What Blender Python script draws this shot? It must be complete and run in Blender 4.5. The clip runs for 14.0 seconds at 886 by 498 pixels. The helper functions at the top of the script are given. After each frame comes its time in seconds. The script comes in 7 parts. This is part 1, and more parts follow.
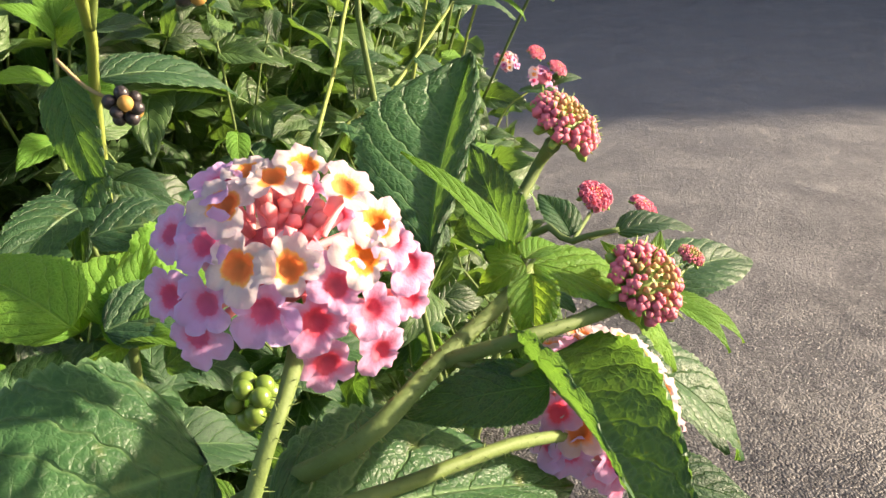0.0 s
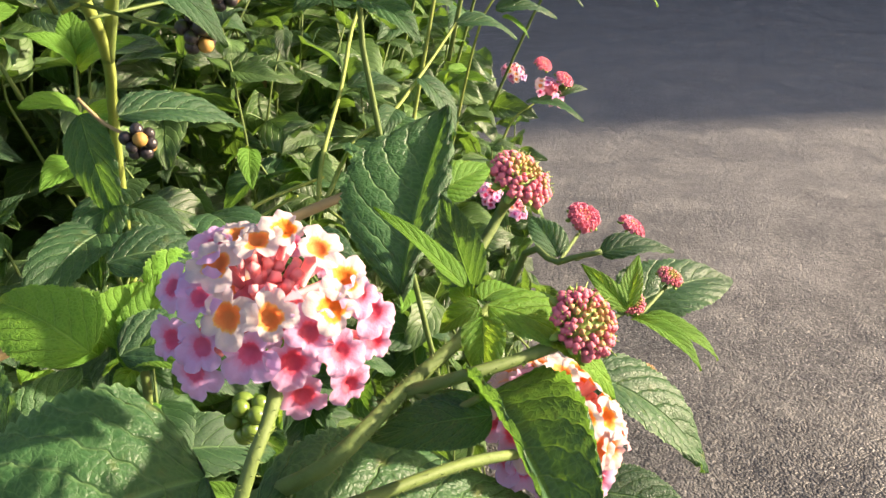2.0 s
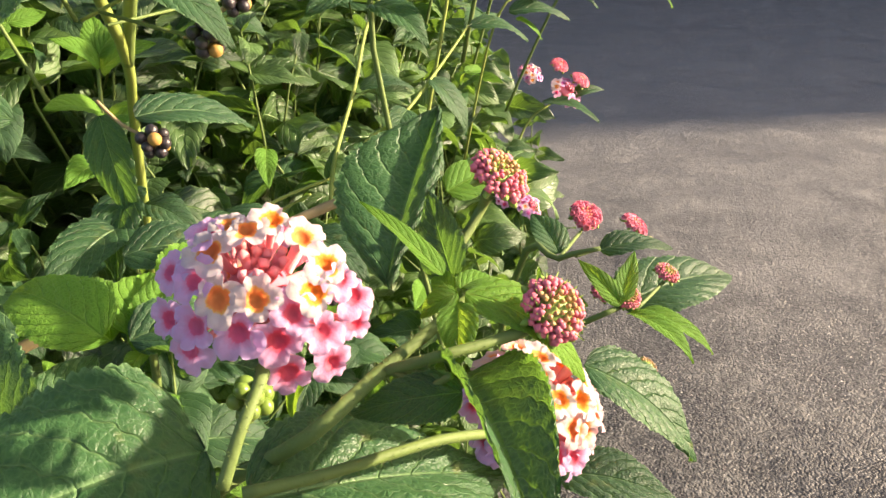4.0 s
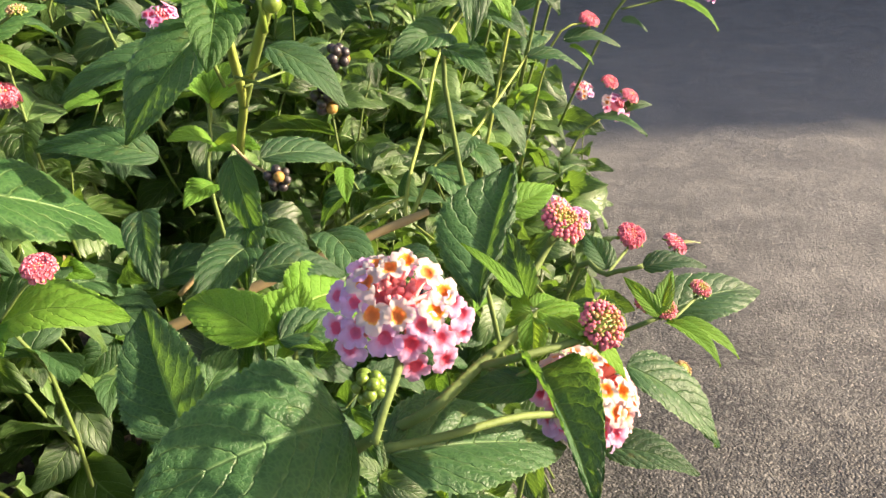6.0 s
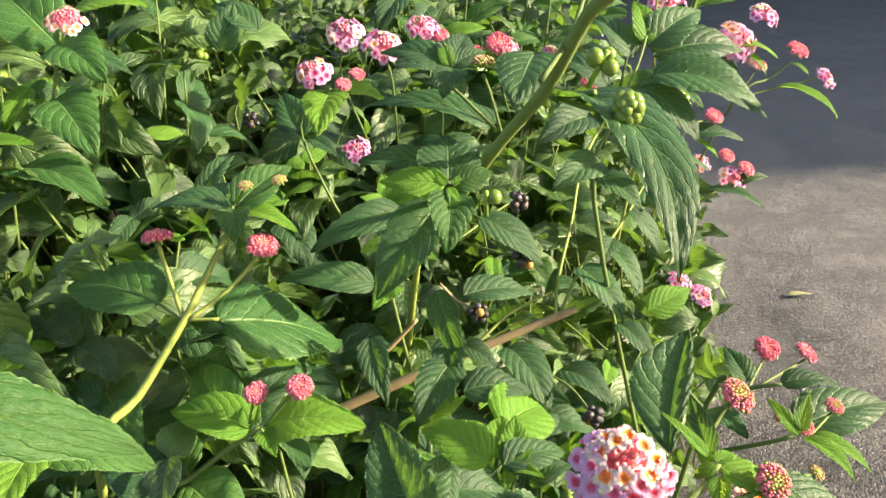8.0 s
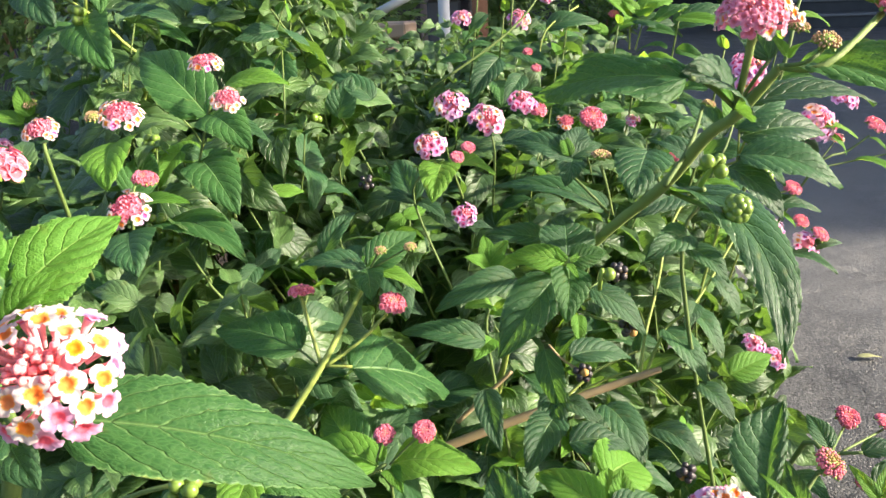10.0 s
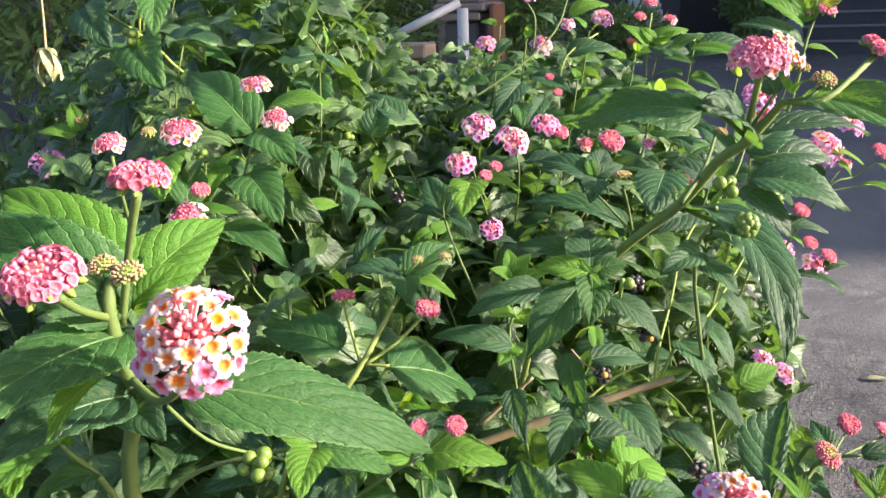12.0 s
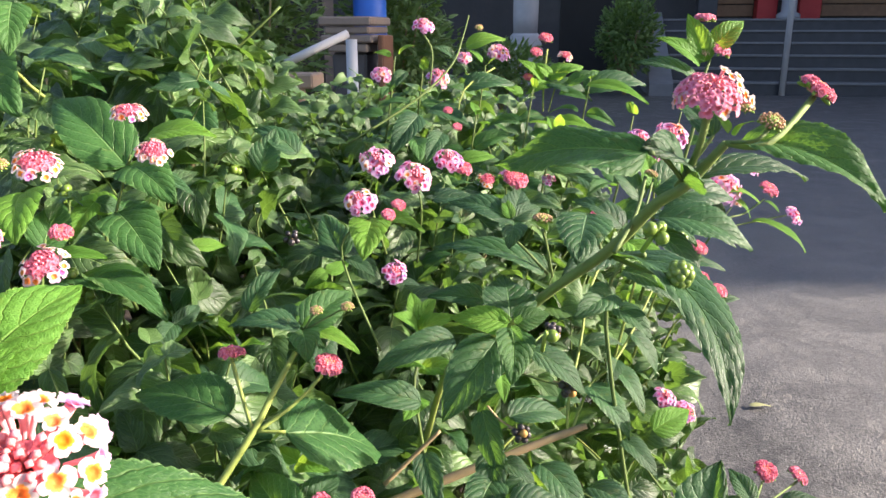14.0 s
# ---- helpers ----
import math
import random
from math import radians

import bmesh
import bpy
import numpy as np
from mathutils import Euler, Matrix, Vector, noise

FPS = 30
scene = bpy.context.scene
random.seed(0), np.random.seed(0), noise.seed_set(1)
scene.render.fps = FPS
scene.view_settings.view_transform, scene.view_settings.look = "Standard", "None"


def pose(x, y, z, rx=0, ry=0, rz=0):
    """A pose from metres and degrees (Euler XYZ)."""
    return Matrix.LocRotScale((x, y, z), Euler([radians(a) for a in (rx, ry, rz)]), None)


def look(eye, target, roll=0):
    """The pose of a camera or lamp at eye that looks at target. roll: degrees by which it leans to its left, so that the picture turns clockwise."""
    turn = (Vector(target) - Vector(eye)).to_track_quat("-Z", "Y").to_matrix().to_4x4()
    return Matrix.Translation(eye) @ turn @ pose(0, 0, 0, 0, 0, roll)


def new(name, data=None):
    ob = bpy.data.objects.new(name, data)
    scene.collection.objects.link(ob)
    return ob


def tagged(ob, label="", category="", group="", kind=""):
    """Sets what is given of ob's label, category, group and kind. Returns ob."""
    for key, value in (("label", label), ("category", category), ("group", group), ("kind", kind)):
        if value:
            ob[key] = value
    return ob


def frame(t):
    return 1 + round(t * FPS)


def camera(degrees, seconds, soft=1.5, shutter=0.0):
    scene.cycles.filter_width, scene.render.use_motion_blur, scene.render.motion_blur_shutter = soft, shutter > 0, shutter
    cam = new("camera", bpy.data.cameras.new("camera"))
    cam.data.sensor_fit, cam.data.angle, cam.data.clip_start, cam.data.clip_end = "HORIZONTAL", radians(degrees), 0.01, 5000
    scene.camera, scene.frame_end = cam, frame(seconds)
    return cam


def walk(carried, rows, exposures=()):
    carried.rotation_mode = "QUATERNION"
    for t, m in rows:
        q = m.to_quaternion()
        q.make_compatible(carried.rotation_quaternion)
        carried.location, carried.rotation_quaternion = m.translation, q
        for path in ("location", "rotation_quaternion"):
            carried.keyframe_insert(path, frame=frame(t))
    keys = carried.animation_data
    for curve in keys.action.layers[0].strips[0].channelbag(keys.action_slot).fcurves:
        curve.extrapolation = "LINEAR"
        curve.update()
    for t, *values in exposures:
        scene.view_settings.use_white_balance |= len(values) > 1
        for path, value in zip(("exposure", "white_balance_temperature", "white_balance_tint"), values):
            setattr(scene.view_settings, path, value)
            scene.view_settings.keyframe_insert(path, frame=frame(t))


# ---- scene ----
cam = camera(60.0, 14.0)
PATH = [
    (0, (0.0000, 0.0000, 0.5794), (0.0000, 0.9108, 0.1666), 0.09),
    (0.5, (-0.0030, -0.0019, 0.5858), (-0.0091, 0.9101, 0.1757), 0.15),
    (1, (0.0015, -0.0071, 0.5894), (-0.0087, 0.9048, 0.1792), 0.07),
    (1.5, (0.0053, -0.0116, 0.5945), (-0.0103, 0.8993, 0.1823), -0.00),
    (2, (0.0090, -0.0137, 0.5944), (-0.0114, 0.8971, 0.1820), -0.15),
    (2.5, (0.0120, -0.0157, 0.5946), (-0.0141, 0.8954, 0.1832), -0.34),
    (5, (0.0191, -0.0382, 0.6048), (-0.0578, 0.8697, 0.1929), -1.21),
    (5.5, (0.0144, -0.0521, 0.6138), (-0.0782, 0.8541, 0.2013), -1.51),
    (6, (0.0122, -0.0733, 0.6283), (-0.1007, 0.8310, 0.2166), -1.71),
    (6.5, (0.0074, -0.0872, 0.6360), (-0.1307, 0.8149, 0.2273), -2.10),
    (7, (0.0000, -0.1001, 0.6579), (-0.1639, 0.7990, 0.2521), -2.60),
    (7.5, (-0.0088, -0.1126, 0.6830), (-0.2035, 0.7837, 0.2846), -3.29),
    (8, (-0.0222, -0.1261, 0.7093), (-0.2487, 0.7695, 0.3263), -3.79),
    (8.5, (-0.0342, -0.1380, 0.7207), (-0.2875, 0.7573, 0.3544), -4.02),
    (9, (-0.0392, -0.1515, 0.7290), (-0.3122, 0.7437, 0.3768), -3.88),
    (9.2, (-0.0399, -0.1582, 0.7320), (-0.3189, 0.7377, 0.3863), -3.73),
    (11.3, (-0.0495, -0.2030, 0.7560), (-0.3572, 0.6921, 0.4331), -2.24),
    (11.5, (-0.0479, -0.2095, 0.7559), (-0.3563, 0.6866, 0.4370), -2.24),
    (12, (-0.0449, -0.2196, 0.7535), (-0.3544, 0.6794, 0.4438), -2.08),
    (12.5, (-0.0500, -0.2194, 0.7515), (-0.3532, 0.6854, 0.4525), -1.71),
    (13, (-0.0555, -0.2159, 0.7501), (-0.3393, 0.6991, 0.4632), -1.16),
    (13.5, (-0.0595, -0.2005, 0.7520), (-0.3004, 0.7296, 0.4748), -0.58),
    (14, (-0.0684, -0.1784, 0.7500), (-0.2383, 0.7683, 0.4760), 0.00),
]
walk(cam, [(t, look(eye, target, roll)) for t, eye, target, roll in PATH], exposures=[(0.0, 1.93, 6900, 18), (5.0, 2.02, 7100, 18), (7.5, 2.06, 7050, 13), (9.0, 2.05, 6500, 10), (11.5, 1.93, 5950, 18), (13.0, 1.93, 6050, 21), (14.0, 2.02, 6050, 19)])

# ---- light: low sun ahead to the right, clear sky ----
SUN_AZ, SUN_EL = 80.0, 21.0
world = bpy.data.worlds.new("sky")
scene.world = world
world.use_nodes = True
wn = world.node_tree.nodes
sky = wn.new("ShaderNodeTexSky")
sky.sky_type = "NISHITA"
sky.sun_disc = False
sky.sun_elevation = radians(SUN_EL)
sky.sun_rotation = radians(SUN_AZ)
sky.dust_density = 2.5
sky.ozone_density = 0.4
world.node_tree.links.new(sky.outputs[0], wn["Background"].inputs[0])
wn["Background"].inputs[1].default_value = 0.084
sun_data = bpy.data.lights.new("sun", "SUN")
sun_data.energy = 4.7
sun_data.angle = radians(1.5)
sun_data.color = (1.0, 0.86, 0.64)
sun = new("sun", sun_data)
sun_way = Vector((math.sin(radians(SUN_AZ)) * math.cos(radians(SUN_EL)), math.cos(radians(SUN_AZ)) * math.cos(radians(SUN_EL)), math.sin(radians(SUN_EL))))
sun.matrix_world = look(sun_way * 30, (0, 0, 0))


# ---- materials ----
class Mat:
    """A small helper to write node materials."""

    def __init__(self, name):
        self.m = bpy.data.materials.new(name)
        self.m.use_nodes = True
        self.t = self.m.node_tree
        self.b = self.t.nodes["Principled BSDF"]
        self.out = self.t.nodes["Material Output"]

    def node(self, kind, **sets):
        n = self.t.nodes.new("ShaderNode" + kind)
        for k, v in sets.items():
            n.inputs[k.replace("_", " ")].default_value = v
        return n

    def link(self, a, b):
        self.t.links.new(a, b)

    def math(self, op, a, b=0.0, clamp=False):
        n = self.t.nodes.new("ShaderNodeMath")
        n.operation = op
        n.use_clamp = clamp
        for i, v in enumerate((a, b)):
            if isinstance(v, (int, float)):
                n.inputs[i].default_value = v
            else:
                self.link(v, n.inputs[i])
        return n.outputs[0]

    def mix(self, f, a, b):
        n = self.t.nodes.new("ShaderNodeMix")
        n.data_type = "RGBA"
        for i, v in ((0, f), (6, a), (7, b)):
            if isinstance(v, (int, float)):
                n.inputs[i].default_value = v
            elif isinstance(v, tuple):
                n.inputs[i].default_value = (*v, 1.0)
            else:
                self.link(v, n.inputs[i])
        return n.outputs[2]

    def ramp(self, f, stops):
        n = self.t.nodes.new("ShaderNodeValToRGB")
        e = n.color_ramp.elements
        while len(e) < len(stops):
            e.new(0.5)
        for s, (p, c) in zip(e, stops):
            s.position = p
            s.color = (*c, 1.0)
        self.link(f, n.inputs[0])
        return n.outputs[0]

    def noise(self, scale, detail=3.0, coord="Object", rough=0.55):
        c = self.t.nodes.new("ShaderNodeTexCoord")
        n = self.t.nodes.new("ShaderNodeTexNoise")
        n.inputs["Scale"].default_value = scale
        n.inputs["Detail"].default_value = detail
        n.inputs["Roughness"].default_value = rough
        self.link(c.outputs[coord], n.inputs["Vector"])
        return n.outputs[0]

    def bump(self, height, strength, distance):
        n = self.t.nodes.new("ShaderNodeBump")
        n.inputs["Strength"].default_value = strength
        n.inputs["Distance"].default_value = distance
        self.link(height, n.inputs["Height"])
        self.link(n.outputs[0], self.b.inputs["Normal"])
        return n.outputs[0]


def leaf_material(name, dark, light, vein, through_colour, island=False, rough=0.44, gleam=0.28, share=0.4):
    m = Mat(name)
    uv = m.t.nodes.new("ShaderNodeUVMap")
    sep = m.node("SeparateXYZ")
    m.link(uv.outputs[0], sep.inputs[0])
    across = m.math("MULTIPLY", m.math("ABSOLUTE", m.math("SUBTRACT", sep.outputs[0], 0.5)), 2.0)
    along = sep.outputs[1]
    if island:
        rnd = m.t.nodes.new("ShaderNodeNewGeometry").outputs["Random Per Island"]
    else:
        rnd = m.t.nodes.new("ShaderNodeObjectInfo").outputs["Random"]
    # midrib that thins towards the tip, side veins that bow forward to the edge
    rib = m.math("SUBTRACT", 1.0, m.math("MULTIPLY", across, m.math("ADD", 15.0, m.math("MULTIPLY", along, 26.0))), clamp=True)
    sway = m.math("MULTIPLY", m.math("SUBTRACT", m.noise(14.0, 1.0, "UV"), 0.5), 0.4)
    wave = m.math("ADD", m.math("MULTIPLY", m.math("SUBTRACT", along, m.math("MULTIPLY", m.math("POWER", across, 1.12), 0.34)), 7.5), sway)
    fold = m.math("PINGPONG", wave, 0.5)
    side = m.math("SUBTRACT", 1.0, m.math("MULTIPLY", fold, 14.0), clamp=True)
    # the blistered net between the side veins
    squeeze = m.t.nodes.new("ShaderNodeMapping")
    squeeze.inputs["Scale"].default_value = (0.60, 1.0, 1.0)
    m.link(uv.outputs[0], squeeze.inputs["Vector"])

    def cells(scale, gain):
        net = m.t.nodes.new("ShaderNodeTexVoronoi")
        net.feature = "DISTANCE_TO_EDGE"
        net.inputs["Scale"].default_value = scale
        m.link(squeeze.outputs[0], net.inputs["Vector"])
        return m.math("MULTIPLY", net.outputs["Distance"], gain, clamp=True)

    cell, small = cells(38.0, 2.8), cells(80.0, 3.0)
    veins = m.math("MAXIMUM", rib, m.math("MULTIPLY", side, 0.72))
    patch = m.noise(38.0, 3.0)
    tone = m.math("ADD", m.math("MULTIPLY", rnd, 0.75), m.math("MULTIPLY", m.math("SUBTRACT", patch, 0.5), 0.9), clamp=True)
    base = m.mix(tone, dark, light)
    base = m.mix(m.math("MULTIPLY", m.math("SUBTRACT", 1.0, m.math("MULTIPLY", cell, 1.6, clamp=True)), 0.13), base, vein)
    base = m.mix(m.math("MULTIPLY", veins, 0.80), base, vein)
    # a pale rim along the teeth: the glow of backlit edges, put into the colour
    rim = m.math("MULTIPLY", m.math("SUBTRACT", across, 0.95), 18.0, clamp=True)
    base = m.mix(m.math("MULTIPLY", rim, 0.65), base, vein)
    # a few leaves carry yellowing spots
    spots = m.math("MULTIPLY", m.math("SUBTRACT", m.noise(110.0, 2.0), 0.66), 9.0, clamp=True)
    base = m.mix(m.math("MULTIPLY", spots, 0.35), base, (0.16, 0.14, 0.03))
    m.link(base, m.b.inputs["Base Color"])
    m.link(m.math("ADD", rough - 0.08, m.math("MULTIPLY", m.noise(160.0, 3.0), 0.18)), m.b.inputs["Roughness"])
    m.b.inputs["Specular IOR Level"].default_value = gleam
    fine = m.noise(900.0, 2.0)
    pillow = m.math("ADD", m.math("MULTIPLY", m.math("POWER", cell, 0.55), 0.15), m.math("MULTIPLY", small, 0.06))
    height = m.math("SUBTRACT", m.math("ADD", m.math("ADD", pillow, m.math("MULTIPLY", m.math("POWER", fold, 0.5), 0.52)), m.math("MULTIPLY", fine, 0.12)), m.math("ADD", m.math("MULTIPLY", rib, 0.8), m.math("MULTIPLY", side, 0.5)))
    n = m.bump(height, 0.80, 0.0011)
    tr = m.node("BsdfTranslucent")
    m.link(m.mix(m.math("MAXIMUM", m.math("MULTIPLY", veins, 0.75), m.math("MULTIPLY", m.math("SUBTRACT", 1.0, cell), 0.40)), through_colour, tuple(min(1.0, c * 2.2) for c in through_colour)), tr.inputs["Color"])
    m.link(n, tr.inputs["Normal"])
    mx = m.node("MixShader", Fac=share)
    m.link(m.b.outputs[0], mx.inputs[1])
    m.link(tr.outputs[0], mx.inputs[2])
    m.link(mx.outputs[0], m.out.inputs[0])
    return m.m


LEAF = leaf_material("leaf_mature", (0.009, 0.036, 0.018), (0.029, 0.090, 0.028), (0.15, 0.26, 0.11), (0.17, 0.36, 0.04), rough=0.43, gleam=0.30, share=0.21)
LEAF_MID = leaf_material("leaf_half_grown", (0.018, 0.066, 0.019), (0.046, 0.126, 0.028), (0.17, 0.29, 0.10), (0.20, 0.41, 0.040), rough=0.47, gleam=0.22, share=0.25)
LEAF_YOUNG = leaf_material("leaf_young", (0.070, 0.195, 0.024), (0.125, 0.265, 0.032), (0.24, 0.38, 0.10), (0.30, 0.51, 0.040), rough=0.48, gleam=0.18, share=0.38)
LEAF_GARDEN = leaf_material("leaf_garden", (0.060, 0.130, 0.030), (0.190, 0.270, 0.090), (0.22, 0.30, 0.12), (0.20, 0.34, 0.05), island=True, share=0.25)
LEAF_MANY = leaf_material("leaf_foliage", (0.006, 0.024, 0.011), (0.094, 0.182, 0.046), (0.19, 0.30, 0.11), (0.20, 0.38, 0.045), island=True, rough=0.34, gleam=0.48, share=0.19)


def stem_material(name, a, b, rough=0.72):
    m = Mat(name)
    f = m.noise(70.0, 4.0)
    m.link(m.mix(f, a, b), m.b.inputs["Base Color"])
    m.b.inputs["Roughness"].default_value = rough
    m.b.inputs["Subsurface Weight"].default_value = 0.1
    m.b.inputs["Subsurface Radius"].default_value = (0.003, 0.003, 0.001)
    m.bump(m.noise(700.0, 3.0), 0.4, 0.0005)
    return m.m


STEM = stem_material("stem_green", (0.062, 0.108, 0.020), (0.118, 0.168, 0.036))
STEM_FRESH = stem_material("stem_fresh_green", (0.10, 0.165, 0.030), (0.17, 0.225, 0.050))
STEM_YELLOW = stem_material("stem_yellow_green", (0.15, 0.215, 0.036), (0.25, 0.29, 0.060))
WOOD = stem_material("stem_woody", (0.20, 0.14, 0.07), (0.40, 0.30, 0.16), 0.75)


def petal_material(name, throat, ring, body, rim, spread=0.34, fade=0.15):
    m = Mat(name)
    uv = m.t.nodes.new("ShaderNodeUVMap")
    sep = m.node("SeparateXYZ")
    m.link(uv.outputs[0], sep.inputs[0])
    # the throat's colour runs out along the petals in fine uneven streaks
    stretch = m.t.nodes.new("ShaderNodeMapping")
    stretch.inputs["Scale"].default_value = (26.0, 1.6, 1.0)
    m.link(uv.outputs[0], stretch.inputs["Vector"])
    streak = m.t.nodes.new("ShaderNodeTexNoise")
    streak.inputs["Scale"].default_value = 1.0
    streak.inputs["Detail"].default_value = 3.0
    m.link(stretch.outputs[0], streak.inputs["Vector"])
    wob = m.math("ADD", m.math("MULTIPLY", m.math("SUBTRACT", streak.outputs[0], 0.5), 0.32), m.math("MULTIPLY", m.math("SUBTRACT", m.noise(420.0, 3.0), 0.5), 0.18))
    r = m.math("ADD", sep.outputs[1], wob, clamp=True)
    rnd = m.t.nodes.new("ShaderNodeObjectInfo").outputs["Random"]
    r = m.math("ADD", r, m.math("MULTIPLY", m.math("SUBTRACT", rnd, 0.5), 0.10), clamp=True)
    col = m.ramp(r, [(0.0, throat), (spread * 0.55, throat), (spread, ring), (spread + fade, body), (0.80, body), (1.0, rim)])
    col = m.mix(m.math("MULTIPLY", rnd, 0.16), col, rim)
    m.link(col, m.b.inputs["Base Color"])
    m.b.inputs["Roughness"].default_value = 0.6
    m.b.inputs["Specular IOR Level"].default_value = 0.25
    # fine pleats from the throat outwards
    n = m.bump(m.math("ADD", m.math("MULTIPLY", streak.outputs[0], 0.9), m.noise(1500.0, 2.0)), 0.3, 0.0003)
    tr = m.node("BsdfTranslucent")
    m.link(col, tr.inputs["Color"])
    m.link(n, tr.inputs["Normal"])
    mx = m.node("MixShader", Fac=0.40)
    m.link(m.b.outputs[0], mx.inputs[1])
    m.link(tr.outputs[0], mx.inputs[2])
    m.link(mx.outputs[0], m.out.inputs[0])
    return m.m


P_WHITE = petal_material("petal_white_orange", (0.88, 0.24, 0.006), (0.86, 0.44, 0.04), (0.56, 0.51, 0.49), (0.55, 0.465, 0.51), 0.30, 0.10)
P_PEACH = petal_material("petal_peach", (0.80, 0.23, 0.03), (0.74, 0.34, 0.16), (0.60, 0.41, 0.38), (0.58, 0.41, 0.46), 0.28, 0.22)
P_PINK = petal_material("petal_pink", (0.80, 0.08, 0.13), (0.72, 0.17, 0.30), (0.62, 0.33, 0.51), (0.60, 0.41, 0.58), 0.22, 0.34)
P_LILAC = petal_material("petal_lilac", (0.76, 0.11, 0.23), (0.66, 0.25, 0.45), (0.60, 0.37, 0.62), (0.58, 0.43, 0.67), 0.18, 0.30)
P_CORAL = petal_material("petal_coral", (0.68, 0.16, 0.20), (0.70, 0.18, 0.28), (0.71, 0.23, 0.35), (0.74, 0.38, 0.47), 0.22, 0.25)
P_OLD_WHITE = petal_material("petal_old_white", (0.82, 0.30, 0.04), (0.82, 0.50, 0.28), (0.80, 0.66, 0.64), (0.76, 0.58, 0.66), 0.22, 0.16)
P_OLD_PINK = petal_material("petal_old_pink", (0.70, 0.06, 0.18), (0.70, 0.20, 0.40), (0.73, 0.37, 0.57), (0.73, 0.46, 0.66), 0.22, 0.22)
P_OLD_LILAC = petal_material("petal_old_lilac", (0.60, 0.09, 0.30), (0.62, 0.26, 0.52), (0.65, 0.38, 0.65), (0.66, 0.46, 0.73), 0.20, 0.20)


def plain(name, a, b, scale=200.0, rough=0.5, bump=0.2, dist=0.0006, spec=0.4, random=0.0, c=None):
    m = Mat(name)
    f = m.noise(scale, 4.0)
    col = m.mix(f, a, b)
    if random and c:
        rnd = m.t.nodes.new("ShaderNodeNewGeometry").outputs["Random Per Island"]
        col = m.mix(m.math("MULTIPLY", rnd, random), col, c)
    m.link(col, m.b.inputs["Base Color"])
    m.b.inputs["Roughness"].default_value = rough
    m.b.inputs["Specular IOR Level"].default_value = spec
    if bump:
        m.bump(m.noise(scale * 4, 3.0), bump, dist)
    return m.m


BUD_CORAL = plain("bud_coral", (0.62, 0.12, 0.17), (0.76, 0.23, 0.26), 300.0, 0.65, random=0.6, c=(0.74, 0.22, 0.34))
BUD_PINK = plain("bud_pink", (0.50, 0.10, 0.14), (0.62, 0.17, 0.19), 300.0, 0.65, random=0.6, c=(0.48, 0.10, 0.18))
BUD_SALMON = plain("bud_salmon", (0.74, 0.17, 0.18), (0.80, 0.27, 0.24), 300.0, 0.65, random=0.6, c=(0.80, 0.22, 0.28))
TUBE_SALMON = plain("floret_tube", (0.78, 0.29, 0.29), (0.80, 0.38, 0.37), 300.0, 0.65, random=0.5, c=(0.76, 0.30, 0.39))
BUD_GREEN = plain("bud_green", (0.24, 0.29, 0.04), (0.42, 0.29, 0.10), 300.0, 0.6, random=0.7, c=(0.52, 0.17, 0.15))
BUD_YOUNG = plain("bud_young", (0.32, 0.26, 0.10), (0.46, 0.30, 0.16), 300.0, 0.7, random=0.5, c=(0.55, 0.28, 0.22))
BUD_APRICOT = plain("bud_apricot", (0.66, 0.24, 0.12), (0.74, 0.36, 0.16), 300.0, 0.65, random=0.6, c=(0.72, 0.24, 0.24))
SEPAL = plain("sepal_green", (0.14, 0.24, 0.03), (0.24, 0.34, 0.06), 250.0, 0.55)
BERRY_GREEN = plain("berry_green", (0.06, 0.13, 0.02), (0.13, 0.21, 0.03), 90.0, 0.3, 0.05, spec=0.45, random=0.6, c=(0.18, 0.24, 0.04))
BERRY_BLACK = plain("berry_black", (0.012, 0.010, 0.014), (0.034, 0.026, 0.030), 300.0, 0.36, 0.5, spec=0.5)
BERRY_DRY = plain("berry_dry", (0.22, 0.12, 0.03), (0.42, 0.24, 0.06), 120.0, 0.6)


# ---- mesh helpers ----
def mesh_from(name, verts, faces, mats, uvs=None, face_mats=None, smooth=True):
    me = bpy.data.meshes.new(name)
    me.from_pydata([tuple(v) for v in verts], [], faces)
    for mt in mats if isinstance(mats, (list, tuple)) else [mats]:
        me.materials.append(mt)
    if uvs is not None:
        layer = me.uv_layers.new(name="UVMap")
        loops = np.empty(len(me.loops), dtype=np.int32)
        me.loops.foreach_get("vertex_index", loops)
        layer.data.foreach_set("uv", np.asarray(uvs, dtype=np.float32)[loops].ravel())
    if face_mats is not None:
        me.polygons.foreach_set("material_index", np.asarray(face_mats, dtype=np.int32))
    if smooth:
        me.polygons.foreach_set("use_smooth", np.ones(len(me.polygons), dtype=bool))
    me.update()
    return me


def child(name, me, parent, m=None, label=""):
    """A mesh object under a thing or a part; m is its pose in the world."""
    ob = new(name, me)
    ob.parent = parent
    if m is not None:
        ob.matrix_basis = parent.matrix_basis.inverted() @ m if parent.parent is None else (parent.parent.matrix_basis @ parent.matrix_basis).inverted() @ m
    return tagged(ob, label=label)


def part(name, bm, material, parent, label="", m=None):
    me = bpy.data.meshes.new(name)
    bm.to_mesh(me)
    bm.free()
    for mt in material if isinstance(material, (list, tuple)) else [material]:
        me.materials.append(mt)
    return child(name, me, parent, m, label)


def thing(name, at, label, category, group="", kind=""):
    ob = new(name)
    ob.empty_display_size = 0.02
    ob.matrix_basis = Matrix.Translation(at)
    return tagged(ob, label, category, group, kind)


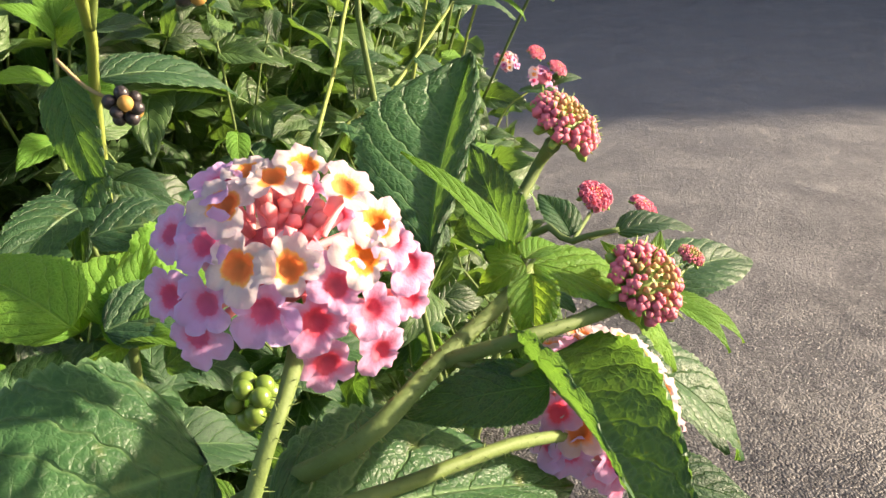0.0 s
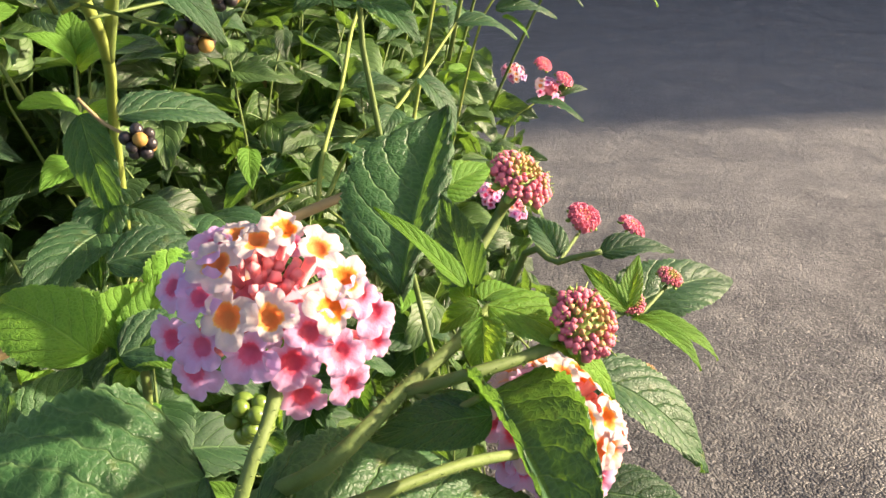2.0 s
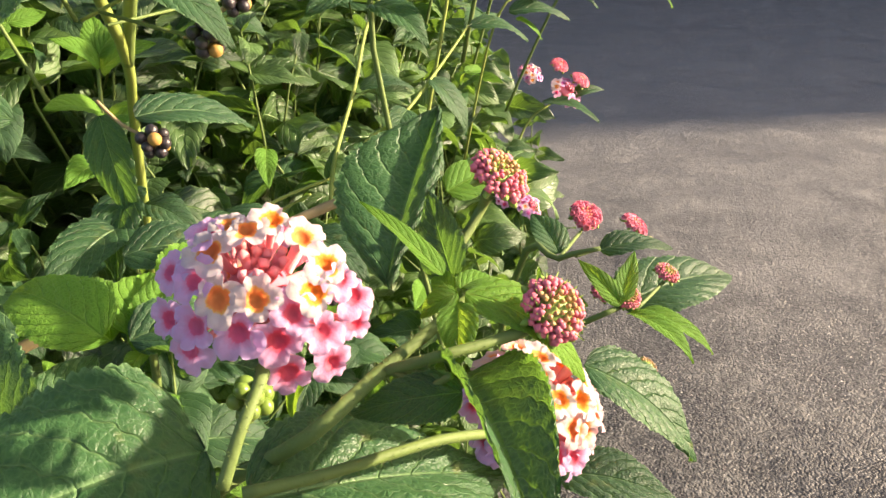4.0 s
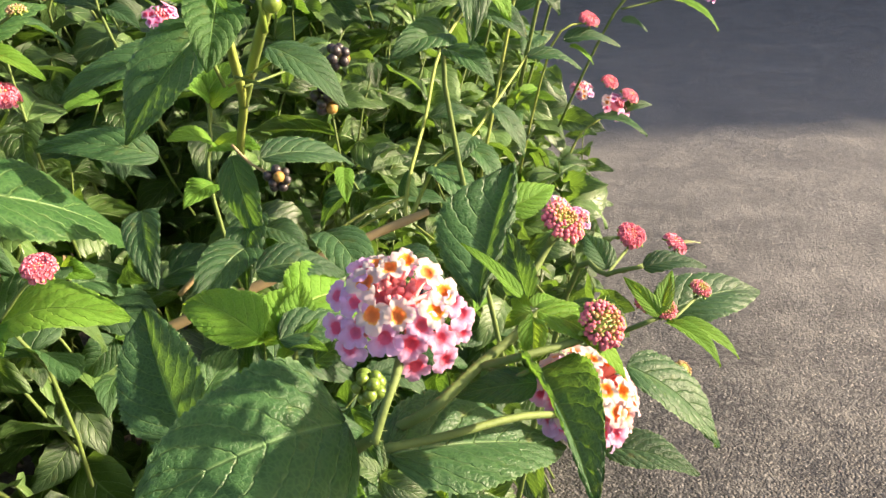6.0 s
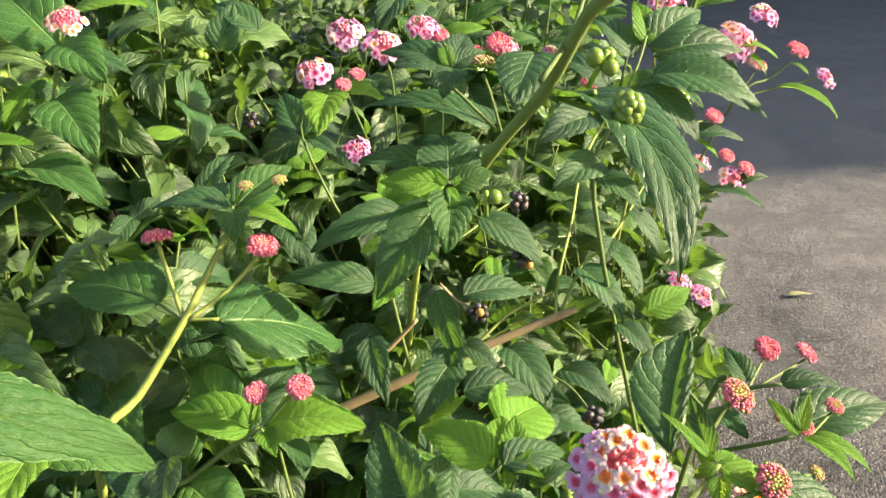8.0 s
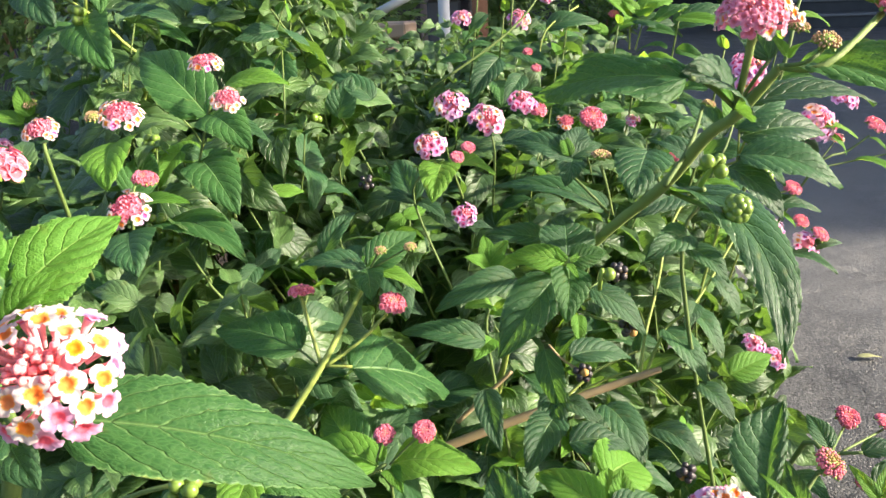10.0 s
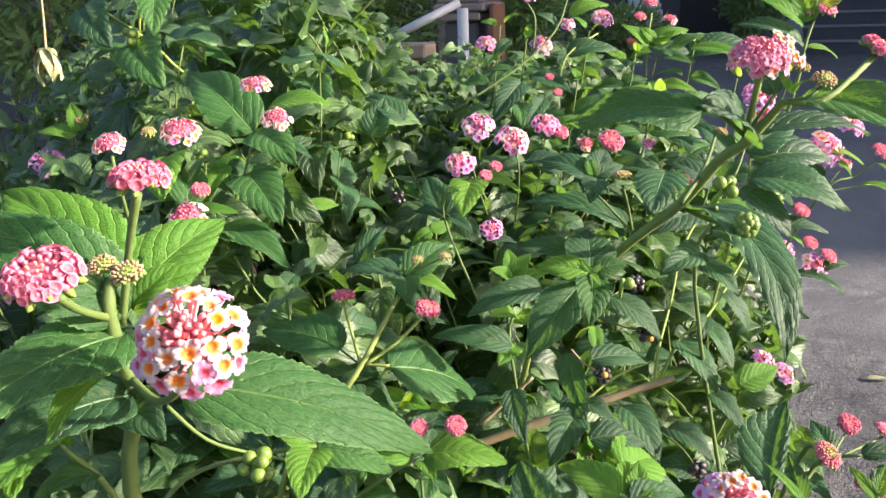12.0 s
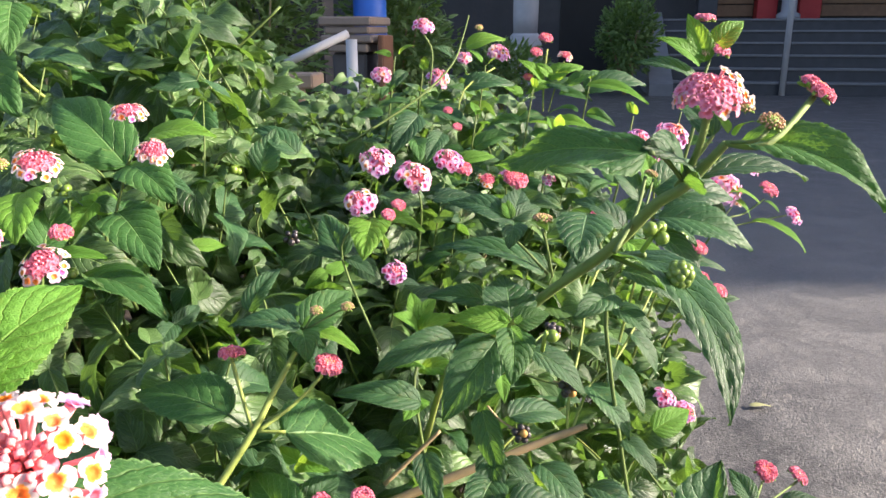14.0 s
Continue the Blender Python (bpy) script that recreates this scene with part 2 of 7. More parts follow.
def frame_of(base, ahead, up):
    """The pose whose y axis runs along ahead and whose z axis leans towards up."""
    y = Vector(ahead).normalized()
    z = Vector(up)
    z = z - y * z.dot(y)
    if z.length < 1e-4:
        z = y.orthogonal()
    z.normalize()
    x = y.cross(z)
    m = Matrix((x, y, z)).transposed().to_4x4()
    m.translation = Vector(base)
    return m


def leaf_shape(width, arch, fold, cols, rows, wave=0.0, twist=0.0, seed=0, right=1.0, sweep=0.0, belly=0.60):
    """A lantana leaf, 1 long along y from its base: ovate, toothed, puckered between its side veins.
    belly: where the leaf is widest (1 = in the middle); sweep: how far the midrib bows sideways; right: how wide the right half is beside the left one; arch: how far the middle stands over the line from base to tip; fold: degrees by which each half rises."""
    rnd = random.Random(seed)
    ph = rnd.uniform(0, 6.28)
    verts, uvs, faces = [], [], []
    bend = math.atan(4 * arch)
    line = [(0.0, 0.0)]
    for i in range(1, rows + 1):
        a = bend * (1 - 2 * (i - 0.5) / rows)
        line.append((line[-1][0] + math.cos(a) / rows, line[-1][1] + math.sin(a) / rows))
    far = line[-1][0]
    n = 2 * cols + 1
    for i in range(rows + 1):
        v = i / rows
        y, z = line[i][0] / far, line[i][1] / far
        a = bend * (1 - 2 * v)
        w = 0.5 * width * (math.sin(math.pi * min(1, v) ** belly) ** 0.74 * (1 - 0.18 * v)) if 0 < v < 1 else 0.0
        w = max(w, 0.006)
        tw = radians(twist) * v
        for j in range(n):
            u = (j - cols) / cols
            au = abs(u)
            ww = w
            if au > 0.99 and 0.06 < v < 0.97:
                ww = w * (1.0 + ((0.028, 0.014, -0.020)[i % 3] if rows > 30 else (0.05 if i % 2 else -0.03)))
            if u > 0:
                ww *= right
            lift = math.sin(radians(fold)) * au * ww * (1 - 0.25 * au)
            pucker = 0.016 * abs(math.sin(math.pi * 7.5 * (v - 0.34 * au ** 1.12))) * min(1, au * 3) * width * 1.6
            ripple = wave * math.sin(9 * v + ph + (1.7 if u < 0 else 0)) * au * au * width
            px = u * ww * math.cos(radians(fold) * au)
            pz = lift + pucker + ripple - 0.10 * width * au ** 3 * 0.5
            px += sweep * 4 * v * (1 - v)
            px, pz = px * math.cos(tw) - pz * math.sin(tw), px * math.sin(tw) + pz * math.cos(tw)
            verts.append((px, y - math.sin(a) * pz, z + math.cos(a) * pz))
            uvs.append((u * 0.5 + 0.5, v))
    for i in range(rows):
        for j in range(n - 1):
            k = i * n + j
            faces.append((k, k + 1, k + 1 + n, k + n))
    return verts, uvs, faces


def tube(points, radii, sides=8, hairs=0, seed=0, smooth_steps=4):
    """A round stem through points (Catmull-Rom), with its thickness at each, closed at its ends."""
    pts = [Vector(p) for p in points]
    rad = list(radii) if isinstance(radii, (list, tuple)) else [radii] * len(pts)
    line, rr = [], []
    for i in range(len(pts) - 1):
        p0, p1, p2, p3 = pts[max(i - 1, 0)], pts[i], pts[i + 1], pts[min(i + 2, len(pts) - 1)]
        for s in range(smooth_steps):
            t = s / smooth_steps
            line.append(0.5 * ((2 * p1) + (p2 - p0) * t + (2 * p0 - 5 * p1 + 4 * p2 - p3) * t * t + (3 * p1 - p0 - 3 * p2 + p3) * t ** 3))
            rr.append(rad[i] + (rad[i + 1] - rad[i]) * t)
    line.append(pts[-1])
    rr.append(rad[-1])
    verts, faces = [], []
    side = (line[1] - line[0]).orthogonal().normalized()
    for i, p in enumerate(line):
        d = (line[min(i + 1, len(line) - 1)] - line[max(i - 1, 0)]).normalized()
        side = (side - d * side.dot(d)).normalized()
        other = d.cross(side)
        for k in range(sides):
            a = 2 * math.pi * k / sides
            q = 1.0 + (0.10 if sides == 8 and k % 2 == 0 else 0)
            verts.append(p + (side * math.cos(a) + other * math.sin(a)) * rr[i] * q)
    for i in range(len(line) - 1):
        for k in range(sides):
            a, b = i * sides + k, i * sides + (k + 1) % sides
            faces.append((a, b, b + sides, a + sides))
    faces.append(tuple(range(sides - 1, -1, -1)))
    faces.append(tuple(range(len(verts) - sides, len(verts))))
    if hairs:
        rnd = random.Random(seed)
        for _ in range(hairs):
            i = rnd.randrange(len(line) - 1)
            f = rnd.random()
            p = line[i].lerp(line[i + 1], f)
            d = (line[i + 1] - line[i]).normalized()
            o = d.orthogonal().normalized()
            o.rotate(Matrix.Rotation(rnd.uniform(0, 6.283), 3, d))
            o = (o + d * rnd.uniform(-0.4, 0.4)).normalized()
            s = p + o * rr[i] * 0.9
            w = d * 0.00013
            e = s + o * rnd.uniform(0.0008, 0.0019)
            w2 = o.cross(d) * 0.00013
            k = len(verts)
            verts += [s - w, s + w, s + w2, e]
            faces += [(k, k + 1, k + 3), (k + 1, k + 2, k + 3), (k + 2, k, k + 3)]
    return verts, faces


def stem(parent, points, radii, material=None, hairs=0, name="stem"):
    v, f = tube(points, radii, 8, hairs, len(points))
    return child(name, mesh_from(name, v, f, material or STEM), parent, Matrix.Identity(4))


LEAF_COUNT = [0]


def leaf(parent, base, tip, up, width=0.55, arch=0.08, fold=14, young=False, wave=0.03, twist=0.0, label="", right=1.0, sweep=0.0, belly=0.60, mid=False):
    """One leaf from its base to its tip, its upper face towards up."""
    LEAF_COUNT[0] += 1
    b, t = Vector(base), Vector(tip)
    size = (t - b).length
    v, uv, f = leaf_shape(width, arch, fold, 6, 84, wave, twist, LEAF_COUNT[0], right, sweep, belly)
    v = [Vector(p) * size for p in v]
    me = mesh_from("leaf", v, f, LEAF_YOUNG if young else LEAF_MID if mid else LEAF, uv)
    return child("leaf", me, parent, frame_of(b, t - b, up), label)


# ---- flowers ----
def corolla(radius, seed, spread=0.32, n=48, rings=6):
    """The open face of a floret with four uneven, ruffled lobes on its slender tube. Its axis is z, the face at z = 0."""
    rnd = random.Random(seed)
    big = rnd.uniform(0, 6.28)
    ph = [rnd.uniform(0, 6.28) for _ in range(4)]
    cup = rnd.uniform(-0.07, 0.05)
    tall = [rnd.uniform(0.88, 1.06) for _ in range(4)]
    verts, uvs, faces = [], [], []
    tube_len = 0.0095
    for z, r in ((-tube_len, 0.0006), (-tube_len * 0.5, 0.0008), (-tube_len * 0.12, 0.0013)):
        for k in range(n):
            a = 2 * math.pi * k / n
            verts.append((r * math.cos(a), r * math.sin(a), z))
            uvs.append((k / n, 0.45))
    for i in range(rings + 1):
        f = i / rings
        for k in range(n):
            a = 2 * math.pi * k / n
            turn = 2 * a + 0.35 * math.sin(a + ph[0])
            lobe = abs(math.cos(turn))
            edge = 0.51 + 0.54 * lobe ** 0.40 + 0.12 * math.cos(a - big)
            edge *= tall[int((turn + math.pi / 2) / math.pi) % 4]
            edge *= 1 + (0.020 * math.sin(11 * a + ph[1]) + 0.018 * math.sin(23 * a + ph[3])) * lobe
            r = 0.0012 + (radius * edge - 0.0012) * f
            z = -0.0006 * (1 - f) ** 2 + radius * (spread * 0.22 + cup) * f * f - radius * 0.15 * f ** 4 * lobe
            z += radius * f * f * (0.07 * math.sin(7 * a + ph[2]) + 0.045 * f * math.sin(15 * a + ph[1]))
            verts.append((r * math.cos(a), r * math.sin(a), z))
            uvs.append((k / n, f))
    rows = 3 + rings + 1
    for i in range(rows - 1):
        for k in range(n):
            a, b = i * n + k, i * n + (k + 1) % n
            faces.append((a, b, b + n, a + n))
    c = len(verts)
    verts.append((0, 0, -0.0016))
    uvs.append((0.5, 0.0))
    for k in range(n):
        faces.append((3 * n + (k + 1) % n, 3 * n + k, c))
    return verts, uvs, faces


FLORETS = {}
for kind, mt in (("white", P_WHITE), ("peach", P_PEACH), ("pink", P_PINK), ("lilac", P_LILAC), ("coral", P_CORAL)):
    FLORETS[kind] = []
    for s in range(5):
        v, uv, f = corolla(0.0040, s * 7 + len(kind))
        FLORETS[kind].append(mesh_from("floret", v, f, [mt, TUBE_SALMON], uv, [1 if n < 96 else 0 for n in range(len(f))]))


def bud_verts(m, size, squash=1.0):
    """A closed, four-sided flower bud, narrow below and blunt above."""
    prof = ((0.0, 0.50), (0.52, 0.66), (0.76, 0.74), (0.92, 0.50), (1.06, 0.10))
    verts, faces = [], []
    for z, r in prof:
        for k in range(8):
            a = math.pi / 4 * k
            q = r * (1.0 if k % 2 else 0.71)
            verts.append(m @ Vector((q * size * math.cos(a), q * size * math.sin(a), z * size * 1.5 * squash)))
    for i in range(len(prof) - 1):
        for k in range(8):
            a, b = i * 8 + k, i * 8 + (k + 1) % 8
            faces.append((a, b, b + 8, a + 8))
    faces.append(tuple(range(len(verts) - 8, len(verts))))
    return verts, faces


def pose_on(way, twist=0.0):
    q = Vector(way).to_track_quat("Z", "Y").to_matrix().to_4x4()
    return q @ Matrix.Rotation(twist, 4, "Z")


def ball_verts(m, r, rings=6, sides=10):
    verts, faces = [m @ Vector((0, 0, -r))], []
    for i in range(1, rings):
        t = math.pi * i / rings - math.pi / 2
        for k in range(sides):
            a = 2 * math.pi * k / sides
            verts.append(m @ Vector((r * math.cos(t) * math.cos(a), r * math.cos(t) * math.sin(a), r * math.sin(t))))
    verts.append(m @ Vector((0, 0, r)))
    for k in range(sides):
        faces.append((0, 1 + (k + 1) % sides, 1 + k))
        for i in range(rings - 2):
            a, b = 1 + i * sides + k, 1 + i * sides + (k + 1) % sides
            faces.append((a, b, b + sides, a + sides))
        o = 1 + (rings - 2) * sides
        faces.append((o + k, o + (k + 1) % sides, len(verts) - 1))
    return verts, faces


class Pile:
    """Gathers many small forms into one mesh with several materials."""

    def __init__(self):
        self.v, self.f, self.m, self.uv = [], [], [], []

    def add(self, verts, faces, mat, uvs=None):
        k = len(self.v)
        self.v += verts
        self.f += [tuple(i + k for i in f) for f in faces]
        self.m += [mat] * len(faces)
        self.uv += uvs or [(0.5, 0.9)] * len(verts)

    def mesh(self, name, mats):
        return mesh_from(name, self.v, self.f, mats, self.uv, self.m)


def dome(count, spread, seed):
    """Directions spread evenly over a cap of that many degrees round z."""
    rnd = random.Random(seed)
    out = []
    lim = 1 - math.cos(radians(spread))
    for i in range(count):
        t = math.acos(1 - lim * (i + 0.5) / count)
        a = i * 2.39996 + rnd.uniform(-0.12, 0.12)
        out.append((t, a))
    return out


def way_of(t, a):
    return Vector((math.sin(t) * math.cos(a), math.sin(t) * math.sin(a), math.cos(t)))


HEAD_MATS = [BUD_CORAL, BUD_PINK, BUD_GREEN, SEPAL, P_OLD_WHITE, P_PEACH, P_OLD_PINK, P_OLD_LILAC, BUD_YOUNG, BUD_SALMON, BUD_APRICOT, P_CORAL]


def bud_row(kind, radius, seed):
    """Where the closed buds of a tight head stand: pose, size and material of each."""
    rnd = random.Random(seed)
    radius *= 0.80
    flat = {"bud": 0.58, "coral": 0.42, "young": 0.66}[kind]
    for t, a in dome({"bud": 96, "coral": 84, "young": 50}[kind], 100, seed):
        w = way_of(t, a)
        at = Vector((w.x, w.y, w.z * flat)) * radius * 0.74
        s = radius * {"bud": 0.185, "coral": 0.155, "young": 0.165}[kind] * (0.52 + 0.62 * t / 1.7) * rnd.uniform(0.85, 1.15)
        out = (w + Vector((rnd.gauss(0, 0.08), rnd.gauss(0, 0.08), 0.40))).normalized()
        mat = {"young": 8, "coral": 10 if t < 0.42 + rnd.uniform(-0.2, 0.15) else 0, "bud": 2 if t < 0.75 + rnd.uniform(-0.35, 0.3) else 1}[kind]
        yield Matrix.Translation(at) @ pose_on(out, rnd.uniform(0, 3)), s, mat, t, at, out


def head_mesh(kind, radius, seed, tint="wpk", with_buds=True):
    """A flower head about z, its centre at the origin. bud, coral, half (buds with a rim of open florets), bloom, young."""
    rnd = random.Random(seed)
    p = Pile()
    flat = {"bud": 0.58, "coral": 0.42, "half": 0.36, "bloom": 0.44, "young": 0.66}[kind]
    core = ball_verts(Matrix.Diagonal((1, 1, flat, 1)), radius * (0.55 if kind in ("bud", "coral", "young") else 0.5), 8, 12)
    p.add(*core, 0 if kind in ("coral", "half", "bloom") else 3)
    if kind in ("bud", "coral", "young"):
        for m, s, mat, t, at, out in bud_row(kind, radius, seed):
            if with_buds:
                p.add(*bud_verts(m, s, 0.95), mat)
            if kind == "bud" and rnd.random() < 0.7:
                aside = at + Vector((-at.y, at.x, 0)).normalized() * s * 0.62
                p.add(*tube([aside, aside + out * s * rnd.uniform(1.5, 2.3)], [s * 0.22, s * 0.04], 4, smooth_steps=1), 3)
            if kind == "coral" and t > 0.75 and rnd.random() < 0.62:
                tip = at + out * s * rnd.uniform(1.3, 1.9)
                v, uv, f = corolla(s * rnd.uniform(1.1, 1.5), rnd.randrange(99), n=12, rings=2)
                mm = Matrix.Translation(tip) @ pose_on(out, rnd.uniform(0, 6)) @ Matrix.Diagonal((1, 1, 0.3, 1))
                p.add([mm @ Vector(q) for q in v], f, 11, uv)
        for k in range(11):
            a = k * 0.571
            w = way_of(1.8, a)
            p.add(*bud_verts(Matrix.Translation(w * radius * 0.42) @ pose_on((w + Vector((0, 0, 0.5 * (k % 2)))).normalized()), radius * 0.15, 2.0), 3)
    else:
        for t, a in dome(9 if kind == "bloom" else 46, 24 if kind == "bloom" else 60, seed):
            w = way_of(t, a)
            at = Vector((w.x, w.y, w.z * flat)) * radius * (0.56 if kind == "bloom" else 0.66)
            if kind == "half" and t > 0.35:
                v, uv, f = corolla(radius * rnd.uniform(0.13, 0.17), rnd.randrange(99), n=12, rings=2)
                mm = Matrix.Translation(at * 1.18) @ pose_on((w + Vector((rnd.gauss(0, 0.2), rnd.gauss(0, 0.2), 0.2))).normalized(), rnd.uniform(0, 6)) @ Matrix.Diagonal((1, 1, 0.3, 1))
                p.add([mm @ Vector(q) for q in v], f, 11, uv)
                continue
            p.add(*bud_verts(Matrix.Translation(at) @ pose_on(w, rnd.uniform(0, 3)), radius * (0.14 if kind == "bloom" else 0.12 * (0.7 + 0.45 * t)), 1.2 if kind == "bloom" else 1.25), 0)
        rings = ((36, 6, tint[:2]), (60, 10, tint), (86, 11, tint[1:])) if kind == "bloom" else ((72, 10, "wwp"), (90, 12, "wwl"))
        for tilt, num, cols in rings:
            off = rnd.uniform(0, 6)
            for k in range(num):
                if rnd.random() < (0.28 if kind == "half" else 0.26):
                    continue
                t, a = radians(tilt + rnd.uniform(-7, 7)), off + 2 * math.pi * k / num + rnd.uniform(-0.15, 0.15)
                w = way_of(t, a)
                at = Vector((w.x, w.y, w.z * flat)) * radius * rnd.uniform(0.78, 1.0)
                face = (w + Vector((0, 0, 0.35 if kind == "bloom" else 0.8)) + Vector((rnd.gauss(0, 0.15), rnd.gauss(0, 0.15), 0))).normalized()
                c = rnd.choice(cols)
                v, uv, f = corolla(radius * rnd.uniform(0.28, 0.34) * (1.0 if kind == "bloom" else 0.80), rnd.randrange(99), n=20, rings=3)
                mm = Matrix.Translation(at) @ pose_on(face, rnd.uniform(0, 6)) @ Matrix.Diagonal((1, 1, min(1.0, radius * 45), 1))
                p.add([mm @ Vector(q) for q in v], f, {"w": 4, "p": 5, "k": 6, "l": 7}[c], uv)
    return p.mesh("flower_head", HEAD_MATS)


HEADS = {}


def head(parent, kind, at, axis, radius, name="flower_head", label="", tint="wlk"):
    """A flower head of one mesh at a place, its dome towards axis. tint: the kinds of its florets from the middle outwards."""
    key = (kind, round(radius, 4), tint, int(sum(at) * 1e4) % 3 if kind in ("half", "bloom") else 0)
    if key not in HEADS:
        HEADS[key] = head_mesh(kind, radius, len(HEADS) + 3, tint)
    m = Matrix.Translation(at) @ pose_on(axis, (sum(at) * 77) % 6.28)
    return child(name, HEADS[key], parent, m, label)


BUDS = {}


def bud_head(parent, kind, at, axis, radius, label=""):
    """A tight head seen from close by: each closed bud is a part of it."""
    m = Matrix.Translation(at) @ pose_on(axis, (sum(at) * 77) % 6.28)
    hub = child("bud_head", head_mesh(kind, radius, 7, with_buds=False), parent, m, label)
    for mm, s, mat, t, place, out in bud_row(kind, radius, 7):
        if mat not in BUDS:
            v, f = bud_verts(Matrix.Identity(4), 1.0, 0.95)
            BUDS[mat] = mesh_from("bud", v, f, HEAD_MATS[mat])
        b = new("bud", BUDS[mat])
        b.parent = hub
        b.matrix_basis = mm @ Matrix.Scale(s, 4)
    return hub


def berries(parent, at, axis, kind, radius, count, seed, name="fruit_head"):
    """A cluster of round berries packed on a short stalk, each a mesh of its own."""
    rnd = random.Random(seed)
    v, f = tube([Vector(at) - Vector(axis).normalized() * radius * 3.2, Vector(at) + Vector(axis).normalized() * radius * 1.5], radius * 0.35, 6, smooth_steps=1)
    hub = child(name, mesh_from(name, v, f, SEPAL if kind == "green" else WOOD), parent, Matrix.Identity(4))
    q = pose_on(axis)
    for t, a in dome(count, 125, seed):
        w = q.to_3x3() @ way_of(t, a)
        r = radius * rnd.uniform(0.78, 1.05) * (1.0 if kind == "green" else 0.88)
        p = Vector(at) + w * radius * (1.5 if count > 5 else 1.15)
        bv, bf = ball_verts(Matrix.Identity(4), r, 10, 14)
        mt = BERRY_GREEN if kind == "green" else (BERRY_DRY if rnd.random() < 0.14 else BERRY_BLACK)
        b = new("berry", mesh_from("berry", bv, bf, mt))
        b.parent = hub
        b.matrix_basis = parent.matrix_basis.inverted() @ Matrix.Translation(p)
        hub_basis = hub.matrix_basis
        b.matrix_basis = (parent.matrix_basis @ hub_basis).inverted() @ Matrix.Translation(p)
    return hub


def branch(at, label):
    return thing("lantana_branch", at, label, "branch", "branches of the lantana bush")


# ---- ground: old asphalt ----
def ground_material():
    m = Mat("asphalt")
    c = m.t.nodes.new("ShaderNodeTexCoord")

    def stones(scale):
        n = m.t.nodes.new("ShaderNodeTexVoronoi")
        n.inputs["Scale"].default_value = scale
        m.link(c.outputs["Object"], n.inputs["Vector"])
        return n.outputs["Distance"], m.math("ADD", n.outputs["Color"], 0.0)

    big = m.noise(2.6, 4.0, rough=0.65)
    mid = m.noise(6.0, 5.0, rough=0.7)
    patch = m.noise(24.0, 5.0, rough=0.75)
    d1, r1 = stones(330.0)
    d2, r2 = stones(600.0)
    speck = m.noise(140.0, 3.0, rough=0.7)
    col = m.mix(m.math("MULTIPLY", m.math("SUBTRACT", big, 0.36), 3.4, clamp=True), (0.012, 0.013, 0.016), (0.072, 0.071, 0.070))
    col = m.mix(m.math("MULTIPLY", m.math("SUBTRACT", mid, 0.50), 6.5, clamp=True), col, (0.130, 0.127, 0.122))
    col = m.mix(m.math("MULTIPLY", m.math("SUBTRACT", patch, 0.48), 4.0, clamp=True), col, (0.100, 0.098, 0.095))
    col = m.mix(m.math("MULTIPLY", m.math("POWER", r1, 4.0), m.math("MULTIPLY", patch, 1.5), clamp=True), col, (0.185, 0.18, 0.172))
    col = m.mix(m.math("MULTIPLY", m.math("POWER", r2, 4.0), 0.8, clamp=True), col, (0.17, 0.162, 0.15))
    col = m.mix(m.math("MULTIPLY", m.math("SUBTRACT", 0.34, r1), 3.0, clamp=True), col, (0.012, 0.012, 0.014))
    col = m.mix(m.math("MULTIPLY", m.math("SUBTRACT", speck, 0.54), 6.5, clamp=True), col, (0.25, 0.246, 0.238))
    col = m.mix(m.math("MULTIPLY", m.math("SUBTRACT", 0.46, speck), 6.5, clamp=True), col, (0.016, 0.016, 0.018))
    # darker near the bush, a paler strip farther out with a ragged edge, mid tone beyond
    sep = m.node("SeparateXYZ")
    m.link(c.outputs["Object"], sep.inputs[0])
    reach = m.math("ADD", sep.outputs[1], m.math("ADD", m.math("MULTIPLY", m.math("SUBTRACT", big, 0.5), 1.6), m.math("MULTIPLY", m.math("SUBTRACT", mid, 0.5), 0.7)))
    banded = m.ramp(m.math("MULTIPLY", reach, 0.2, clamp=True), [(0.15, (0, 0, 0)), (0.32, (1, 1, 1)), (0.46, (1, 1, 1)), (0.80, (0.5, 0.5, 0.5))])
    near_tone = m.mix(0.34, col, (0.012, 0.012, 0.013))
    strip_tone = m.mix(0.26, col, (0.21, 0.206, 0.20))
    col = m.mix(banded, near_tone, strip_tone)
    m.link(col, m.b.inputs["Base Color"])
    m.link(m.ramp(mid, [(0.32, (0.30, 0.30, 0.30)), (0.66, (0.58, 0.58, 0.58))]), m.b.inputs["Roughness"])
    m.bump(m.math("ADD", m.math("MULTIPLY", d1, -0.8), m.math("ADD", m.math("MULTIPLY", r1, 0.5), m.math("ADD", m.math("MULTIPLY", patch, 1.0), m.math("MULTIPLY", mid, 4.5)))), 0.6, 0.0032)
    return m.m


ASPHALT = ground_material()
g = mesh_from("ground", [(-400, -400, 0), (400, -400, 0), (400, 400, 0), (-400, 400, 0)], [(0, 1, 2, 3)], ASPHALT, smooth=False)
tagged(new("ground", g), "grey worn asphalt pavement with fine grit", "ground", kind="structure")


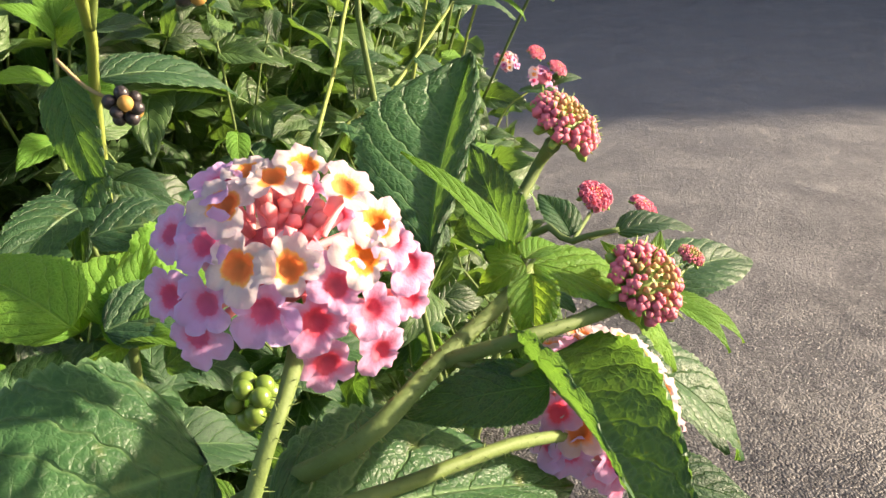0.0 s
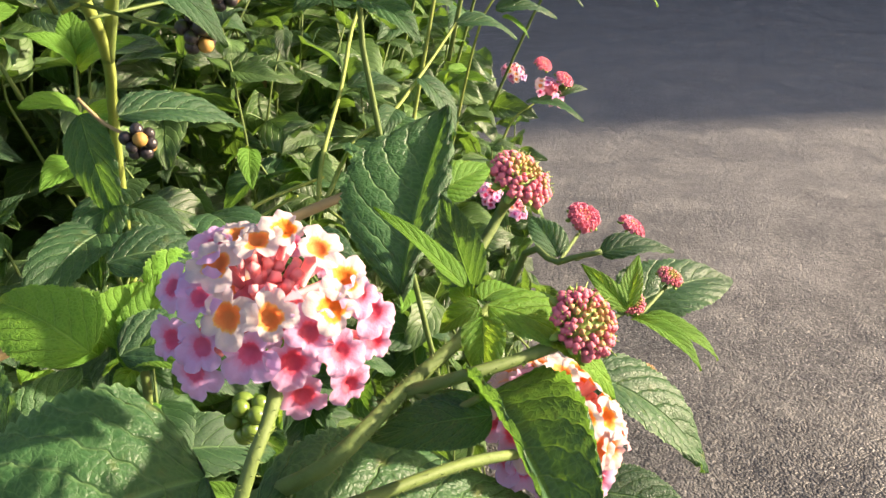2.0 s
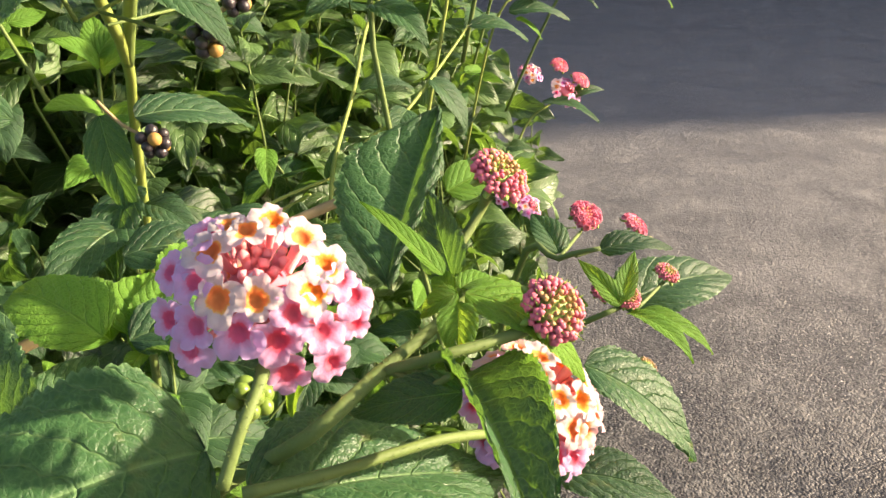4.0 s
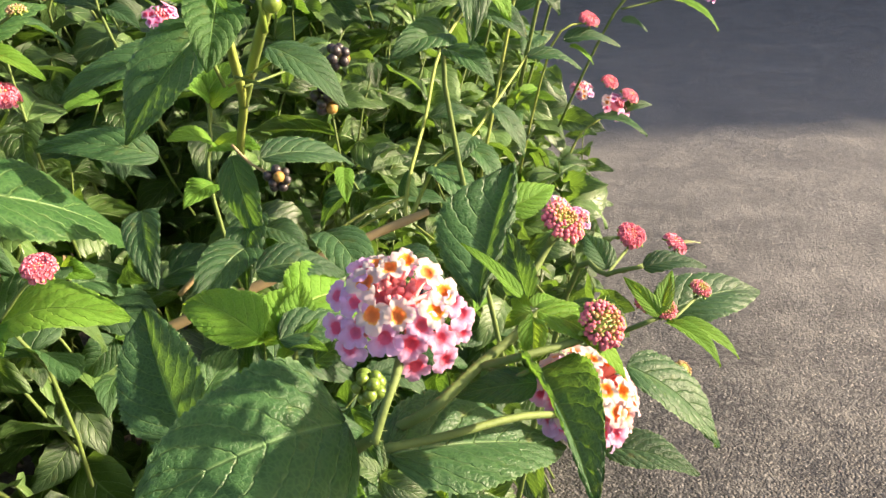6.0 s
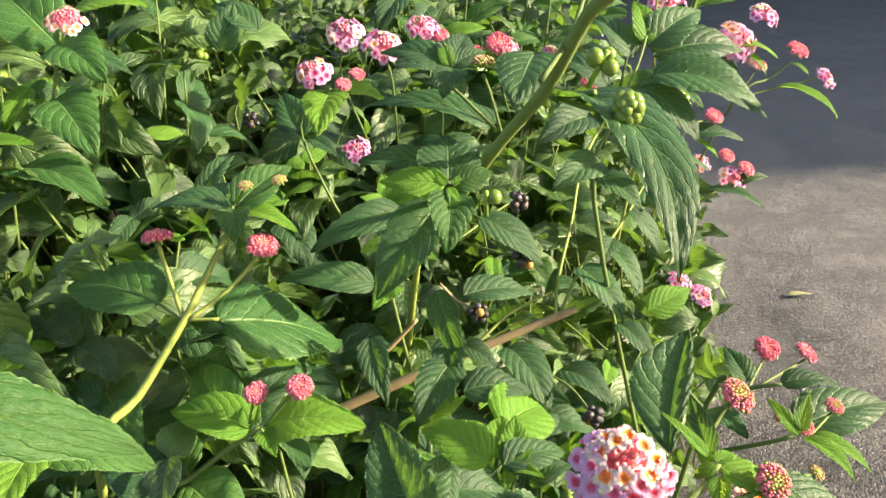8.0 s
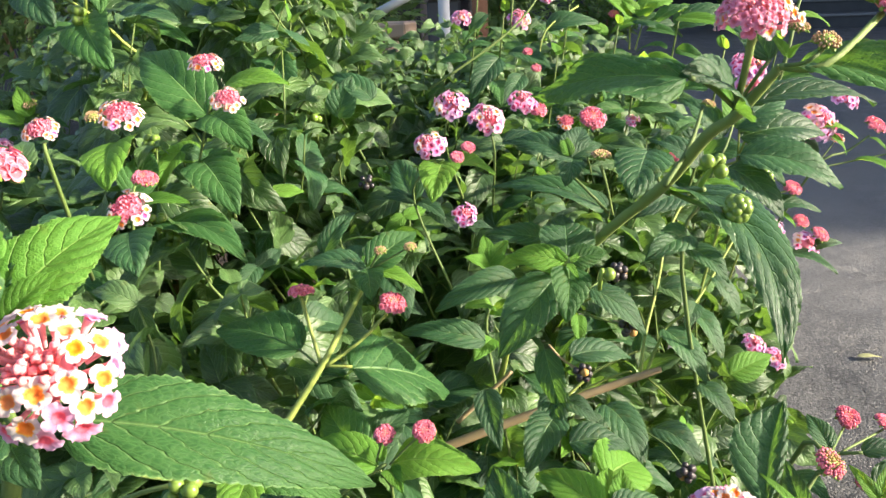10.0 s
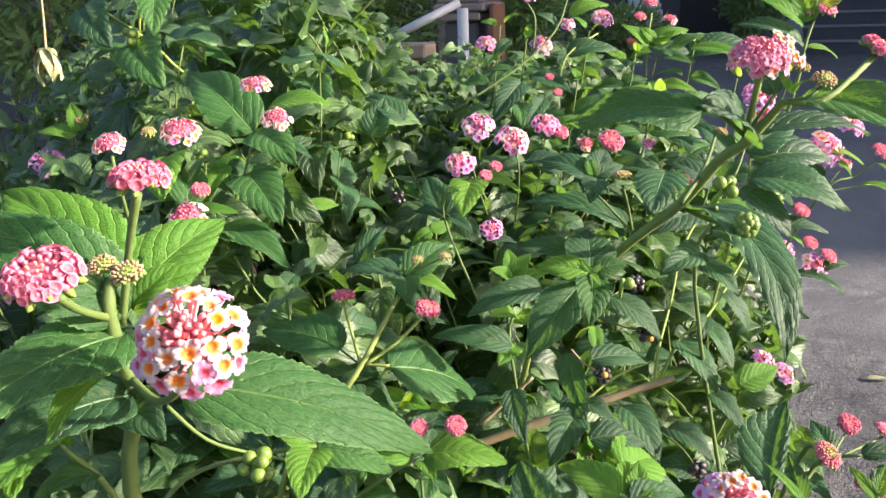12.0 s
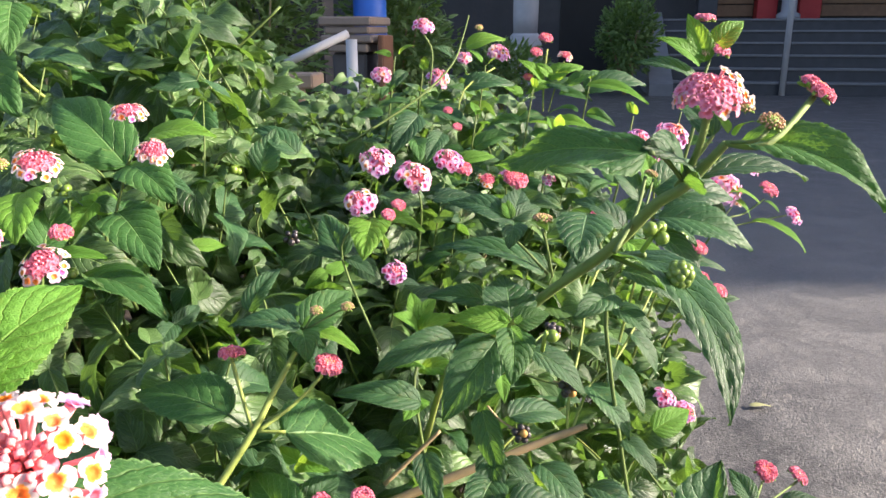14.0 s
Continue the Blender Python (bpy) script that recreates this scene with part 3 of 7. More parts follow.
def box(bm, x0, x1, y0, y1, z0, z1, bevel=0.0):
    vs = [bm.verts.new(p) for p in ((x0, y0, z0), (x1, y0, z0), (x1, y1, z0), (x0, y1, z0), (x0, y0, z1), (x1, y0, z1), (x1, y1, z1), (x0, y1, z1))]
    fs = [bm.faces.new([vs[i] for i in q]) for q in ((3, 2, 1, 0), (4, 5, 6, 7), (0, 1, 5, 4), (1, 2, 6, 5), (2, 3, 7, 6), (3, 0, 4, 7))]
    if bevel:
        bmesh.ops.bevel(bm, geom=list({e for f in fs for e in f.edges}), offset=bevel, segments=1, affect="EDGES")


def boxed(name, parent, material, x0, x1, y0, y1, z0, z1, bevel=0.0, label=""):
    bm = bmesh.new()
    box(bm, x0, x1, y0, y1, z0, z1, bevel)
    return part(name, bm, material, parent, label, Matrix.Identity(4))


def lathe(name, parent, material, profile, at, sides=20, label="", smooth=True):
    verts, faces = [], []
    for r, z in profile:
        for k in range(sides):
            a = 2 * math.pi * k / sides
            verts.append((at[0] + r * math.cos(a), at[1] + r * math.sin(a), at[2] + z))
    for i in range(len(profile) - 1):
        for k in range(sides):
            a, b = i * sides + k, i * sides + (k + 1) % sides
            faces.append((a, b, b + sides, a + sides))
    faces.append(tuple(range(sides - 1, -1, -1)))
    faces.append(tuple(range(len(verts) - sides, len(verts))))
    return child(name, mesh_from(name, verts, faces, material, smooth=smooth), parent, Matrix.Identity(4), label)


STEP = plain("dark_step_stone", (0.032, 0.035, 0.042), (0.074, 0.078, 0.088), 8.0, 0.55, 0.3, 0.004)
NOSING = plain("step_nosing", (0.13, 0.135, 0.145), (0.21, 0.215, 0.225), 12.0, 0.55, 0.2, 0.003)
WALL_DARK = plain("dark_wall", (0.05, 0.05, 0.055), (0.09, 0.085, 0.085), 4.0, 0.8, 0.3, 0.01)
PLANK = plain("brown_boards", (0.15, 0.080, 0.045), (0.27, 0.155, 0.085), 14.0, 0.6, 0.3, 0.004)
RED = plain("red_paint", (0.38, 0.02, 0.025), (0.50, 0.04, 0.04), 10.0, 0.5, 0.1, 0.002)
STONE = plain("pale_stone", (0.40, 0.40, 0.42), (0.56, 0.55, 0.55), 9.0, 0.75, 0.3, 0.004)
GREY = plain("grey_paint", (0.30, 0.31, 0.34), (0.42, 0.42, 0.45), 9.0, 0.55, 0.1, 0.002)
PIPE = plain("white_plastic_pipe", (0.40, 0.41, 0.43), (0.52, 0.52, 0.53), 20.0, 0.35, 0.05, 0.001)
BLUE = plain("blue_plastic", (0.02, 0.09, 0.42), (0.03, 0.14, 0.55), 12.0, 0.4, 0.05, 0.001)
BRICKISH = plain("orange_brick", (0.13, 0.06, 0.035), (0.18, 0.09, 0.05), 20.0, 0.8, 0.3, 0.003)
PALE_WOOD = plain("pale_timber", (0.26, 0.19, 0.14), (0.38, 0.29, 0.22), 12.0, 0.7, 0.3, 0.003)
TILE = plain("roof_tile", (0.10, 0.09, 0.09), (0.17, 0.15, 0.14), 6.0, 0.7, 0.3, 0.01)
SOIL = plain("soil", (0.022, 0.016, 0.011), (0.055, 0.040, 0.027), 30.0, 0.9, 0.6, 0.01)
SLAB = plain("slab_stone", (0.16, 0.13, 0.11), (0.27, 0.22, 0.18), 9.0, 0.8, 0.4, 0.006)
DOORWAY_SHADE = plain("doorway_shade", (0.010, 0.009, 0.009), (0.020, 0.018, 0.017), 6.0, 0.6, 0.2, 0.003)
DRY = plain("dry_leaf", (0.22, 0.24, 0.10), (0.36, 0.35, 0.17), 60.0, 0.7, 0.3, 0.001)

# ---- house with wide dark steps ----
HX, HY = 2.0, 9.75
house = thing("house", (HX, HY + 3, 0), "house with brown boarded front, red posts and wide dark stone steps", "house")
RISE, TREAD, COUNT = 0.150, 0.32, 6
for i in range(COUNT):
    boxed("step", house, STEP, 0.98, 9.5, HY + i * TREAD, HY + 3.4, i * RISE, (i + 1) * RISE - 0.006 * (i == COUNT - 1))
    boxed("nosing", house, NOSING, 0.98, 9.5, HY + i * TREAD - 0.02, HY + i * TREAD + 0.05, (i + 1) * RISE - 0.022, (i + 1) * RISE + 0.006, 0.004)
TOP = COUNT * RISE
bm = bmesh.new()
flank = [[bm.verts.new((x, y, z)) for y, z in ((HY - 0.35, 0.0), (HY - 0.35, 0.14), (HY + 1.85, TOP + 0.10), (HY + 3.39, TOP + 0.10), (HY + 3.39, 0.0))] for x in (0.70, 0.975)]
bm.faces.new(flank[0][::-1])
bm.faces.new(flank[1])
for k in range(5):
    bm.faces.new((flank[0][k], flank[0][(k + 1) % 5], flank[1][(k + 1) % 5], flank[1][k]))
bmesh.ops.recalc_face_normals(bm, faces=bm.faces)
part("side_wall", bm, NOSING, house, "sloping grey side wall of the steps", Matrix.Identity(4))
boxed("wall", house, WALL_DARK, -14.0, 9.52, HY + 3.4, HY + 3.7, 0.0, 3.5)
for k in range(13):
    z = TOP + 0.06 + k * 0.19
    for x0, x1 in ((1.9, 2.5), (3.5, 4.5), (5.4, 7.2)):
        boxed("board", house, PLANK, x0, x1, HY + 3.36, HY + 3.398, z, z + 0.175, 0.006)
for x, w in ((2.50, 0.30), (3.11, 0.32), (4.85, 0.34), (7.5, 0.34)):
    boxed("red_post", house, RED, x, x + w, HY + 3.1, HY + 3.35, TOP, 3.45, 0.01)
for x in (2.92, 5.3):
    lathe("pillar", house, GREY, [(0.17, 0.0), (0.17, 0.08), (0.11, 0.12), (0.105, 2.55)], (x, HY + 2.9, TOP), label="grey pillar")
lathe("handrail_post", house, STONE, [(0.036, 0.0), (0.036, 2.6)], (2.26, HY - 0.06, 0.0), 14)
# flat panel before the wall; the doorway's shade is put into its near-black colour
boxed("doorway_panel", house, DOORWAY_SHADE, -0.50, 0.30, HY + 3.36, HY + 3.397, 0.0, 2.1, 0.01, "flat near-black panel in place of the shaded doorway")
boxed("dark_post", house, STEP, 1.58, 1.86, HY + 2.7, HY + 3.0, TOP, 3.48, 0.01)
boxed("roof", house, TILE, -14.6, 9.55, HY + 1.6, HY + 9.0, 3.5, 3.66, 0.05)
boxed("roof", house, TILE, -14.6, 9.55, HY + 3.2, HY + 8.0, 3.67, 4.4, 0.3)

# pale column and dark doorway to the left of the steps
column = thing("stone_column", (-0.89, 10.8, 0), "pale stone column on a round base", "column")
boxed("plinth", column, STONE, -1.13, -0.65, 10.56, 11.04, 0.0, 0.52, 0.02)
lathe("base", column, STONE, [(0.22, 0), (0.23, 0.06), (0.20, 0.10), (0.21, 0.15), (0.175, 0.19)], (-0.89, 10.8, 0.52))
lathe("shaft", column, STONE, [(0.165, 0.0), (0.172, 0.25), (0.172, 1.6), (0.16, 2.6)], (-0.89, 10.8, 0.71))

# ---- things behind the bush ----
rail = thing("pipe_rail", (-1.05, 2.2, 0), "sloping white plastic pipe on a grey upright", "pipe")


def rod(parent, name, a, b, r, material, sides=14):
    v, f = tube([a, b], r, sides, smooth_steps=1)
    return child(name, mesh_from(name, v, f, material), parent, Matrix.Identity(4))

shed = thing("shed", (-4.6, 4.2, 0), "dark weathered timber shed wall in the shade", "shed")
boxed("wall", shed, WALL_DARK, -9.0, -1.55, 4.2, 4.4, 0.0, 2.6)
for k in range(30):
    boxed("board", shed, WALL_DARK, -9.0 + k * 0.248, -8.765 + k * 0.248, 4.17, 4.198, 0.0, 2.55, 0.004)
boxed("roof", shed, TILE, -9.3, -1.3, 3.8, 6.5, 2.6, 2.72, 0.02)

# unseen block added outside the view so its shade falls over the far pavement
shade_block = thing("unseen_shade_block", (9.62, 3.89, 0), "plain unseen block added to shade the far pavement", "house")
boxed("wall", shade_block, WALL_DARK, 9.62, 10.5, 3.89, 17.0, 0.0, 6.7, 0.02)
boxed("roof", shade_block, TILE, 9.61, 10.55, 3.88, 17.05, 6.705, 7.0, 0.02)
rod(rail, "pipe", (-0.943, 2.049, 0.657), (-0.787, 2.172, 0.74), 0.013, PIPE)
rod(rail, "upright", (-0.79, 2.22, 0), (-0.79, 2.22, 0.723), 0.018, PIPE)

timber = thing("timber_stack", (-0.959, 2.357, 0), "pale weathered timber boards on a stack of stone", "timber")
boxed("board", timber, PALE_WOOD, -1.215, -0.925, 2.223, 2.343, 0.568, 0.616, 0.006)
boxed("support", timber, SLAB, -1.095, -0.985, 2.243, 2.333, 0.0, 0.568, 0.01)

stones = thing("stone_ledge", (-1.053, 3.21, 0), "ledge of grey-brown stone slabs", "ledge")
for k, (x0, x1, z0, z1) in enumerate(((-1.172, -0.945, 0.769, 0.806), (-1.150, -0.958, 0.735, 0.766), (-1.165, -0.940, 0.700, 0.732), (-1.140, -0.962, 0.662, 0.697))):
    boxed("slab", stones, SLAB, x0, x1, 3.012 + 0.012 * (k % 2), 3.360, z0, z1, 0.007)
boxed("support", stones, WALL_DARK, -1.130, -0.980, 3.060, 3.340, 0.0, 0.659, 0.01)
boxed("brick", stones, BRICKISH, -0.922, -0.897, 3.030, 3.210, 0.0, 0.732, 0.006)

drum = thing("blue_drum", (-1.152, 3.962, 0), "tall blue plastic drum behind the bush", "drum")
lathe("drum_body", drum, BLUE, [(0.074, 0), (0.084, 0.02), (0.084, 0.3), (0.090, 0.32), (0.084, 0.34), (0.084, 0.7), (0.090, 0.72), (0.084, 0.74), (0.084, 1.15), (0.074, 1.17)], (-1.152, 3.762, 0), 24)


# ---- flower heads seen from close by: every floret a part ----
RIGHT, UPWARD, NEAR = Vector((1.0, 0.02, 0.0)), Vector((0.0, 0.41, 0.91)), Vector((0.0, -0.91, 0.41))


def open_head(parent, at, axis, radius, florets, name="flower_head", label="", buds=22, spread=34, tall_by=0.0):
    """A head built of a core with closed buds in the middle and of single florets: rows of (offset, facing, kind, size)."""
    at, axis = Vector(at), Vector(axis).normalized()
    p = Pile()
    q = pose_on(axis)
    v, f = ball_verts(Matrix.Diagonal((1, 1, 0.85, 1)), radius * 0.36, 8, 12)
    p.add([q @ x for x in v], f, 1)
    rnd = random.Random(int(radius * 1e5))
    for t, a in dome(buds, spread, 3):
        w = (way_of(t, a) + Vector((rnd.gauss(0, 0.05), rnd.gauss(0, 0.05), 0))).normalized()
        tall = rnd.uniform(0.46, 0.72) - 0.15 * (t < 0.2) + tall_by
        wide = radius * rnd.uniform(0.075, 0.105)
        v, f = bud_verts(q @ Matrix.Translation(w * radius * tall) @ pose_on((w + Vector((rnd.gauss(0, 0.15), rnd.gauss(0, 0.15), 0))).normalized(), rnd.uniform(0, 3)), wide, 1.05)
        p.add(v, f, 9)
        v, f = tube([q @ (w * radius * 0.25), q @ (w * radius * (tall + 0.03))], [wide * 0.42, wide * 0.56], 6, smooth_steps=1)
        p.add(v, f, 9)
    hub = child(name, p.mesh(name, HEAD_MATS), parent, Matrix.Translation(at), label)
    inv = (parent.matrix_basis @ hub.matrix_basis).inverted()
    for off, face, kind, size in florets:
        fl = new("floret", rnd.choice(FLORETS[kind]))
        fl.parent = hub
        fl.matrix_basis = inv @ Matrix.Translation(at + off) @ pose_on(face, rnd.uniform(0, 6.28)) @ Matrix.Scale(size, 4)
    return hub


def ringed(axis, rings, radius, seed, gap=0.0):
    """Florets in rings round an axis: rows of (degrees from the axis, number, kinds, size)."""
    rnd = random.Random(seed)
    axis = Vector(axis).normalized()
    q = pose_on(axis).to_3x3()
    out = []
    for tilt, num, kinds, size in rings:
        off = rnd.uniform(0, 6.28)
        for k in range(num):
            if rnd.random() < gap:
                continue
            t, a = radians(tilt + rnd.uniform(-5, 5)), off + 2 * math.pi * k / num + rnd.uniform(-0.12, 0.12)
            way = q @ way_of(t, a)
            face = (way + axis * 0.4 + Vector((rnd.gauss(0, 0.1), rnd.gauss(0, 0.1), rnd.gauss(0, 0.1)))).normalized()
            out.append((way * radius * rnd.uniform(0.90, 1.0), face, rnd.choice(kinds), size * rnd.uniform(0.9, 1.08)))
    return out


def hero_head(parent, at, axis):
    # florets over the face of the head: millimetres to the right and down, their kind and width
    seen = [(-5.3, -7.2, "white", 0.98), (0.1, -10.6, "white", 0.86), (3.9, -12.0, "white", 0.80), (-3.0, -11.4, "white", 0.70), (8.8, -9.3, "white", 0.88), (12.9, -4.6, "white", 0.90), (11.7, -0.7, "white", 0.94), (3.0, 0.6, "white", 0.92), (-3.2, 0.3, "white", 1.02),
            (-7.4, -2.5, "lilac", 0.96), (-12.2, -3.7, "lilac", 0.84), (-6.2, -10.0, "lilac", 0.84), (-7.3, 4.9, "lilac", 0.98), (-12.3, 4.0, "lilac", 0.92), (-9.2, 8.8, "lilac", 0.98), (-0.1, 5.8, "lilac", 1.02),
            (8.6, 2.8, "pink", 0.94), (6.0, 7.2, "pink", 0.98), (6.4, 12.4, "pink", 0.98), (12.3, 5.8, "pink", 0.90), (12.4, 11.1, "pink", 0.86), (16.4, 0.2, "pink", 0.84), (16.2, 4.5, "pink", 0.84), (14.8, -2.6, "pink", 0.80)]
    axis = Vector(axis).normalized()
    florets = []
    rnd = random.Random(21)
    for dx, dy, kind, wide in seen:
        d = 12.5 * math.sqrt(max(0.02, 1 - (dx / 17.6) ** 2 - (dy / 14.6) ** 2))
        dx, dy = dx * (1.13 - 0.0080 * d), dy * (1.15 - 0.0095 * d)
        off = RIGHT * dx - UPWARD * dy + NEAR * d
        ahead = 0.25 if dy < -8 else 0.75
        face = (off.normalized() + axis * 0.30 + NEAR * ahead + Vector((rnd.gauss(0, 0.07), rnd.gauss(0, 0.07), rnd.gauss(0, 0.07)))).normalized()
        florets.append((off * 0.001, face, kind, wide * 1.14))
    florets += ringed(UPWARD * 0.6 - NEAR, ((35, 6, ("peach", "pink"), 0.9), (62, 10, ("pink", "lilac"), 0.9)), 0.0138, 5)
    return open_head(parent, at, axis, 0.0165, florets, buds=15, spread=21, tall_by=-0.04, label="domed head of white, orange-centred and pink florets round coral buds")


def second_head(parent, at, axis):
    fl = ringed(axis, ((28, 7, ("white",), 1.08), (52, 13, ("white", "peach", "pink"), 1.08), (76, 16, ("pink", "peach", "pink"), 1.10), (102, 14, ("pink", "lilac"), 1.08)), 0.0155, 8)
    return open_head(parent, at, axis, 0.0160, fl, label="peach and pink flower head half hidden by a leaf", buds=12)


def near_head(parent, at, axis):
    fl = ringed(axis, ((38, 9, ("white",), 0.84), (62, 12, ("white", "white", "pink"), 0.88), (88, 12, ("lilac", "pink"), 0.90)), 0.0148, 4, 0.08)
    return open_head(parent, at, axis, 0.0160, fl, label="flower head with white, orange-centred florets ringing coral buds", buds=22, spread=26, tall_by=0.14)


def coral_head(parent, at, axis, radius):
    """A wide head of small frilled coral florets with peach and cream ones opening round its rim."""
    fl = ringed(axis, ((14, 5, ("coral",), 0.46), (32, 10, ("coral",), 0.50), (50, 14, ("coral",), 0.54), (68, 15, ("coral", "coral", "peach"), 0.58), (88, 13, ("peach", "white", "coral"), 0.72)), radius, 14, 0.04)
    way = Vector(axis).normalized()
    fl = [(off - way * off.dot(way) * 0.42, face, kind, size) for off, face, kind, size in fl]
    # a tuft of cream florets that have opened on one side
    side = Vector((0.98, 0.18, 0.0))
    for out, rise, back in ((0.72, 0.62, 0.1), (0.95, 0.36, 0.0), (1.14, 0.06, -0.1), (1.38, -0.14, 0.0), (0.55, 0.80, 0.3), (1.02, 0.60, 0.3)):
        off = side * out * radius + Vector((0, 0, rise * radius)) - side.cross(Vector((0, 0, 1))) * back * radius
        fl.append((off, (off.normalized() + Vector((0, -0.8, 0.3))).normalized(), "white", 0.62))
    return open_head(parent, at, axis, radius, fl, label="wide coral flower head with peach and cream florets at its rim", buds=14, spread=30, tall_by=-0.08)


# ---- the branch in front with the large pink and white flower head ----

br = branch((-0.06, 0.11, 0.3), "lantana branch with a large pink and white flower head")
stem(br, [(-0.075, 0.125, 0.3), (-0.066, 0.112, 0.41), (-0.0416, 0.0977, 0.4768), (-0.034, 0.099, 0.488), (-0.0118, 0.081, 0.514), (-0.0002, 0.0952, 0.5188), (0.0086, 0.1051, 0.522), (0.017, 0.124, 0.521)], [0.0027, 0.00214, 0.00169, 0.00157, 0.00146, 0.00135, 0.00123, 0.00102], hairs=500)
stem(br, [(-0.024, 0.0718, 0.5106), (-0.0216, 0.0766, 0.5183), (-0.0201, 0.0816, 0.5218), (-0.019, 0.0905, 0.5265)], [0.00117, 0.00106, 0.00106, 0.00152], hairs=90)
hero_head(br, (-0.0222, 0.0966, 0.5336), (0.24, -0.50, 0.83))
stem(br, [(0.008, 0.123, 0.525), (0.0138, 0.1311, 0.5298), (0.0178, 0.1352, 0.5358), (0.019, 0.129, 0.541)], [0.00108, 0.00108, 0.00108, 0.00151])
bud_head(br, "bud", (0.021, 0.131, 0.544), (0.54, -0.25, 0.8), 0.0086, label="pink and yellow-green closed buds")
stem(br, [(-0.0007, 0.0949, 0.5182), (0.0093, 0.0942, 0.5221), (0.0207, 0.1006, 0.5221), (0.0286, 0.1068, 0.5221)], [0.00112, 0.00101, 0.00101, 0.00135], hairs=60)
bud_head(br, "bud", (0.0314, 0.1064, 0.5255), (0.48, -0.54, 0.69), 0.0084, label="pink and yellow-green closed buds")
stem(br, [(-0.0217, 0.074, 0.5076), (-0.0077, 0.0804, 0.5072), (0.0107, 0.0963, 0.5023), (0.0253, 0.1142, 0.4905)], [0.00109, 0.00099, 0.00099, 0.00099], hairs=60)
second_head(br, (0.0289, 0.1205, 0.4915), (0.5, -0.12, 0.86))
leaf(br, (-0.0397, 0.1008, 0.4938), (-0.0848, 0.061, 0.4926), (-0.16, -0.69, 0.7), 0.86, 0.17, 4, wave=0.06, label="large dark green leaf with a sunlit stripe")
leaf(br, (-0.0022, 0.1195, 0.5235), (0.0064, 0.1705, 0.5492), (-0.30, -0.82, 0.48), 0.78, -0.07, 36, wave=0.02, label="upright leaf folded along its midrib", belly=1.2, right=0.44, sweep=-0.06)
leaf(br, (0.0101, 0.1121, 0.53), (-0.0068, 0.1194, 0.5426), (0.24, -0.22, 0.94), 0.3, 0.03, 30, young=True)
leaf(br, (0.0119, 0.118, 0.5257), (0.0052, 0.1395, 0.5379), (-0.46, -0.71, 0.54), 0.5, 0.02, 20)
leaf(br, (0.0145, 0.1109, 0.5265), (0.0387, 0.1081, 0.5081), (0.38, -0.16, 0.91), 0.52, 0.16, 14, young=True, label="bright young leaf")
leaf(br, (0.0133, 0.103, 0.5287), (0.0137, 0.0984, 0.518), (-0.03, -0.81, 0.59), 0.75, 0.14, 20, young=True)
leaf(br, (0.013, 0.1108, 0.5266), (0.0055, 0.11, 0.5212), (-0.15, -0.56, 0.82), 0.7, 0.15, 25, young=True)
leaf(br, (0.0134, 0.113, 0.5265), (0.0214, 0.1232, 0.5232), (0.12, 0.02, 0.99), 0.55, 0.12, 20, young=True)
leaf(br, (0.0118, 0.1143, 0.5247), (0.0075, 0.123, 0.5253), (-0.34, -0.54, 0.77), 0.6, 0.1, 20, young=True)
leaf(br, (0.0135, 0.1040, 0.5105), (0.0276, 0.0590, 0.5067), (0.42, -0.54, 0.73), 0.74, 0.12, 60, wave=0.02, label="leaf folded along its midrib, one half sunlit", sweep=0.03)
stem(br, [(0.0028, 0.0940, 0.5185), (0.0090, 0.1010, 0.5140), (0.0138, 0.1038, 0.5104)], 0.0008)
leaf(br, (0.0146, 0.0878, 0.5192), (-0.0063, 0.0891, 0.513), (0.15, -0.47, 0.87), 0.5, 0.06, 4)
stem(br, [(0.0017, 0.0942, 0.5188), (0.0084, 0.0904, 0.5188), (0.0127, 0.0889, 0.5219)], 0.00063)
leaf(br, (-0.0218, 0.0773, 0.5028), (0.0238, 0.11, 0.4815), (0.04, -0.25, 0.97), 0.605, 0.062, 17)
leaf(br, (0.0369, 0.1232, 0.4716), (0.0652, 0.1189, 0.4668), (0.33, -0.21, 0.92), 0.605, 0.125, 20)
leaf(br, (0.0498, 0.1817, 0.4648), (0.087, 0.1775, 0.4316), (0.35, -0.24, 0.91), 0.605, 0.125, 20)

# ---- young shoot beside it ----

br = branch((-0.085, 0.15, 0.3), "young lantana shoot with a rosette of bright green leaves")
stem(br, [(-0.09, 0.17, 0.3), (-0.078, 0.15, 0.42), (-0.0648, 0.1372, 0.4882), (-0.066, 0.136, 0.496)], [0.00144, 0.00126, 0.00108, 0.0009])
leaf(br, (-0.0739, 0.1358, 0.499), (-0.1089, 0.1523, 0.5014), (0.2, -0.29, 0.93), 0.682, 0.15, 17, young=True)
leaf(br, (-0.0642, 0.1366, 0.4966), (-0.0657, 0.1559, 0.5104), (0.16, -0.73, 0.66), 0.66, 0.06, 20, young=True)
leaf(br, (-0.0648, 0.1346, 0.4974), (-0.0503, 0.1278, 0.5007), (0.18, -0.2, 0.96), 0.55, 0.125, 24, young=True)
leaf(br, (-0.0653, 0.1344, 0.497), (-0.0702, 0.1384, 0.5033), (-0.1, -0.44, 0.89), 0.55, 0.1, 24, young=True)
leaf(br, (-0.0636, 0.1338, 0.4975), (-0.0561, 0.1399, 0.5053), (0.32, -0.37, 0.87), 0.495, 0.1, 24, young=True)
leaf(br, (-0.065, 0.1334, 0.4972), (-0.0654, 0.1223, 0.4951), (0.08, -0.21, 0.97), 0.55, 0.125, 24, young=True)
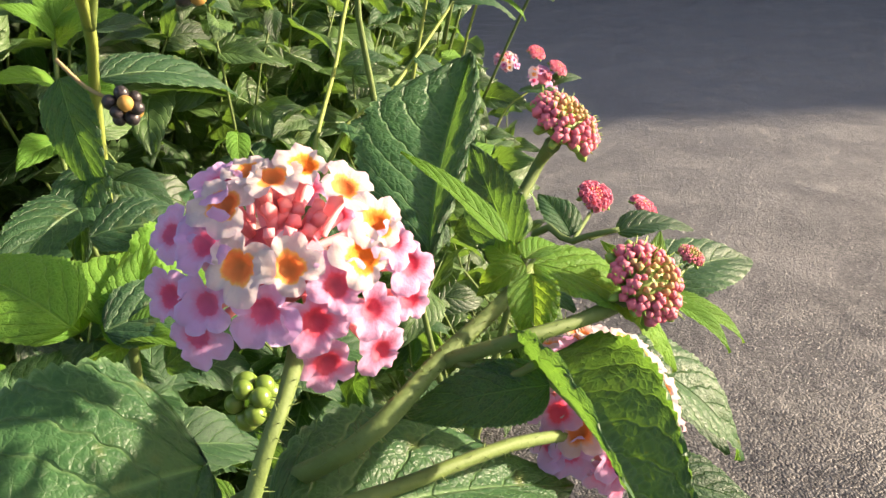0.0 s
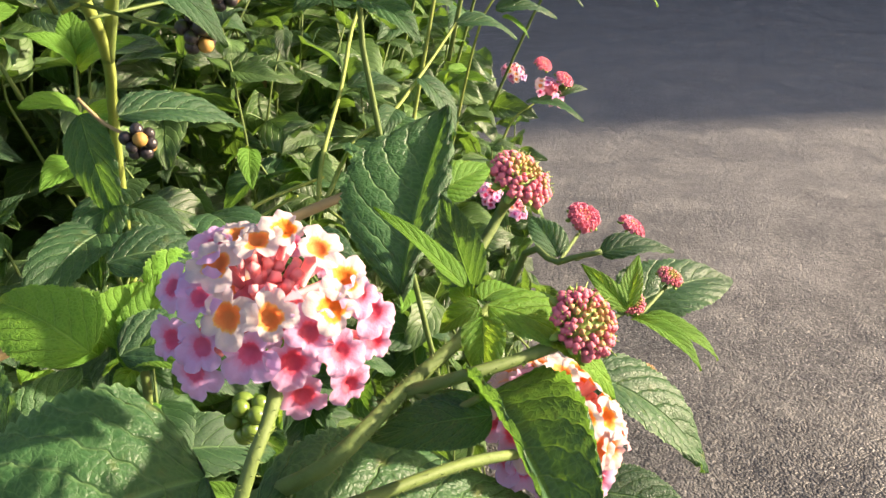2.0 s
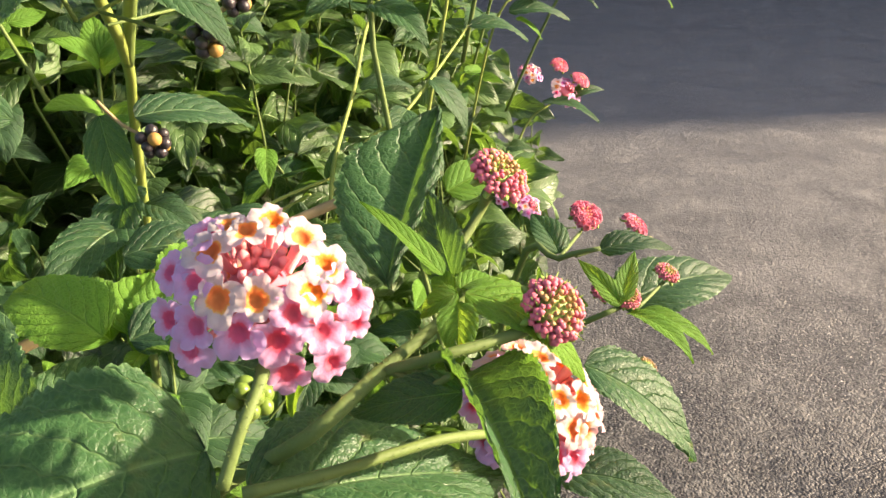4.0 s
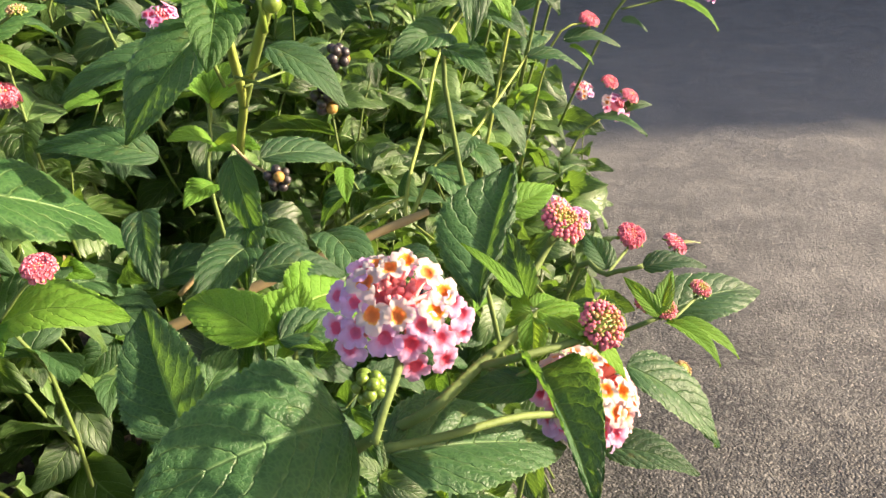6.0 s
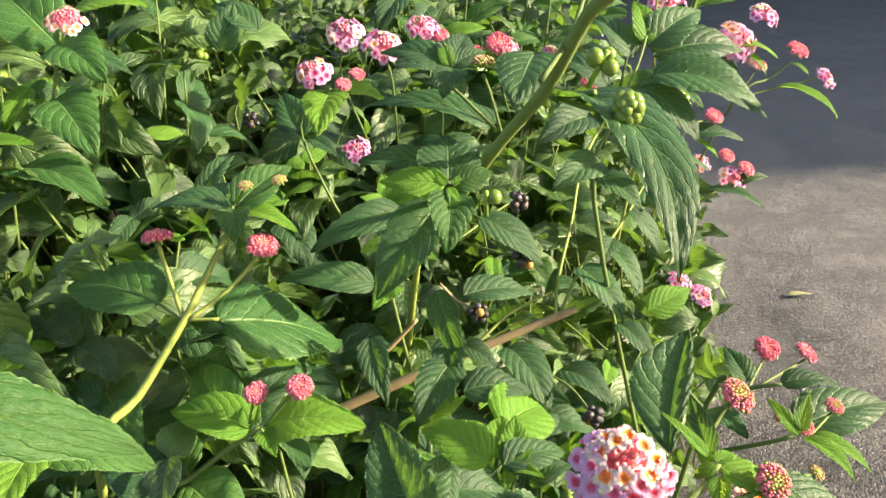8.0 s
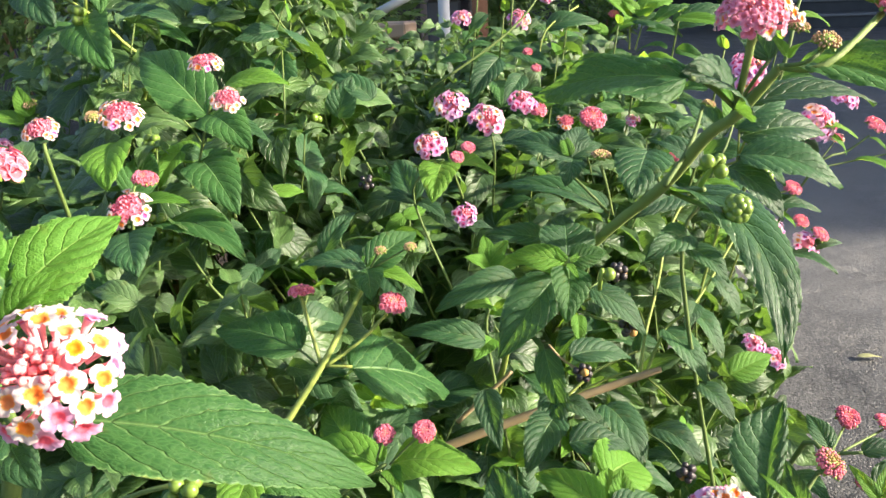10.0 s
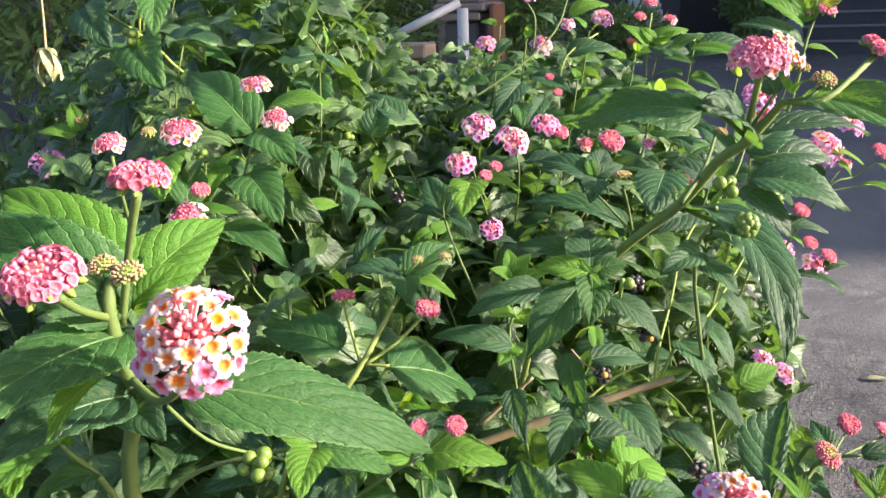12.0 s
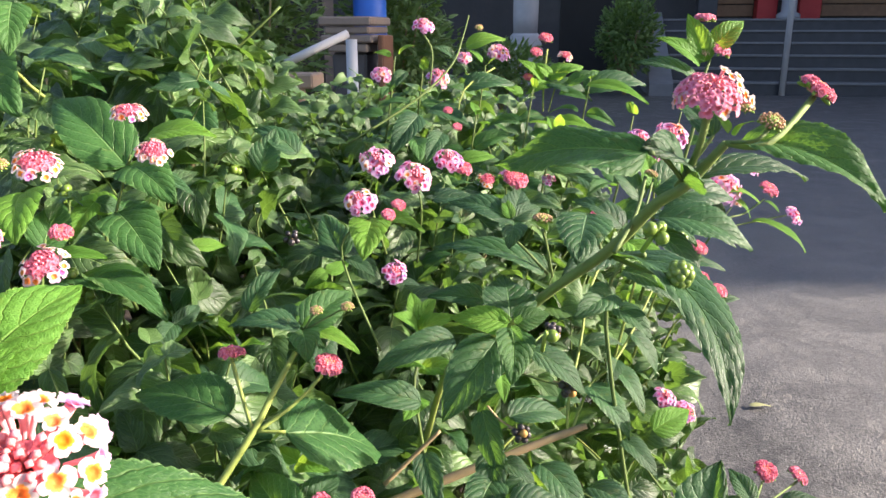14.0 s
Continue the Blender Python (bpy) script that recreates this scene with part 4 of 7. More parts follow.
leaf(br, (-0.0576, 0.1355, 0.4913), (-0.0395, 0.1418, 0.4974), (0.1, -0.35, 0.93), 0.66, 0.125, 20)
berries(br, (-0.0388, 0.1306, 0.486), (0.16, -0.72, 0.67), "green", 0.0026, 9, 4)
leaf(br, (-0.1078, 0.1355, 0.4591), (-0.1361, 0.1731, 0.488), (-0.11, -0.63, 0.77), 0.726, 0.075, 31)
leaf(br, (-0.1134, 0.1493, 0.4549), (-0.1042, 0.179, 0.4675), (0.34, -0.5, 0.8), 0.7, 0.1, 20)
leaf(br, (-0.0983, 0.1436, 0.4358), (-0.138, 0.1624, 0.4453), (0.03, -0.49, 0.87), 0.66, 0.125, 20)

# ---- branch with two flat flower heads on long stalks ----

br = branch((-0.33, 0.2, 0.33), "lantana branch with two flat coral flower heads on long stalks")
stem(br, [(-0.34, 0.2, 0.35), (-0.2808, 0.1493, 0.475), (-0.2645, 0.1673, 0.4955), (-0.2456, 0.1925, 0.5285), (-0.2399, 0.2069, 0.5432), (-0.2308, 0.2251, 0.5647)], [0.00236, 0.00227, 0.00218, 0.002, 0.00182, 0.00154], STEM_YELLOW, hairs=250)
stem(br, [(-0.2467, 0.1925, 0.529), (-0.2561, 0.2022, 0.5447), (-0.2653, 0.2111, 0.5636)], [0.00121, 0.00104, 0.00121], STEM_YELLOW)
stem(br, [(-0.243, 0.1929, 0.5283), (-0.2269, 0.2084, 0.5385), (-0.2129, 0.2199, 0.553)], [0.00121, 0.00104, 0.00121], STEM_YELLOW)
head(br, "coral", (-0.2645, 0.2107, 0.5672), (0.04, 0.06, 1), 0.0095, label="flat pink flower head just opening")
head(br, "coral", (-0.2087, 0.2205, 0.5598), (0.33, -0.19, 0.92), 0.0105, label="coral flower head just opening")
stem(br, [(-0.2435, 0.1926, 0.5279), (-0.2276, 0.1956, 0.5276)], 0.0009, STEM_YELLOW)
leaf(br, (-0.2276, 0.1952, 0.5266), (-0.1914, 0.2666, 0.4732), (0.17, -0.42, 0.89), 0.62, 0.09, 8, label="broad ovate leaf with toothed edge", mid=True)
stem(br, [(-0.2475, 0.1919, 0.528), (-0.2639, 0.1982, 0.5343)], 0.00072)
leaf(br, (-0.2633, 0.1981, 0.5338), (-0.3329, 0.2148, 0.532), (0.09, -0.29, 0.95), 0.605, 0.112, 14, mid=True)
leaf(br, (-0.2286, 0.2292, 0.5779), (-0.2707, 0.2205, 0.5793), (0.03, -0.22, 0.97), 0.528, 0.15, 17)
leaf(br, (-0.2271, 0.2314, 0.5773), (-0.2074, 0.2658, 0.5906), (0.01, -0.78, 0.62), 0.682, 0.1, 20, mid=True)
leaf(br, (-0.2272, 0.2291, 0.577), (-0.2138, 0.2015, 0.5694), (0.24, -0.6, 0.76), 0.682, 0.125, 17, mid=True)
leaf(br, (-0.2243, 0.2313, 0.5759), (-0.1918, 0.2293, 0.5646), (0.29, -0.2, 0.94), 0.462, 0.125, 20, young=True)
leaf(br, (-0.2298, 0.2313, 0.5782), (-0.2275, 0.2457, 0.5894), (0.24, -0.53, 0.82), 0.495, 0.062, 26, young=True)
leaf(br, (-0.2312, 0.231, 0.5782), (-0.2511, 0.2533, 0.5819), (0.24, -0.53, 0.82), 0.77, 0.062, 26)
stem(br, [(-0.2259, 0.2296, 0.5777), (-0.2187, 0.23, 0.5902)], 0.00063)
stem(br, [(-0.2251, 0.2298, 0.5777), (-0.201, 0.2342, 0.5919)], 0.00063)
head(br, "young", (-0.2175, 0.2282, 0.5906), (0.08, -0.21, 0.97), 0.0052, "bud_head")
head(br, "young", (-0.1997, 0.2325, 0.5925), (0.08, -0.21, 0.97), 0.0052, "bud_head")

# ---- low branch with two round pink bud heads ----

br = branch((-0.27, 0.19, 0.3), "low lantana branch with two round coral bud heads")
stem(br, [(-0.28, 0.2, 0.3), (-0.2525, 0.1465, 0.4442), (-0.2385, 0.1555, 0.4532), (-0.2168, 0.1647, 0.4691), (-0.1999, 0.1708, 0.4803)], [0.0018, 0.00162, 0.00144, 0.00126, 0.00108], hairs=120)
stem(br, [(-0.2056, 0.1704, 0.4818), (-0.2011, 0.1713, 0.4967)], 0.00072)
stem(br, [(-0.1978, 0.1712, 0.4802), (-0.186, 0.1729, 0.4936), (-0.179, 0.1732, 0.5012)], 0.00072)
head(br, "coral", (-0.1996, 0.1719, 0.4999), (0.22, -0.46, 0.86), 0.0074, "bud_head")
head(br, "coral", (-0.1766, 0.1747, 0.5034), (0.22, -0.46, 0.86), 0.0084, "bud_head")
leaf(br, (-0.1965, 0.1714, 0.4801), (-0.145, 0.1771, 0.4808), (0.09, -0.24, 0.97), 0.682, 0.15, 14, young=True)
leaf(br, (-0.2054, 0.1711, 0.4783), (-0.2547, 0.176, 0.4809), (0.1, -0.34, 0.94), 0.605, 0.125, 20, young=True)
leaf(br, (-0.2168, 0.1754, 0.4779), (-0.2563, 0.2103, 0.4886), (-0.16, -0.63, 0.76), 0.66, 0.1, 17, mid=True)
leaf(br, (-0.203, 0.17, 0.4822), (-0.2025, 0.1793, 0.4904), (0.24, -0.53, 0.82), 0.55, 0.075, 27, young=True)
leaf(br, (-0.1966, 0.1677, 0.4794), (-0.1826, 0.1509, 0.478), (0.22, -0.46, 0.86), 0.66, 0.125, 27, young=True)
leaf(br, (-0.239, 0.1549, 0.452), (-0.1946, 0.1362, 0.4332), (0.21, -0.39, 0.89), 0.726, 0.125, 14, mid=True)
leaf(br, (-0.2422, 0.1511, 0.4448), (-0.2924, 0.1589, 0.4644), (0.02, -0.43, 0.9), 0.66, 0.15, 14)
leaf(br, (-0.2425, 0.161, 0.4521), (-0.2762, 0.197, 0.4429), (0.12, -0.48, 0.87), 0.66, 0.125, 17, mid=True)
leaf(br, (-0.2873, 0.1798, 0.4838), (-0.2622, 0.153, 0.4628), (-0.05, -0.71, 0.7), 0.77, 0.125, 14, mid=True)
leaf(br, (-0.2517, 0.1352, 0.4187), (-0.2102, 0.1283, 0.4596), (-0.16, -0.66, 0.73), 0.77, 0.125, 17)
leaf(br, (-0.2599, 0.1387, 0.43), (-0.2499, 0.1634, 0.431), (0.03, -0.49, 0.87), 0.55, 0.125, 24, mid=True)

# ---- upright branch with dark berries ----

br = branch((-0.1, 0.29, 0.25), "upright lantana branch with black berries, dark leaves and a pale rosette")
stem(br, [(-0.2, 0.42, 0.36), (-0.165, 0.36, 0.488), (-0.138, 0.308, 0.535), (-0.1139, 0.2421, 0.5716), (-0.0998, 0.2002, 0.5997)], [0.00273, 0.00252, 0.00231, 0.00189, 0.00126], STEM_YELLOW, hairs=150)
leaf(br, (-0.108, 0.2079, 0.5885), (-0.133, 0.1789, 0.5519), (-0.07, -0.85, 0.53), 0.62, 0.10, 22, label="long dark leaf with a sunlit stripe")
stem(br, [(-0.1071, 0.2128, 0.5654), (-0.1079, 0.2065, 0.5764)], 0.00072)
stem(br, [(-0.1058, 0.213, 0.5654), (-0.0886, 0.2202, 0.5738)], 0.0006, STEM_YELLOW)
leaf(br, (-0.0898, 0.2189, 0.5794), (-0.0588, 0.2136, 0.5559), (0.43, -0.42, 0.8), 0.52, 0.14, 12, label="arched leaf over the berries")
stem(br, [(-0.1034, 0.215, 0.5687), (-0.0807, 0.2164, 0.5619), (-0.0707, 0.2175, 0.56)], 0.00063)
berries(br, (-0.0687, 0.2176, 0.5594), (0.91, -0.41, -0.02), "black", 0.0029, 10, 3)
stem(br, [(-0.1051, 0.2283, 0.5619), (-0.0879, 0.277, 0.5636), (-0.0827, 0.2888, 0.5628)], 0.00054)
berries(br, (-0.0812, 0.2891, 0.5628), (0.75, -0.47, 0.46), "black", 0.003, 9, 5)
stem(br, [(-0.1155, 0.2315, 0.5363), (-0.1071, 0.2296, 0.5284), (-0.0967, 0.2265, 0.5245)], 0.0006, WOOD)
berries(br, (-0.0945, 0.2245, 0.524), (0.83, -0.56, -0.07), "black", 0.0028, 11, 7)
leaf(br, (-0.1192, 0.2386, 0.529), (-0.1041, 0.2246, 0.4913), (-0.3, -0.74, 0.6), 0.46, 0.06, 12, label="narrow hanging dark leaf")
leaf(br, (-0.1013, 0.1983, 0.6023), (-0.1315, 0.1953, 0.6045), (0.28, -0.6, 0.75), 0.60, 0.08, 6, young=True, label="pale rosette leaf")
leaf(br, (-0.1007, 0.2033, 0.6034), (-0.108, 0.236, 0.6152), (0.28, -0.6, 0.75), 0.92, 0.08, 14)
leaf(br, (-0.098, 0.2004, 0.6019), (-0.0803, 0.2068, 0.6059), (0.34, -0.63, 0.7), 0.82, 0.08, 18, mid=True)
leaf(br, (-0.0988, 0.1971, 0.5995), (-0.0967, 0.1749, 0.5783), (0.38, -0.76, 0.54), 0.80, 0.10, 26, mid=True)
leaf(br, (-0.1002, 0.1977, 0.6027), (-0.1068, 0.2018, 0.6083), (0.16, -0.73, 0.67), 0.5, 0.05, 20, young=True)
leaf(br, (-0.098, 0.1983, 0.6023), (-0.0934, 0.2034, 0.606), (0.52, -0.58, 0.63), 0.5, 0.05, 20, young=True)
leaf(br, (-0.099, 0.1957, 0.6021), (-0.0925, 0.1892, 0.5961), (0.55, -0.63, 0.56), 0.45, 0.05, 20, young=True)
leaf(br, (-0.1161, 0.227, 0.6036), (-0.1473, 0.2126, 0.6089), (0.23, -0.62, 0.75), 0.5, 0.12, 24)
berries(br, (-0.0817, 0.1932, 0.5974), (0.12, -0.48, 0.87), "green", 0.0034, 1, 2)
leaf(br, (-0.1382, 0.2472, 0.5712), (-0.1813, 0.2188, 0.5577), (0.21, -0.54, 0.82), 0.42, 0.13, 20)
leaf(br, (-0.1597, 0.2514, 0.5243), (-0.2132, 0.2406, 0.53), (0.21, -0.54, 0.82), 0.40, 0.14, 18)
leaf(br, (-0.1021, 0.2295, 0.531), (-0.0692, 0.2567, 0.5193), (0.14, -0.27, 0.95), 0.55, 0.125, 17)
leaf(br, (-0.1123, 0.2374, 0.5027), (-0.1076, 0.2066, 0.4782), (-0.06, -0.78, 0.63), 0.55, 0.125, 20)
leaf(br, (-0.1491, 0.2089, 0.514), (-0.134, 0.182, 0.4919), (0.03, -0.74, 0.67), 0.506, 0.1, 24)
leaf(br, (-0.11, 0.223, 0.493), (-0.1194, 0.1815, 0.48), (0.01, -0.66, 0.75), 0.605, 0.15, 20)
leaf(br, (-0.1074, 0.2363, 0.4964), (-0.0855, 0.2283, 0.4884), (0.38, -0.41, 0.83), 0.66, 0.15, 17)
leaf(br, (-0.0833, 0.2511, 0.4879), (-0.0567, 0.2178, 0.4691), (0.38, -0.41, 0.83), 0.605, 0.175, 17)
leaf(br, (-0.0537, 0.2451, 0.4792), (-0.0239, 0.2276, 0.4697), (0.41, -0.33, 0.85), 0.66, 0.2, 17)
leaf(br, (-0.0973, 0.194, 0.4949), (-0.0653, 0.2108, 0.4855), (0.13, -0.25, 0.96), 0.66, 0.175, 14)
leaf(br, (-0.0748, 0.176, 0.4895), (-0.0612, 0.2177, 0.4722), (0.19, -0.5, 0.85), 0.825, 0.1, 17, young=True)
berries(br, (-0.0338, 0.2058, 0.4781), (0.16, -0.98, 0.16), "black", 0.0027, 9, 11)
stem(br, [(-0.0663, 0.2424, 0.4816), (-0.0467, 0.2257, 0.4813), (-0.035, 0.2105, 0.4767)], 0.00054)
leaf(br, (-0.0703, 0.137, 0.5002), (-0.073, 0.1607, 0.5055), (0.21, -0.59, 0.78), 0.726, 0.1, 27, young=True)
leaf(br, (-0.0734, 0.1315, 0.5026), (-0.1061, 0.1504, 0.5041), (0.06, -0.4, 0.91), 0.605, 0.15, 14, young=True)
leaf(br, (-0.0674, 0.1326, 0.501), (-0.0441, 0.1534, 0.4942), (0.24, -0.25, 0.94), 0.605, 0.15, 14)

# ---- brown woody stem with thin upright shoots ----

br = branch((-0.33, 0.36, 0.2), "brown woody lantana stem with thin yellow-green shoots")
stem(br, [(-0.2758, 0.3135, 0.3592), (-0.2054, 0.3350, 0.3891), (-0.1414, 0.3545, 0.4150), (-0.0878, 0.3713, 0.4350), (-0.0671, 0.3775, 0.4426), (-0.0530, 0.3817, 0.4476)], [0.0038, 0.0036, 0.0033, 0.0029, 0.0029, 0.0022], WOOD)
stem(br, [(-0.2073, 0.3342, 0.4069), (-0.1822, 0.3457, 0.4318), (-0.166, 0.3513, 0.4485)], [0.0018, 0.0016, 0.0013], WOOD)
stem(br, [(-0.1247, 0.3592, 0.4252), (-0.1016, 0.3787, 0.4428), (-0.0705, 0.4120, 0.4474)], [0.0012, 0.00105, 0.0009], STEM_YELLOW)
stem(br, [(-0.1199, 0.3568, 0.4294), (-0.0872, 0.3626, 0.4477), (-0.0746, 0.3582, 0.4556)], [0.0009, 0.00075, 0.0006], STEM_YELLOW)
stem(br, [(-0.0680, 0.3776, 0.4435), (-0.0675, 0.3973, 0.4643), (-0.0604, 0.4345, 0.4959), (-0.0533, 0.4745, 0.5345), (-0.0282, 0.5280, 0.5659), (0.0043, 0.5418, 0.5787)], [0.00135, 0.001275, 0.0012, 0.0012, 0.0012, 0.001125], STEM_YELLOW)
stem(br, [(-0.0647, 0.3785, 0.4432), (-0.0514, 0.4095, 0.4690), (-0.0333, 0.4351, 0.4777), (-0.0167, 0.4688, 0.4939), (0.0063, 0.5301, 0.5183)], [0.00135, 0.0012, 0.001125, 0.00105, 0.00075], STEM_YELLOW)
stem(br, [(-0.0630, 0.3779, 0.4404), (-0.0487, 0.3591, 0.4388), (-0.0424, 0.3494, 0.4380)], [0.00075, 0.000675, 0.000525], STEM_YELLOW)
leaf(br, (-0.0333, 0.4347, 0.4768), (-0.0072, 0.4077, 0.4463), (0.57, -0.39, 0.72), 0.55, 0.15, 20)
leaf(br, (-0.0535, 0.4090, 0.4691), (-0.0194, 0.3790, 0.4393), (0.46, -0.37, 0.8), 0.605, 0.15, 17)
leaf(br, (-0.0574, 0.4353, 0.4957), (-0.0254, 0.4438, 0.4935), (0.33, -0.22, 0.92), 0.55, 0.15, 17)
leaf(br, (-0.0167, 0.4688, 0.4939), (0.0066, 0.4613, 0.4584), (0.57, -0.39, 0.72), 0.55, 0.15, 17)
leaf(br, (-0.0292, 0.4378, 0.4815), (-0.0369, 0.4087, 0.4701), (0.21, -0.59, 0.78), 0.55, 0.15, 17)
leaf(br, (-0.0747, 0.4100, 0.4456), (-0.0711, 0.4184, 0.4638), (-0.18, -0.76, 0.62), 0.44, 0.062, 27)
leaf(br, (0.0063, 0.5301, 0.5183), (0.0488, 0.5378, 0.5064), (0.44, -0.21, 0.87), 0.495, 0.15, 17)
leaf(br, (-0.0023, 0.3774, 0.4507), (0.0275, 0.4007, 0.4591), (0.32, -0.64, 0.7), 0.66, 0.062, 20, young=True)
leaf(br, (-0.0230, 0.3964, 0.4296), (0.0035, 0.3743, 0.4110), (0.49, -0.46, 0.74), 0.605, 0.125, 17)

# ---- thick green branch that rises over the others ----

br = branch((-0.13, 0.28, 0.4), "thick green lantana branch with coral heads and green berries")
stem(br, [(-0.138, 0.308, 0.535), (-0.1100, 0.2630, 0.573), (-0.079, 0.218, 0.616), (-0.053, 0.181, 0.649), (-0.036, 0.150, 0.679), (-0.026, 0.1425, 0.6885), (-0.0128, 0.134, 0.7079)], [0.0027, 0.00256, 0.00248, 0.00246, 0.0023, 0.0020, 0.00155], STEM_FRESH, hairs=500)
leaf(br, (-0.0497, 0.2049, 0.6398), (-0.0035, 0.1170, 0.5960), (0.40, -0.45, 0.80), 0.36, 0.19, 22, wave=0.05, sweep=-0.07, label="long drooping dark green leaf with a curled edge")
stem(br, [(-0.0523, 0.208, 0.6411), (-0.043, 0.2018, 0.6413), (-0.0347, 0.1943, 0.6443)], 0.00126)
berries(br, (-0.032, 0.1839, 0.658), (0.44, -0.21, 0.87), "green", 0.0036, 4, 21)
berries(br, (-0.0218, 0.1645, 0.6441), (0.71, -0.68, 0.18), "green", 0.0029, 22, 22)
stem(br, [(-0.0518, 0.2077, 0.6399), (-0.0368, 0.1862, 0.6394), (-0.0249, 0.1654, 0.6431)], 0.00117)
leaf(br, (-0.063, 0.2295, 0.6552), (-0.0673, 0.1887, 0.6402), (-0.05, -0.87, 0.5), 0.72, 0.06, 10, label="dark leaf with pale veins")
stem(br, [(-0.0557, 0.2096, 0.6421), (-0.0592, 0.2234, 0.651), (-0.063, 0.2295, 0.6552)], 0.00081)
leaf(br, (-0.0589, 0.2379, 0.659), (-0.0512, 0.242, 0.6636), (0.4, -0.52, 0.75), 0.55, 0.125, 17)
leaf(br, (-0.0844, 0.2319, 0.6212), (-0.1482, 0.2339, 0.631), (0.02, -0.23, 0.97), 0.374, 0.125, 17)
leaf(br, (-0.0836, 0.2377, 0.6211), (-0.1149, 0.2417, 0.626), (0.26, -0.35, 0.9), 0.462, 0.125, 20)
stem(br, [(-0.0802, 0.232, 0.6183), (-0.0836, 0.2272, 0.6367), (-0.0865, 0.2249, 0.647)], [0.00072, 0.00072, 0.0009])
head(br, "young", (-0.0866, 0.2249, 0.6525), (0.05, 0.08, 1), 0.007, "bud_head", label="dry brown seed head")
stem(br, [(-0.083, 0.2318, 0.6198), (-0.0935, 0.2281, 0.6323), (-0.1033, 0.2338, 0.6396)], [0.00081, 0.00072, 0.00072])
leaf(br, (-0.1045, 0.2372, 0.6489), (-0.1414, 0.2456, 0.6551), (-0.03, -0.42, 0.91), 0.55, 0.125, 14)
leaf(br, (-0.1045, 0.2377, 0.6502), (-0.1006, 0.2598, 0.6605), (0.3, -0.56, 0.77), 0.77, 0.1, 20)
leaf(br, (-0.1022, 0.2321, 0.6485), (-0.1031, 0.2114, 0.6392), (0.19, -0.5, 0.85), 0.77, 0.125, 17)
leaf(br, (-0.1031, 0.2345, 0.6494), (-0.089, 0.2492, 0.6535), (0.37, -0.44, 0.82), 0.605, 0.125, 17)
leaf(br, (-0.1045, 0.2343, 0.65), (-0.1099, 0.2452, 0.6589), (0.09, -0.52, 0.85), 0.55, 0.125, 17, young=True)
stem(br, [(-0.0518, 0.147, 0.6581), (-0.0426, 0.1655, 0.6713), (-0.0382, 0.1826, 0.6849)], [0.00108, 0.0009, 0.00081])
head(br, "young", (-0.0356, 0.1838, 0.6862), (0.32, 0.09, 0.94), 0.004, "bud_head")
stem(br, [(-0.0264, 0.1427, 0.6914), (-0.0263, 0.1114, 0.7083), (-0.0246, 0.1061, 0.7242)], [0.0014, 0.00129, 0.00152], STEM_FRESH, hairs=40)
coral_head(br, (-0.0257, 0.1053, 0.7277), (0.06, -0.46, 0.88), 0.0116)
stem(br, [(-0.0128, 0.134, 0.7079), (0.0011, 0.1263, 0.709), (0.0223, 0.155, 0.7241)], [0.00129, 0.00117, 0.00129], STEM_FRESH)
head(br, "coral", (0.0237, 0.1565, 0.7273), (0.55, -0.11, 0.83), 0.0098, label="coral buds on a green stalk")
head(br, "young", (-0.0007, 0.1177, 0.7182), (0.17, -0.43, 0.89), 0.006, "bud_head")
head(br, "young", (-0.0085, 0.1275, 0.7223), (0.13, -0.31, 0.94), 0.0045, "bud_head")
stem(br, [(-0.0117, 0.1345, 0.7083), (-0.007, 0.1134, 0.7116), (-0.0014, 0.1166, 0.7157)], 0.00072)
leaf(br, (-0.0452, 0.1, 0.7082), (-0.1001, 0.1101, 0.7008), (0.31, -0.51, 0.8), 0.70, 0.09, 22, wave=0.07, label="broad leaf with a sunlit corner", mid=True, right=0.62)
stem(br, [(-0.0269, 0.1425, 0.6914), (-0.0376, 0.1119, 0.7047), (-0.044, 0.1, 0.7085)], 0.0009)
leaf(br, (-0.0272, 0.137, 0.6918), (-0.0471, 0.0996, 0.7105), (0.32, -0.6, 0.73), 0.66, 0.125, 24)
leaf(br, (-0.0055, 0.1427, 0.7073), (0.0419, 0.114, 0.6881), (0.2, -0.57, 0.79), 0.56, 0.16, 30, mid=True, wave=0.05, label="sunlit yellow-green leaf")
leaf(br, (-0.0226, 0.1457, 0.6918), (0.0257, 0.1592, 0.6902), (0.14, -0.23, 0.96), 0.44, 0.125, 20)
leaf(br, (-0.015, 0.1519, 0.7085), (-0.0295, 0.18, 0.7233), (-0.09, -0.62, 0.78), 0.44, 0.15, 24)
leaf(br, (-0.0096, 0.1481, 0.7103), (-0.0163, 0.1492, 0.718), (0.11, -0.6, 0.8), 0.55, 0.125, 24, young=True)
leaf(br, (-0.0093, 0.1377, 0.7105), (-0.0042, 0.1299, 0.717), (0.3, -0.55, 0.78), 0.55, 0.125, 24, young=True)
stem(br, [(-0.0275, 0.1589, 0.6855), (-0.0197, 0.1492, 0.7018), (-0.015, 0.1519, 0.7085)], 0.00081)

